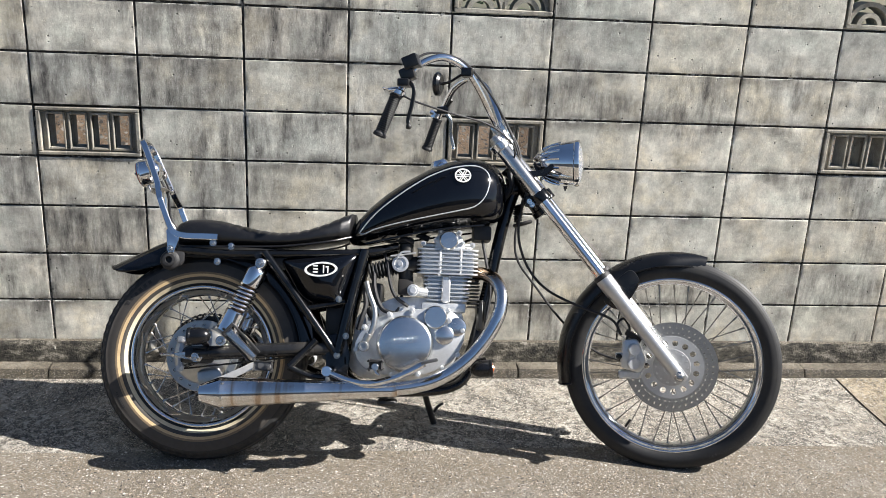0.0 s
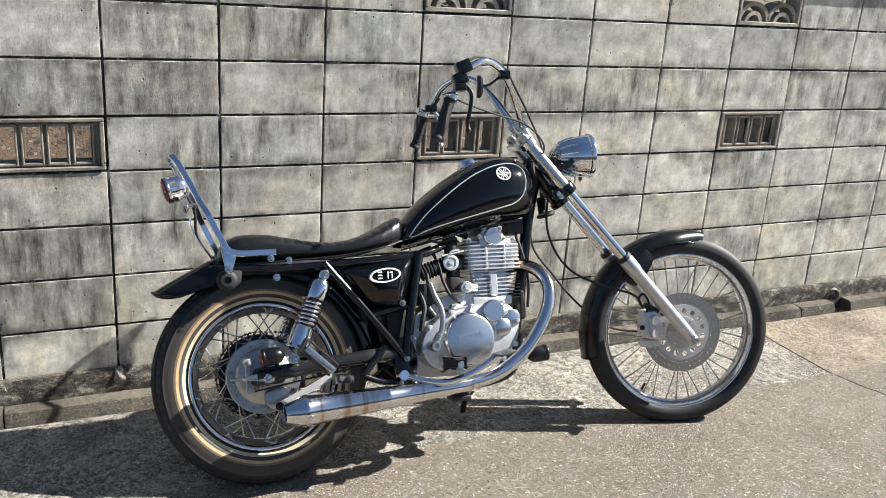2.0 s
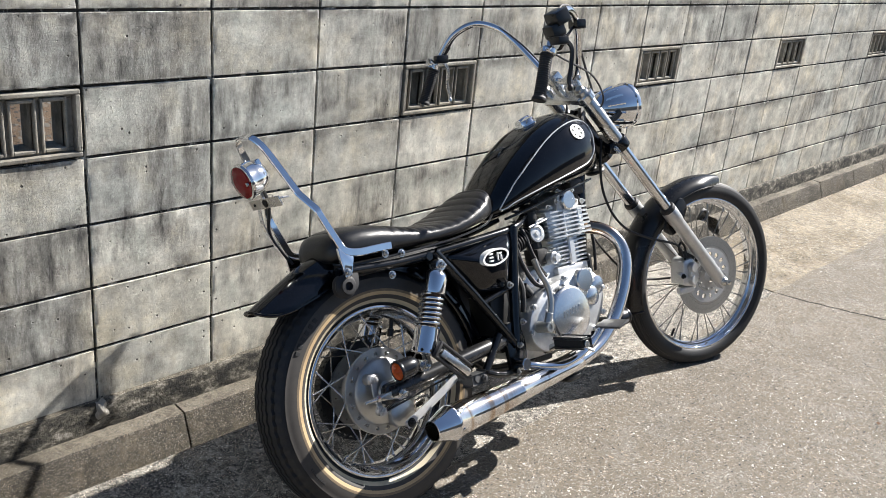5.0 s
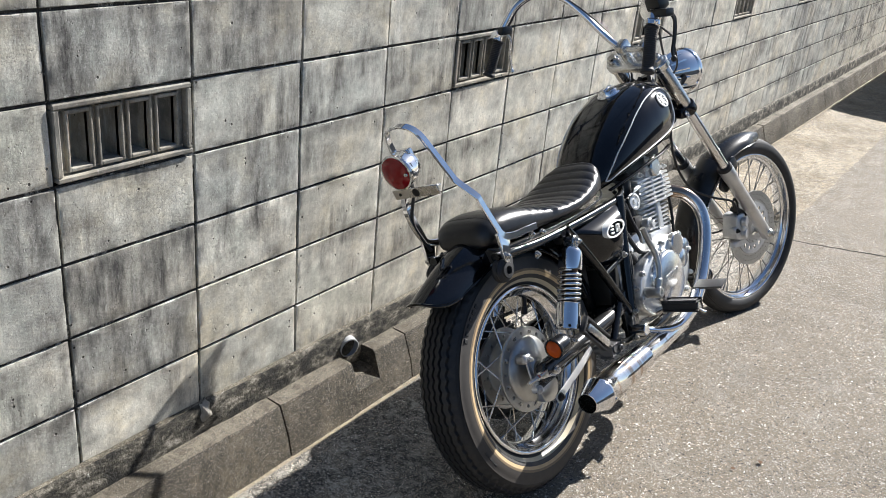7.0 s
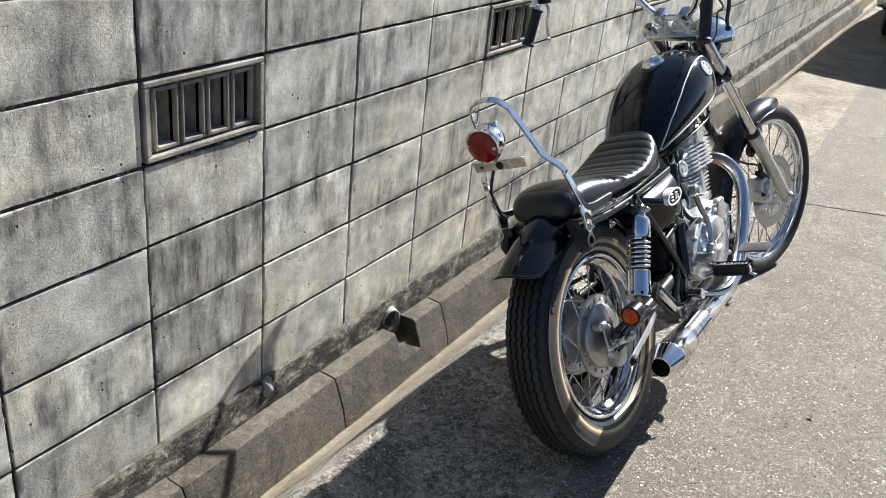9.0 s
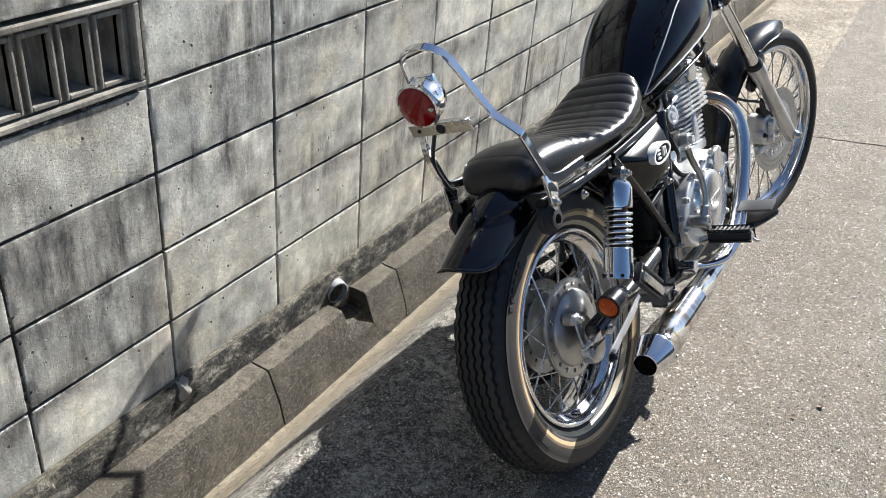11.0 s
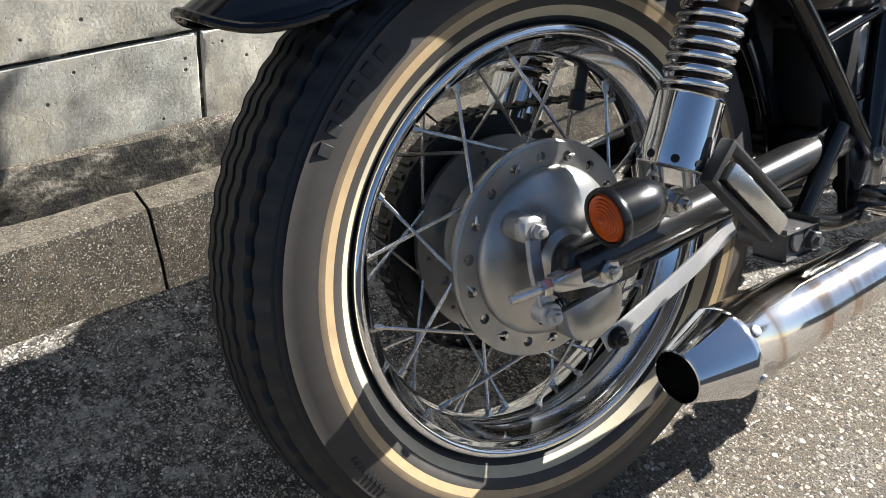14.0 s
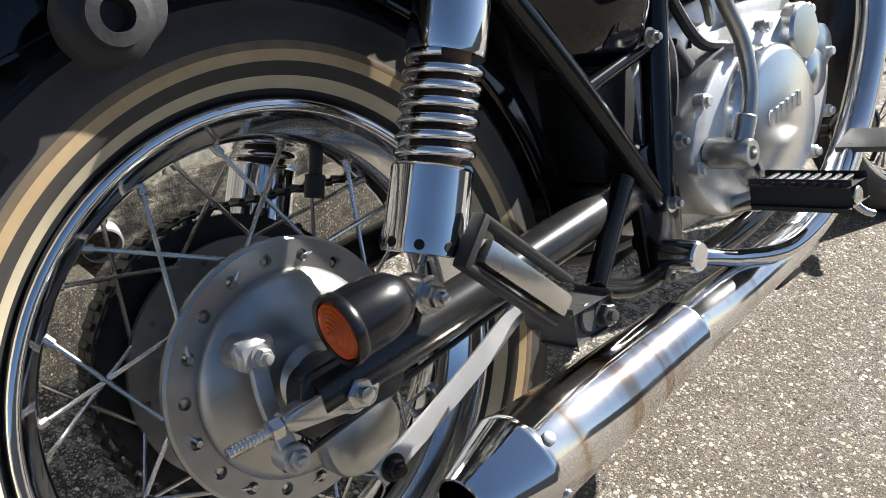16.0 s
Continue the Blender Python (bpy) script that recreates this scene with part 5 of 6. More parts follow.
for y in (-0.108, 0.108):
    pts = [(0.45, y * 0.8, 0.362), (0.36, y * 0.95, 0.358), (0.2, y * 1.02, 0.346), (0.06, y * 1.03, 0.334), (-0.03, y * 1.02, 0.326)]
    sweep(bm, smooth_path(pts), [(0.0215 * math.cos(a), 0.022 * math.sin(a)) for a in [2 * math.pi * k / 20 for k in range(20)]], (0, 0, 1))
    slab(bm, rounded([(-0.05, 0.3), (0.05, 0.3), (0.06, 0.355), (-0.04, 0.35)], 0.015), y * 1.14, y * 0.95, 0.003)
rod(bm, (0.4, -0.09, 0.345), (0.4, 0.09, 0.345), 0.024, 16)
bpart("swingarm", bm, SWINGARM, "worn black tubular swingarm")
bm = B()
lathe(bm, (0.0, -0.12, 0.3215), (0, -1, 0), [(0, 0), (0.017, 0), (0.017, 0.004), (0.0, 0.004)], 20)
hexbolt(bm, (0.0, -0.124, 0.3215), (0, -1, 0), 0.013, 0.013)
slab(bm, rounded([(0.02, 0.34), (0.024, 0.32), (0.015, 0.304), (-0.02, 0.311), (-0.062, 0.317), (-0.066, 0.331), (-0.02, 0.336)], 0.01), -0.13, -0.116, 0.004)
rod(bm, (-0.064, -0.123, 0.324), (-0.074, -0.123, 0.324), 0.0085, 6)
rod(bm, (-0.07, -0.123, 0.324), (-0.108, -0.123, 0.324), 0.0042, 10)
for k in range(9):
    lathe(bm, (-0.078 - 0.003 * k, -0.123, 0.324), (-1, 0, 0), [(0.004, 0), (0.0052, 0.0012), (0.004, 0.0024)], 10)
bpart("axle_adjuster", bm, STEEL, "steel rear axle nut and chain adjuster")
bm = B()
bar(bm, [(0.02, -0.1, 0.228), (0.09, -0.106, 0.258), (0.15, -0.112, 0.287), (0.195, -0.114, 0.31)], 0.004, 0.021, up=(0, 0, 1))
bpart("brake_stay", bm, CARRIER, "flat steel brake torque arm")
bm = B()
hexbolt(bm, (0.033, -0.103, 0.232), (0, -1, 0), 0.009, 0.009)
bpart("stay_bolt", bm, GRIME)

# -- shock absorbers --
for y in (-0.128, 0.128):
    top, foot = Vector((0.183, y, 0.613)), Vector((0.077, y, 0.371))
    w = (foot - top).normalized()
    d = (foot - top).length
    bm = B()
    lathe(bm, top + w * 0.01, w, [(0.01, 0), (0.022, 0.005), (0.029, 0.014), (0.0315, 0.022), (0.0325, 0.062), (0.0315, 0.066), (0.014, 0.066)], 40)
    lathe(bm, top + w * (d - 0.101), w, [(0.012, 0), (0.03, 0.0), (0.033, 0.003), (0.0335, 0.048), (0.0345, 0.056), (0.0345, 0.069), (0.033, 0.07), (0.012, 0.07)], 40)
    shock = bpart("shock_absorber", bm, CHROME, "chrome rear shock absorber")
    u = w.orthogonal().normalized()
    v = w.cross(u)
    bm = B()
    rod(bm, top + w * 0.07, top + w * (d - 0.09), 0.0205, 24)
    for k in range(5):
        lathe(bm, top + w * (0.082 + 0.017 * k), w, [(0.0205, 0), (0.0222, 0.002), (0.0222, 0.006), (0.0205, 0.008)], 24)
    part("damper_rod", bm, DAMPER, shock, "brown stained damper body")
    bm = B()
    turns, n, L = 6.7, 240, d - 0.101 - 0.078
    pts = [top + w * (0.078 + L * k / n) + (u * math.cos(2 * math.pi * turns * k / n) + v * math.sin(2 * math.pi * turns * k / n)) * 0.0285 for k in range(n + 1)]
    tube(bm, pts, 0.0044, 10, smooth=False)
    part("spring", bm, CHROME, shock, "chrome coil spring")
    # dark discs set on the cover stand in for drilled holes
    bm = B()
    lathe(bm, (0, 0, 0), (0, 0, 1), [(0, 0.0006), (0.0042, 0.0008), (0.0046, -0.002)], 10)
    ways = [u * math.cos(2 * math.pi * k / 9) + v * math.sin(2 * math.pi * k / 9) for k in range(9)]
    repeat("drill_hole", finish("drill_hole", bm, DARK_HOLE), [(top + w * (d - 0.0385) + q * 0.0345, q) for q in ways], shock)
    bm = B()
    s = -1 if y < 0 else 1
    rod(bm, (0, 0, -0.016), (0, 0, 0.016), 0.016, 18)
    hexbolt(bm, (0, 0, 0.016), (0, 0, 1), 0.009, 0.011)
    repeat("mount_eye", finish("mount_eye", bm, STEEL), [(at, (0, s, 0)) for at in (top, foot)], shock)

# -- rear mudguard --
bm = mudguard(REAR, 0.387, 0.068, 0.074, 4, 138.5, 52, lambda f: (1.0 - 0.05 * max(0, f - 0.91) * 10, 0.026 * max(0.0, (f - 0.84) / 0.16) ** 2), cut=9.0)
bpart("rear_mudguard", bm, BLACK_PAINT, "glossy black ducktail rear mudguard")
for name, label, a, b, bevel in (("battery_tray", "black battery tray", (0.3, -0.06, 0.42), (0.33, 0.06, 0.62), 0.006), ("air_box", "black air filter box behind the side covers", (0.33, -0.098, 0.49), (0.462, 0.098, 0.655), 0.02), ("tool_box", "black box above the swingarm pivot", (0.385, -0.085, 0.37), (0.458, 0.085, 0.5), 0.012), ("inner_panel", "black panel under the seat front", (0.21, -0.1, 0.6), (0.35, 0.1, 0.662), 0.008), ("seat_pan", "black pan below the seat", (-0.09, -0.1, 0.628), (0.22, 0.1, 0.664), 0.008)):
    bm = B()
    block(bm, a, b, bevel, 2)
    bpart(name, bm, GRIME, label)

# -- tank --
TANK = [(0.442, 0.7, 0.722, 0.05), (0.452, 0.693, 0.745, 0.068), (0.475, 0.69, 0.778, 0.088), (0.51, 0.695, 0.818, 0.108), (0.56, 0.707, 0.862, 0.127), (0.62, 0.72, 0.905, 0.142), (0.69, 0.735, 0.947, 0.153), (0.76, 0.748, 0.976, 0.158), (0.82, 0.758, 0.987, 0.155), (0.87, 0.766, 0.982, 0.143), (0.905, 0.775, 0.968, 0.122), (0.928, 0.792, 0.945, 0.095), (0.941, 0.82, 0.91, 0.055)]
TANK = [(x, low, top, wide * 0.95) for x, low, top, wide in TANK]


def tank_at(x):
    for a, b in zip(TANK, TANK[1:]):
        if a[0] <= x <= b[0]:
            t = (x - a[0]) / (b[0] - a[0])
            return [p + (q - p) * t for p, q in zip(a, b)]
    return TANK[0] if x < TANK[0][0] else TANK[-1]


def tank_point(x, a):
    _, z0, z1, w = tank_at(x)
    c, h = z0 + (z1 - z0) * 0.45, (z1 - z0)
    s, k = math.sin(a), math.cos(a)
    y = w * math.copysign(abs(k) ** 0.78, k)
    z = c + (math.copysign(abs(s) ** 0.85, s) * h * (0.55 if s > 0 else 0.45))
    return Vector((x, y, z))


def tank_side(x, z):
    """The right-hand surface of the tank at a height."""
    lo, hi = -math.pi / 2, math.pi / 2
    for _ in range(40):
        mid = (lo + hi) / 2
        if tank_point(x, mid).z < z:
            lo = mid
        else:
            hi = mid
    q = tank_point(x, (lo + hi) / 2)
    return Vector((x, -q.y, q.z))


bm = B()
xs = []
for a, b in zip(TANK, TANK[1:]):
    xs += [a[0] + (b[0] - a[0]) * k / 3 for k in range(3)]
xs.append(TANK[-1][0])
skin(bm, [[tank_point(x, 2 * math.pi * k / 40) for k in range(40)] for x in xs])
bmesh.ops.smooth_vert(bm, verts=bm.verts, factor=0.5, use_axis_x=True, use_axis_y=True, use_axis_z=True)
tank = bpart("fuel_tank", bm, BLACK_PAINT, "glossy black teardrop fuel tank", angle=60)
STRIPE = [(0.478, 0.722), (0.503, 0.757), (0.54, 0.797), (0.6, 0.846), (0.65, 0.882), (0.7, 0.912), (0.76, 0.937), (0.815, 0.948), (0.855, 0.944), (0.879, 0.92), (0.88, 0.885), (0.866, 0.845), (0.835, 0.816), (0.78, 0.8), (0.7, 0.781), (0.6, 0.757), (0.53, 0.737), (0.495, 0.722)]
for s in (1, -1):
    path = smooth_path([(x, 0, z) for x, z in STRIPE] + [(STRIPE[0][0], 0, STRIPE[0][1])], 5)
    pts = []
    for q in path[:-1]:
        t = tank_side(q.x, q.z)
        pts.append((t.x, (t.y - 0.0004) * s, t.z))
    bm = B()
    sweep(bm, pts, disc_section(0.0021, 6), closed=True)
    part("pinstripe", bm, SILVER_LINE, tank, "silver pinstripe")
    e = tank_side(0.797, 0.911)
    nrm = (tank_side(0.807, 0.911) - e).cross(tank_side(0.797, 0.921) - e).normalized()
    if nrm.y > 0:
        nrm = -nrm
    e, nrm = Vector((e.x, e.y * s, e.z)), Vector((nrm.x, nrm.y * s, nrm.z))
    bm = B()
    lathe(bm, e + nrm * 0.0005, nrm, [(0.0255, 0), (0.0255, 0.003), (0.0215, 0.003), (0.0215, 0.0012)], 40)
    u = nrm.orthogonal().normalized()
    v = nrm.cross(u)
    for k in range(3):
        a = math.pi * k / 3 + 0.3
        w = u * math.cos(a) + v * math.sin(a)
        h = nrm.cross(w)
        for off in (-0.003, 0.003):
            q = e + nrm * 0.0014 + h * off
            sweep(bm, [q - w * 0.0205, q + w * 0.0205], [(-0.0012, -0.0008), (0.0012, -0.0008), (0.0012, 0.0012), (-0.0012, 0.0012)], nrm)
    part("tank_badge", bm, WHITE_MARK, tank, "round white tank badge")
bm = B()
cap = tank_point(0.729, math.pi / 2)
lathe(bm, cap + Vector((0, 0, -0.006)), (-0.35, 0, 1), [(0.036, 0), (0.037, 0.006), (0.032, 0.009), (0.03, 0.018), (0.026, 0.023), (0.012, 0.026), (0, 0.0265)], 36)
block(bm, cap + Vector((-0.03, -0.007, 0.012)), cap + Vector((0.016, 0.007, 0.022)), 0.003, 1, Matrix.Rotation(radians(-19), 3, "Y"))
part("filler_cap", bm, CHROME, tank, "chrome fuel filler cap")
bm = B()
for y in (-1, 1):
    bar(bm, [(0.87, y * 0.1, 0.763), (0.78, y * 0.118, 0.75), (0.68, y * 0.115, 0.733), (0.58, y * 0.1, 0.71), (0.5, y * 0.08, 0.692)], 0.006, 0.012)
part("seam", bm, FRAME_BLACK, tank)

# -- seat --
SEAT = [(-0.112, 0.682, 0.705, 0.045), (-0.106, 0.672, 0.722, 0.07), (-0.09, 0.667, 0.74, 0.088), (-0.06, 0.665, 0.751, 0.099), (-0.02, 0.665, 0.755, 0.104), (0.04, 0.666, 0.75, 0.106), (0.1, 0.667, 0.738, 0.107), (0.16, 0.668, 0.725, 0.109), (0.22, 0.67, 0.719, 0.113), (0.28, 0.675, 0.723, 0.118), (0.33, 0.682, 0.737, 0.119), (0.38, 0.69, 0.758, 0.114), (0.42, 0.698, 0.779, 0.104), (0.448, 0.706, 0.792, 0.088), (0.462, 0.716, 0.79, 0.06)]


def seat_point(x, a):
    for p, q in zip(SEAT, SEAT[1:]):
        if p[0] <= x <= q[0]:
            t = (x - p[0]) / (q[0] - p[0])
            _, z0, z1, w = [m + (n - m) * t for m, n in zip(p, q)]
            break
    s, k = math.sin(a), math.cos(a)
    c = z0 + (z1 - z0) * 0.4
    y = w * math.copysign(abs(k) ** 0.6, k)
    z = c + math.copysign(abs(s) ** 0.7, s) * ((z1 - c) if s > 0 else (c - z0))
    if s > 0.25 and 0.045 < x < 0.452:
        f = ((x - 0.045) / 0.0305) % 1.0
        z -= 0.0035 * (1 - abs(math.sin(math.pi * f)) ** 0.45) * min(1, (s - 0.25) * 3)
    return Vector((x, y, z))


bm = B()
xs = [-0.112, -0.11, -0.106, -0.1, -0.094, -0.088, -0.08, -0.07, -0.06, -0.045, -0.03, -0.01, 0.01, 0.03] + [0.045 + 0.0305 * k / 8 for k in range(108)]
xs = [x for x in xs if x < 0.458] + [0.462]
skin(bm, [[seat_point(x, 2 * math.pi * k / 44) for k in range(44)] for x in xs])
seat = bpart("seat", bm, VINYL, "black ribbed vinyl solo seat", angle=70)
bm = B()
for k in range(56):
    a = 0.35 + (math.pi - 0.7) * k / 55
    p, q = seat_point(-0.072, a), seat_point(-0.072, a + 0.02)
    rod(bm, p, q, 0.0011, 5)
tagged(part("stitching", bm, SATIN_BLACK, seat), "row of fine stitches", kind="stuff")
bm = B()
for y in (-1, 1):
    tube(bm, [(-0.1, y * 0.075, 0.669), (-0.06, y * 0.104, 0.66), (0.1, y * 0.113, 0.664), (0.25, y * 0.118, 0.671), (0.38, y * 0.116, 0.69), (0.455, y * 0.075, 0.712)], 0.0032, 6)
part("piping", bm, VINYL, seat)

# -- side covers --
COVER = [(0.232, 0.632), (0.36, 0.652), (0.478, 0.667), (0.488, 0.655), (0.47, 0.58), (0.445, 0.5), (0.425, 0.482), (0.335, 0.496), (0.302, 0.518)]
for y in (-1, 1):
    bm = B()
    slab(bm, rounded(COVER, 0.022, 6), y * 0.106, y * 0.075, 0.014, 0.046)
    cover = bpart("side_cover", bm, BLACK_PAINT, "glossy black side cover", angle=60)
    bm = B()
    n = 40
    oval = [(0.371 + 0.05 * math.cos(2 * math.pi * k / n), 0.601 + 0.0225 * math.sin(2 * math.pi * k / n) + 0.004 * math.cos(2 * math.pi * k / n)) for k in range(n)]
    inner = [(0.371 + (x - 0.371) * 0.86, 0.601 + (z - 0.601) * 0.78) for x, z in oval]
    rings = [[Vector((x, y * h, z)) for x, z in o] for o, h in ((oval, 0.128), (oval, 0.1545), (inner, 0.1545), (inner, 0.1525))]
    skin(bm, rings, caps=False)
    for dx, dz, w, h in ((-0.017, 0.0095, 0.011, 0.0022), (-0.017, 0.0, 0.011, 0.0022), (-0.017, -0.0095, 0.011, 0.0022), (0.008, 0.0, 0.0028, 0.0115), (0.0185, 0.0075, 0.0075, 0.0022), (0.021, -0.004, 0.0028, 0.0075)):
        block(bm, (0.371 + dx - w / 1.6, y * 0.15 if y > 0 else -0.1548, 0.6015 + dz - h), (0.371 + dx + w / 1.6, 0.1548 if y > 0 else -0.15, 0.6015 + dz + h), 0.0004)
    part("oval_badge", bm, WHITE_MARK, cover, "white oval side badge")

# -- engine --
bm = B()
CASE = [(0.478, 0.375), (0.5, 0.42), (0.54, 0.455), (0.58, 0.475), (0.66, 0.49), (0.73, 0.497), (0.79, 0.485), (0.815, 0.45), (0.822, 0.41), (0.805, 0.36), (0.77, 0.318), (0.7, 0.288), (0.6, 0.282), (0.53, 0.292), (0.49, 0.325)]
slab(bm, rounded(CASE, 0.02, 3), -0.128, -0.06, 0.006)
slab(bm, rounded([(x, z + 0.004) for x, z in CASE], 0.02, 3), 0.125, 0.06, 0.006)
slab(bm, rounded([(0.46, 0.3), (0.48, 0.47), (0.6, 0.53), (0.8, 0.53), (0.83, 0.42), (0.78, 0.3), (0.65, 0.265), (0.5, 0.27)], 0.03), -0.062, 0.062, 0.004)
engine = bpart("crankcase", bm, ALLOY, "cast alloy crankcase")
bm = B()
lathe(bm, (0.637, -0.118, 0.383), (0, -1, 0), [(0.09, 0), (0.089, 0.012), (0.084, 0.03), (0.08, 0.035), (0.075, 0.037), (0, 0.0385)], 64)
clutch = part("clutch_cover", bm, ALLOY_POLISHED, engine, "round polished clutch cover")
bm = B()
block(bm, (-0.0045, -0.0014, -0.009), (0.0045, 0.0014, 0.009), 0.0008)
MARK = finish("raised_mark", bm, ALLOY_POLISHED)
for k in range(6):
    ob = new("raised_mark", MARK)
    ob.parent = clutch
    ob.location = (0.602 + 0.0135 * k, -0.1565, 0.389 + 0.0018 * k)
bm = B()
lathe(bm, (0.728, -0.126, 0.468), (0, -1, 0), [(0.036, 0), (0.0355, 0.014), (0.032, 0.018), (0, 0.019)], 40)
lathe(bm, (0.757, -0.126, 0.413), (0, -1, 0), [(0.03, 0), (0.029, 0.011), (0.025, 0.014), (0, 0.0145)], 36)
lathe(bm, (0.795, -0.122, 0.44), (0, -1, 0), [(0.03, 0), (0.028, 0.009), (0.02, 0.012), (0, 0.012)], 32)
part("filter_cover", bm, ALLOY_POLISHED, engine, "round alloy filter covers")
bm = B()
rod(bm, (0, 0, 0), (0, 0, 0.014), 0.0085, 12)
rod(bm, (0, 0, 0.014), (0, 0, 0.0185), 0.0055, 10)
CASE_BOLT = finish("case_bolt", bm, ALLOY)
repeat("case_bolt", CASE_BOLT, [((x, -0.12, z), (0, -1, 0)) for x, z in ((0.487, 0.36), (0.51, 0.43), (0.585, 0.472), (0.655, 0.487), (0.765, 0.49), (0.812, 0.43), (0.8, 0.355), (0.755, 0.312), (0.68, 0.291), (0.6, 0.287), (0.735, 0.425), (0.77, 0.46))], engine)


def fin(bm, x0, x1, half, z, t, r=0.015, tilt=0.0):
    o = rounded([(x0, -half), (x1, -half), (x1, half), (x0, half)], r, 3)
    rings = [[Vector((x, y, z + h + (x - x0) * tilt)) for x, y in o] for h in (0, t)]
    skin(bm, rings)


bm = B()
block(bm, (0.69, -0.06, 0.485), (0.825, 0.06, 0.705), 0.012)
block(bm, (0.683, -0.082, 0.485), (0.822, 0.082, 0.515), 0.008, 2)
block(bm, (0.745, -0.086, 0.515), (0.772, 0.086, 0.6), 0.004)
cylinder = bpart("cylinder", bm, ALLOY, "finned alloy cylinder")
for k in range(7):
    bm = B()
    fin(bm, 0.695 - 0.002 * k, 0.832 + 0.0016 * k, 0.08, 0.521 + 0.0125 * k, 0.0045)
    part("fin", bm, ALLOY, cylinder)
bm = B()
block(bm, (0.675, -0.075, 0.6), (0.845, 0.075, 0.69), 0.012, 2)
block(bm, (0.73, -0.0925, 0.6), (0.742, 0.0925, 0.685), 0.004)
block(bm, (0.796, -0.0925, 0.6), (0.806, 0.0925, 0.685), 0.004)
slab(bm, rounded([(0.715, 0.68), (0.722, 0.725), (0.74, 0.742), (0.775, 0.745), (0.8, 0.732), (0.812, 0.7), (0.815, 0.68)], 0.012), -0.085, 0.085, 0.006)
block(bm, (0.68, -0.07, 0.688), (0.84, 0.07, 0.705), 0.006)
head = bpart("cylinder_head", bm, ALLOY, "finned alloy cylinder head")
for k in range(7):
    bm = B()
    fin(bm, 0.664, 0.858, 0.096 - 0.001 * k, 0.604 + 0.0128 * k, 0.0048, 0.02)
    part("fin", bm, ALLOY, head)
bm = B()
lathe(bm, (0.762, -0.083, 0.712), (0, -1, 0), [(0.031, 0), (0.03, 0.012), (0.026, 0.016), (0.0, 0.0165)], 32)
part("rocker_cap", bm, ALLOY_POLISHED, head, "round rocker inspection cap")
repeat("head_bolt", nut(0.0065, 0.009, ALLOY), [((x, -0.08, z), (0, -1, 0)) for x, z in ((0.722, 0.712), (0.805, 0.705), (0.735, 0.742), (0.795, 0.738), (0.838, 0.7), (0.682, 0.7))], head)
for k in range(9):
    bm = B()
    fin(bm, 0.83, 0.868, 0.05, 0.505 + 0.011 * k, 0.003, 0.006)
    part("front_fin", bm, GRIME, cylinder)
bm = B()
rod(bm, (0.655, -0.06, 0.55), (0.655, -0.105, 0.55), 0.019, 18)
rod(bm, (0.655, -0.103, 0.55), (0.655, -0.115, 0.55), 0.012, 6)
rod(bm, (0.655, -0.08, 0.55), (0.7, -0.07, 0.545), 0.014, 14)
part("decompression_housing", bm, ALLOY, engine, "small alloy housing on the cylinder side")
bm = B()
for k in range(9):
    x, z = 0.515 + 0.0105 * k, 0.603 + 0.003 * k
    lathe(bm, (x, -0.055, z), (1, -0.12, 0.28), [(0.022, 0), (0.0275, 0.003), (0.0275, 0.006), (0.022, 0.009)], 22)
bpart("intake_boot", bm, GRIP_RUBBER, "ribbed black rubber intake hose")
bm = B()
rod(bm, (0.6, -0.055, 0.627), (0.67, -0.045, 0.635), 0.026, 20)
rod(bm, (0.63, -0.05, 0.575), (0.628, -0.05, 0.7), 0.023, 20)
lathe(bm, (0.627, -0.05, 0.7), (0, 0, 1), [(0.026, 0), (0.026, 0.012), (0.018, 0.02), (0, 0.021)], 20)
block(bm, (0.607, -0.082, 0.535), (0.655, -0.022, 0.585), 0.008, 2)
carb = bpart("carburettor", bm, GRIME, "grimy alloy carburettor")
bm = B()
lathe(bm, (0.612, -0.085, 0.632), (-0.1, -1, 0.1), [(0.026, 0), (0.026, 0.005), (0.019, 0.006), (0.017, 0.002), (0.008, 0.003), (0.007, 0.008), (0, 0.008)], 28)
bar(bm, [(0.6, -0.09, 0.65), (0.615, -0.093, 0.668), (0.642, -0.092, 0.672)], 0.006, 0.004)
rod(bm, (0.58, -0.09, 0.655), (0.66, -0.088, 0.668), 0.003, 8)
part("throttle_pulley", bm, ALLOY, carb, "slotted alloy throttle pulley")
for k, (pts, r) in enumerate((([(0.55, -0.06, 0.68), (0.57, -0.075, 0.64), (0.58, -0.085, 0.58), (0.6, -0.09, 0.53), (0.64, -0.07, 0.5)], 0.0055), ([(0.62, -0.05, 0.535), (0.61, -0.06, 0.49), (0.58, -0.075, 0.46), (0.55, -0.08, 0.45)], 0.0045), ([(0.53, -0.07, 0.62), (0.535, -0.085, 0.55), (0.56, -0.1, 0.49), (0.6, -0.11, 0.475)], 0.007), ([(0.65, -0.07, 0.7), (0.62, -0.085, 0.71), (0.58, -0.075, 0.7), (0.55, -0.06, 0.71)], 0.004), ([(0.5, -0.06, 0.56), (0.51, -0.09, 0.5), (0.5, -0.1, 0.46), (0.49, -0.1, 0.42)], 0.008), ([(0.87, -0.03, 0.73), (0.885, -0.05, 0.65), (0.9, -0.05, 0.56), (0.89, -0.05, 0.47)], 0.005))):
    bm = B()
    tube(bm, pts, r, 8)
    bpart("hose", bm, GRIP_RUBBER, "black rubber hose")
bm = B()
block(bm, (0.5, -0.07, 0.5), (0.56, 0.06, 0.57), 0.012, 2)
bpart("breather_box", bm, GRIME, "grimy black breather box")
bm = B()
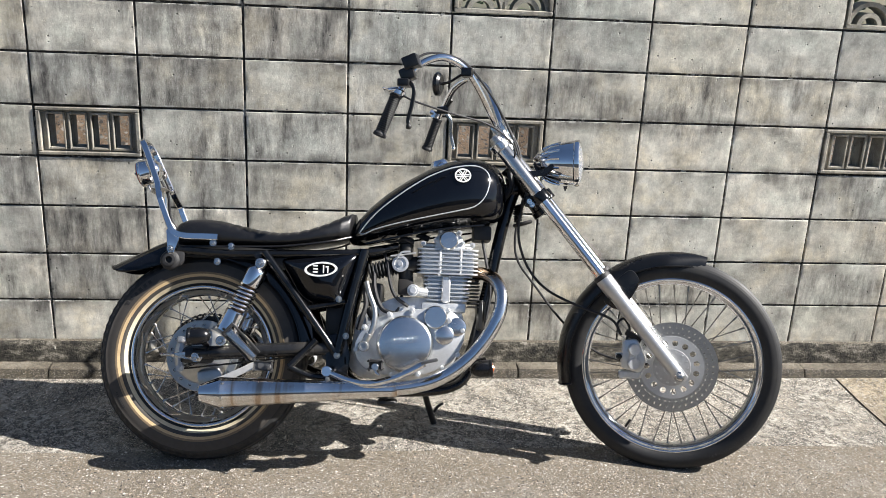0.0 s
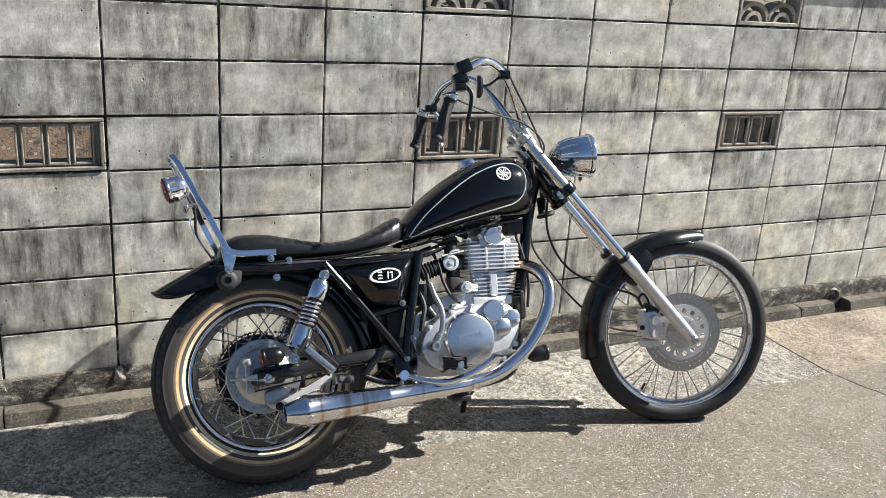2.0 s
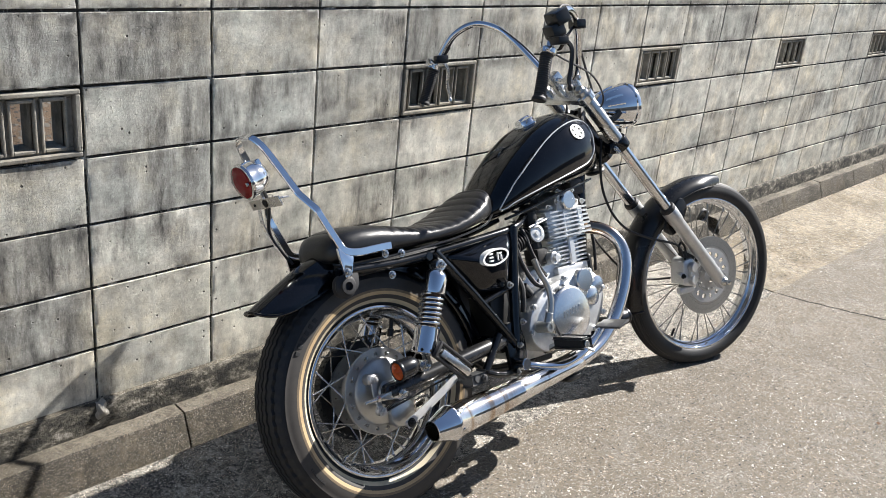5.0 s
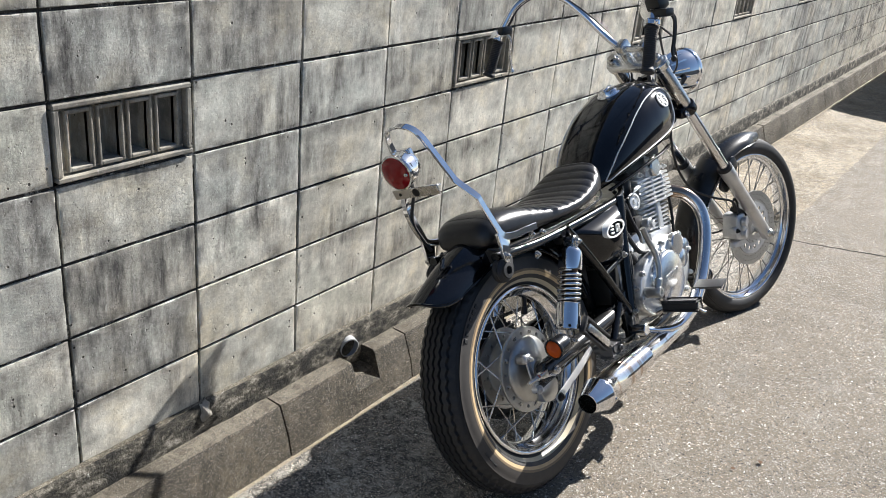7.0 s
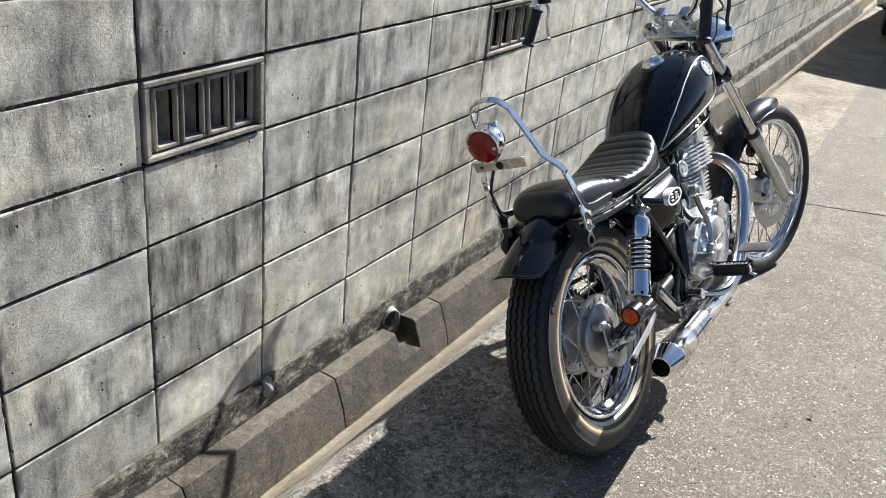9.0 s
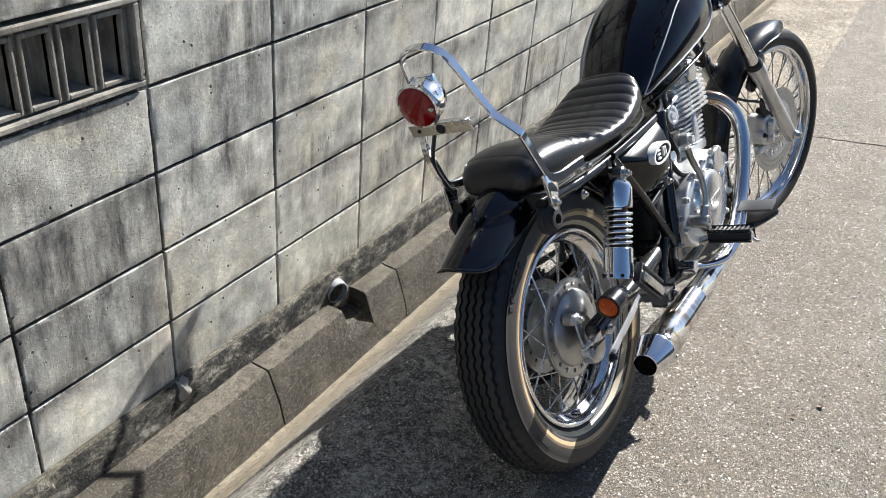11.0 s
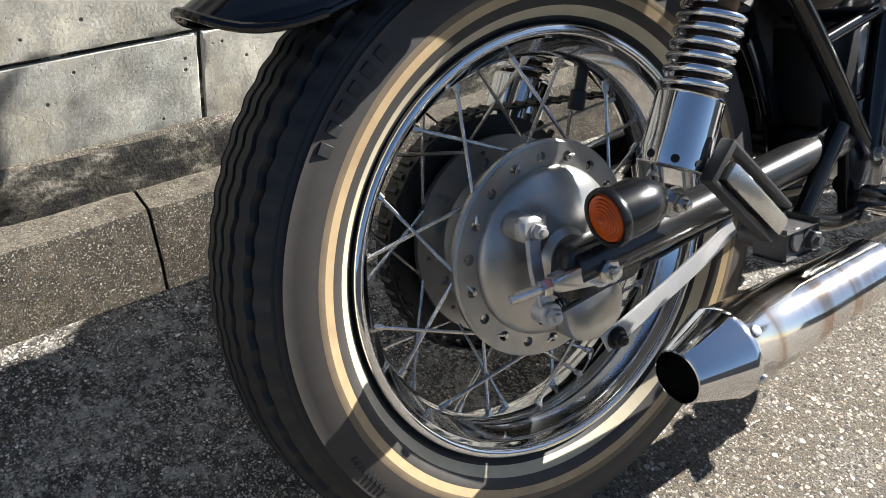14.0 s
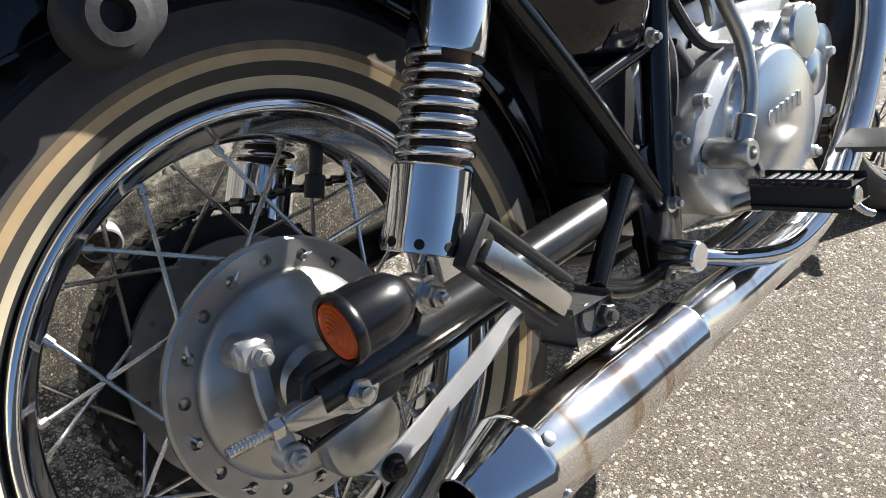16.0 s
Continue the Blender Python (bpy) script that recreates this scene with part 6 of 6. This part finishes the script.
block(bm, (0.84, -0.045, 0.72), (0.9, 0.045, 0.77), 0.01, 2)
bpart("ignition_coil", bm, GRIME, "black ignition coil below the tank")
bm = B()
rod(bm, (0.52, -0.085, 0.49), (0.54, -0.09, 0.46), 0.016, 14)
bpart("brake_switch", bm, GRIME, "black brake light switch")
bm = B()
block(bm, (0.86, -0.05, 0.43), (0.885, 0.05, 0.53), 0.008)
bpart("regulator", bm, GRIME, "grimy black regulator")
bm = B()
rod(bm, (0.7, -0.02, 0.72), (0.66, -0.02, 0.735), 0.01, 12)
tube(bm, [(0.72, 0.06, 0.66), (0.76, 0.11, 0.7), (0.85, 0.08, 0.74)], 0.0045, 8)
bpart("spark_plug_lead", bm, GRIP_RUBBER)

# -- exhaust --
PIPE = [(0.848, -0.03, 0.612), (0.878, -0.06, 0.612), (0.912, -0.1, 0.59), (0.93, -0.13, 0.545), (0.924, -0.145, 0.49), (0.895, -0.15, 0.425), (0.85, -0.152, 0.362), (0.795, -0.156, 0.312), (0.73, -0.162, 0.275), (0.66, -0.168, 0.255), (0.59, -0.172, 0.246)]
bm = B()
tube(bm, PIPE, 0.0212, 24, 8)
lathe(bm, PIPE[0], (1, -0.8, 0), [(0.02, -0.006), (0.03, -0.006), (0.03, 0.006), (0.02, 0.006)], 24)
exhaust = bpart("exhaust_pipe", bm, HEADER_CHROME, "heat-stained chrome exhaust downpipe")
tip, tail = Vector((0.035, -0.181, 0.216)), Vector((0.61, -0.172, 0.245))
bm = B()
w = (tip - tail).normalized()
d = (tip - tail).length
lathe(bm, tail, w, [(0.019, -0.01), (0.0235, 0), (0.0238, 0.05), (0.0245, 0.055), (0.028, 0.16), (0.0335, 0.26), (0.0345, 0.262), (0.0345, 0.266), (0.034, 0.27), (0.0405, 0.4), (0.0455, d - 0.068), (0.047, d - 0.066), (0.047, d - 0.062)], 44)
part("silencer", bm, HEAT_STEEL, exhaust, "tapered stainless megaphone silencer")
bm = B()
lathe(bm, tail, w, [(0.0455, d - 0.066), (0.0472, d - 0.062), (0.047, d - 0.058), (0.0285, d - 0.004), (0.0278, d), (0.026, d + 0.0005), (0.0255, d - 0.004), (0.028, d - 0.05), (0.02, d - 0.12)], 44)
part("silencer_tip", bm, CHROME, exhaust, "chrome cone end of the silencer")
# a dark disc inside the tip stands in for the shade of the bore
bm = B()
lathe(bm, tail, w, [(0, d - 0.1), (0.027, d - 0.1)], 24)
part("bore", bm, DARK_HOLE, exhaust)
bm = B()
lathe(bm, (0, 0, 0), (0, 0, 1), [(0.006, 0), (0.0055, 0.003), (0, 0.0045)], 12)
ways = [Vector((0, math.cos(a), math.sin(a))) for a in (0.3, 2.4, 3.5, 4.4)]
repeat("silencer_screw", finish("silencer_screw", bm, STEEL), [(tail + w * (d - 0.07) + q * 0.0455, q) for q in ways], exhaust)
bm = B()
block(bm, (0.56, -0.17, 0.195), (0.62, -0.1, 0.215), 0.006)
bpart("exhaust_bracket", bm, GRIME, "black exhaust bracket")

# -- controls --
bm = B()
tube(bm, [(0.512, -0.155, 0.568), (0.523, -0.158, 0.53), (0.541, -0.164, 0.485), (0.541, -0.168, 0.44), (0.528, -0.168, 0.4)], 0.0085, 14, scales=None)
rod(bm, (0.528, -0.168, 0.41), (0.514, -0.165, 0.378), 0.0115, 14)
lathe(bm, (0.512, -0.13, 0.372), (0, -1, 0), [(0.017, 0), (0.017, 0.03), (0.016, 0.046), (0.014, 0.05), (0.008, 0.05), (0.007, 0.046), (0, 0.046)], 24)
bpart("kick_starter", bm, AGED_ALLOY, "alloy kick starter arm")
bm = B()
tube(bm, [(0.405, -0.155, 0.292), (0.43, -0.168, 0.283), (0.47, -0.18, 0.27), (0.53, -0.2, 0.262), (0.6, -0.208, 0.278), (0.66, -0.205, 0.305), (0.7, -0.2, 0.328)], 0.0095, 14)
rod(bm, (0.405, -0.13, 0.292), (0.405, -0.172, 0.292), 0.0165, 18)
pedal = bpart("brake_pedal", bm, CHROME, "bent chrome rear brake pedal")
bm = B()
block(bm, (0.688, -0.278, 0.332), (0.738, -0.185, 0.34), 0.003, 2, Matrix.Rotation(radians(-14), 3, "Y"))
part("pedal_pad", bm, DARK_ALLOY, pedal, "dull grey steel pedal pad")


def footpeg(y):
    s = 1 if y > 0 else -1
    bm = B()
    block(bm, (0.537, s * 0.165, 0.308), (0.573, s * 0.262, 0.33), 0.007, 2)
    peg = bpart("footpeg", bm, GRIP_RUBBER, "black ribbed rubber footpeg")
    bm = B()
    block(bm, (-0.023, -0.003, -0.003), (0.023, 0.003, 0.0035), 0.001)
    repeat("peg_rib", finish("peg_rib", bm, GRIP_RUBBER), [((0.555, s * (0.175 + 0.0115 * k), 0.331), (0, 0, 1)) for k in range(8)], peg)
    bm = B()
    rod(bm, (0.553, s * 0.1, 0.292), (0.555, s * 0.17, 0.313), 0.011, 12)
    part("peg_bracket", bm, STEEL, peg)
    bm = B()
    rod(bm, (0.555, s * 0.26, 0.315), (0.555, s * 0.268, 0.315), 0.011, 12)
    tube(bm, [(0.555, s * 0.262, 0.308), (0.56, s * 0.27, 0.298), (0.57, s * 0.275, 0.292)], 0.004, 8)
    part("peg_end", bm, STEEL, peg)


footpeg(-1)
footpeg(1)
for s in (-1, 1):
    turn = Matrix.Rotation(radians(44), 3, "Y")
    c = Vector((0.152, s * 0.172, 0.362))
    bm = B()
    block(bm, c - Vector((0.06, 0.012, 0.011)), c + Vector((0.052, 0.012, 0.011)), 0.006, 2, turn)
    peg = bpart("passenger_peg", bm, STEEL, "folded steel passenger footpeg")
    bm = B()
    for a, b in ((Vector((-0.068, 0, 0.017)), Vector((0.05, 0, 0.023))), (Vector((-0.068, 0, -0.023)), Vector((0.05, 0, -0.017))), (Vector((-0.072, 0, -0.023)), Vector((-0.064, 0, 0.023)))):
        mid = (a + b) / 2
        h = (b - a) / 2
        q = c + turn @ mid
        block(bm, q - Vector((h.x, 0.008, h.z)), q + Vector((h.x, 0.008, h.z)), 0.0026, 2, turn)
    part("peg_frame", bm, GRIP_RUBBER, peg, "black rubber frame")
    bm = B()
    rod(bm, (0.205, s * 0.12, 0.3), (0.212, s * 0.182, 0.304), 0.013, 14)
    block(bm, (0.188, s * 0.15, 0.288), (0.24, s * 0.18, 0.316), 0.005, 2)
    hexbolt(bm, (0.232, s * 0.18, 0.3), (0, s, 0), 0.01, 0.009)
    part("peg_hinge", bm, DARK_ALLOY, peg)
bm = B()
tube(bm, [(0.7, 0.085, 0.235), (0.712, 0.12, 0.2), (0.73, 0.2, 0.142), (0.744, 0.262, 0.103)], 0.0105, 12)
block(bm, (0.728, 0.245, 0.092), (0.77, 0.284, 0.103), 0.003, 1, Matrix.Rotation(radians(23), 3, "X"))
tube(bm, [(0.74, 0.2, 0.15), (0.755, 0.2, 0.17), (0.77, 0.205, 0.18)], 0.005, 8)
block(bm, (0.66, 0.05, 0.215), (0.74, 0.1, 0.25), 0.006)
bpart("side_stand", bm, GRIME, "black side stand")


def indicator(at, way, label):
    at, w = Vector(at), Vector(way).normalized()
    bm = B()
    lathe(bm, at, w, [(0.0235, 0.004), (0.0235, -0.002), (0.0272, -0.003), (0.0282, 0.0), (0.0278, 0.005), (0.0262, 0.007), (0.0265, 0.02), (0.0258, 0.036), (0.022, 0.05), (0.014, 0.06), (0.006, 0.064), (0, 0.065)], 40)
    body = bpart("indicator", bm, SATIN_BLACK, label)
    bm = B()
    prof = [(0.0238, 0.002)]
    for k in range(7):
        r = 0.0222 - 0.0031 * k
        prof += [(r, -0.001 - 0.0011 * k), (r - 0.0008, -0.0025 - 0.0011 * k)]
    lathe(bm, at, w, prof + [(0, -0.012)], 28)
    part("lens", bm, ORANGE_LENS, body, "orange lens")


indicator((-0.016, -0.15, 0.381), (1, -0.05, 0.1), "black bullet rear indicator")
indicator((-0.016, 0.15, 0.381), (1, 0.05, 0.1), "black bullet rear indicator")
indicator((0.905, -0.125, 0.318), (-1, 0.0, -0.1), "black bullet front indicator")
indicator((0.905, 0.125, 0.318), (-1, 0.0, -0.1), "black bullet front indicator")
for a, b in (((0.87, -0.13, 0.312), (0.85, 0.13, 0.32)), ((0.015, -0.145, 0.372), (0.03, -0.11, 0.355)), ((0.015, 0.145, 0.372), (0.03, 0.11, 0.355))):
    bm = B()
    rod(bm, a, b, 0.008, 10)
    bpart("indicator_stem", bm, GRIME)

# -- sissy bar, tail lamp, bracket --
SISSY = [(0.045, -0.128, 0.69), (0.0, -0.128, 0.69), (-0.055, -0.128, 0.69), (-0.092, -0.127, 0.7), (-0.11, -0.125, 0.73), (-0.138, -0.12, 0.792), (-0.146, -0.116, 0.812), (-0.163, -0.085, 0.85), (-0.172, -0.076, 0.872), (-0.205, -0.06, 0.945), (-0.224, -0.051, 0.982), (-0.237, -0.033, 1.002), (-0.243, 0, 1.009)]
bm = B()
loop = smooth_path(SISSY + mirrored(SISSY[::-1])[1:], 5)
c = 0.002
sec = [(-0.0035, -0.0095 + c), (-0.0035 + c, -0.0095), (0.0035 - c, -0.0095), (0.0035, -0.0095 + c), (0.0035, 0.0095 - c), (0.0035 - c, 0.0095), (-0.0035 + c, 0.0095), (-0.0035, 0.0095 - c)]
rings = []
for k, q in enumerate(loop):
    a, b = loop[max(0, k - 1)], loop[min(len(loop) - 1, k + 1)]
    w = (b - a).normalized()
    face = Vector((0.93, 0, 0.37)) if q.z > 0.72 else Vector((0.0, 0, 1.0)).lerp(Vector((0.93, 0, 0.37)), max(0, (q.z - 0.69) / 0.03))
    face = (face - w * face.dot(w)).normalized()
    thin = w.cross(face)
    rings.append([q + thin * u + face * v for u, v in sec])
skin(bm, rings)
for s in (-1, 1):
    slab(bm, rounded([(-0.115, 0.712), (-0.07, 0.688), (-0.078, 0.66), (-0.088, 0.632), (-0.104, 0.632), (-0.108, 0.66)], 0.01), s * 0.13, s * 0.122, 0.002)
sissy = bpart("sissy_bar", bm, CHROME, "chrome flat-bar sissy bar loop")
repeat("bracket_bolt", nut(0.008, 0.008, STEEL), [((x, s * y, z), (0, s, 0)) for s in (-1, 1) for x, y, z in ((-0.097, 0.13, 0.648), (0.03, 0.118, 0.672), (0.085, 0.112, 0.664), (0.045, 0.112, 0.615))], sissy)
for s in (-1, 1):
    bm = B()
    lathe(bm, (-0.1, s * 0.1, 0.614), (0, s, 0), [(0.03, 0), (0.031, 0.006), (0.028, 0.012), (0.03, 0.016), (0.026, 0.022), (0.02, 0.024), (0.019, 0.03), (0.011, 0.031), (0.009, 0.02), (0, 0.02)], 28)
    slab(bm, rounded([(-0.125, 0.6), (-0.11, 0.645), (-0.055, 0.645), (-0.06, 0.605), (-0.09, 0.585)], 0.012), s * 0.115, s * 0.1, 0.003)
    bpart("indicator_boss", bm, GRIP_RUBBER, "black rubber mounting boss")
bm = B()
LAMP_AT, LAMP_WAY = Vector((-0.252, 0.022, 0.902)), Vector((1, 0.0, 0.28)).normalized()
lathe(bm, LAMP_AT, LAMP_WAY, [(0.041, -0.001), (0.0455, 0.0), (0.0465, 0.006), (0.044, 0.01), (0.0425, 0.03), (0.037, 0.05), (0.026, 0.064), (0.012, 0.071), (0, 0.072)], 40)
block(bm, (-0.215, -0.005, 0.905), (-0.2, 0.05, 0.955), 0.003, 1, Matrix.Rotation(radians(-20), 3, "Y"))
tail_lamp = bpart("tail_lamp", bm, CHROME, "chrome bullet tail lamp")
bm = B()
lathe(bm, LAMP_AT, LAMP_WAY, [(0.042, 0.001), (0.04, -0.004), (0.03, -0.009), (0.016, -0.012), (0, -0.0125)], 36)
part("lens", bm, RED_LENS, tail_lamp, "red ribbed tail lamp lens")
for a in (0.2, 3.3):
    bm = B()
    u = Vector((0, math.cos(a), math.sin(a)))
    lathe(bm, LAMP_AT + u * 0.036 - LAMP_WAY * 0.006, -LAMP_WAY, [(0.0045, -0.002), (0.0045, 0.002), (0, 0.003)], 10)
    part("lens_screw", bm, STEEL, tail_lamp)
bm = B()
block(bm, (-0.2, -0.052, 0.832), (-0.196, 0.098, 0.858), 0.001, 1, Matrix.Rotation(radians(-20), 3, "Y"))
block(bm, (-0.2, -0.03, 0.85), (-0.16, 0.075, 0.855), 0.001)
bracket = bpart("plate_bracket", bm, STEEL, "bright steel licence plate bracket, empty")
for y, r in ((0.022, 0.01), (0.075, 0.004)):
    # a dark disc on the plate, in place of a cut hole
    bm = B()
    lathe(bm, (-0.199, y, 0.845), (-1, 0, -0.3), [(0, 0.0028), (r, 0.0028), (r * 1.15, 0.0)], 20)
    part("bracket_hole", bm, DARK_HOLE, bracket)
bm = B()
bar(bm, [(-0.185, 0.085, 0.838), (-0.178, 0.092, 0.79), (-0.15, 0.1, 0.735), (-0.115, 0.108, 0.7), (-0.08, 0.115, 0.69)], 0.004, 0.014)
part("strap", bm, CHROME, bracket, "curved chrome strap")
bm = B()
tube(bm, [(-0.19, 0.04, 0.885), (-0.17, 0.06, 0.84), (-0.165, 0.09, 0.77), (-0.13, 0.1, 0.71), (-0.11, 0.1, 0.68)], 0.0045, 8)
part("lamp_wire", bm, GRIP_RUBBER, bracket, "black tail lamp wire")

# ---- the parked car further along ----
car = tagged(new("parked_car"), "dark maroon van parked tail-on beside the wall", "car")
car.location = (7.15, -0.72, 0)
bm = B()
slab(bm, rounded([(0.05, 0.32), (0.02, 0.7), (0.06, 1.1), (0.22, 1.78), (0.4, 1.86), (2.6, 1.86), (3.2, 1.15), (4.1, 0.98), (4.2, 0.4), (4.0, 0.3)], 0.08), 0.0, -1.62, 0.05)
part("body", bm, CAR_PAINT, car, "dark maroon bodywork")
bm = B()
block(bm, (-0.08, -1.66, 0.36), (0.14, 0.04, 0.56), 0.04, 3)
part("bumper", bm, STEEL, car, "silver rear bumper")
bm = B()
block(bm, (0.06, -1.46, 1.15), (0.2, -0.16, 1.68), 0.02, 2, Matrix.Rotation(radians(14), 3, "Y"))
part("rear_window", bm, CAR_GLASS, car, "dark rear window")
for y in (-0.16, -1.6):
    bm = B()
    block(bm, (0.0, y, 0.66), (0.1, y + 0.14, 0.98), 0.02, 2)
    part("tail_light", bm, RED_LENS, car, "red tail light")
for x, y in ((0.75, -0.01), (0.75, -1.43), (3.3, -0.01), (3.3, -1.43)):
    bm = B()
    lathe(bm, (x, y, 0.31), (0, -1, 0), [(0.18, 0), (0.27, 0.005), (0.31, 0.03), (0.31, 0.15), (0.27, 0.18), (0.18, 0.18)], 36)
    wheel = part("wheel", bm, RUBBER, car, "black tyre")
    bm = B()
    lathe(bm, (x, y - 0.01, 0.31), (0, -1, 0), [(0, 0), (0.18, 0.0), (0.185, 0.08), (0.185, 0.15), (0, 0.15)], 30)
    part("rim", bm, ALLOY_DULL, wheel)


def dead_leaf(x, y, turn, size):
    bm = B()
    n = 8
    rows = []
    for k in range(n + 1):
        f = k / n
        w = 0.45 * math.sin(math.pi * f) ** 0.7 * (1 + 0.2 * math.sin(k * 2.3)) + 0.01
        rows.append([Vector(((f - 0.5) * size, w * size * u, 0.003 + 0.12 * size * (u * u) + 0.06 * size * math.sin(f * 5))) for u in (-1, -0.5, 0, 0.5, 1)])
    vs = [[bm.verts.new(q) for q in r] for r in rows]
    for a, b in zip(vs, vs[1:]):
        for k in range(4):
            bm.faces.new((a[k], a[k + 1], b[k + 1], b[k]))
    got = bmesh.ops.extrude_face_region(bm, geom=list(bm.faces))["geom"]
    for v in got:
        if isinstance(v, bmesh.types.BMVert):
            v.co.z += 0.0006
    rod(bm, (-0.5 * size, 0, 0.004), (-0.85 * size, 0.05 * size, 0.004), 0.0007, 6)
    ob = thing("dead_leaf", bm, LEAF, "small curled brown leaf lying on the asphalt", "leaf", group="dead leaves")
    ob.matrix_world = pose(x, y, height(x, y) + 0.001, 0, 0, turn)


dead_leaf(0.02, -1.433, 20, 0.016)
dead_leaf(-0.06, -1.38, 120, 0.012)
dead_leaf(1.1, -1.7, 200, 0.014)
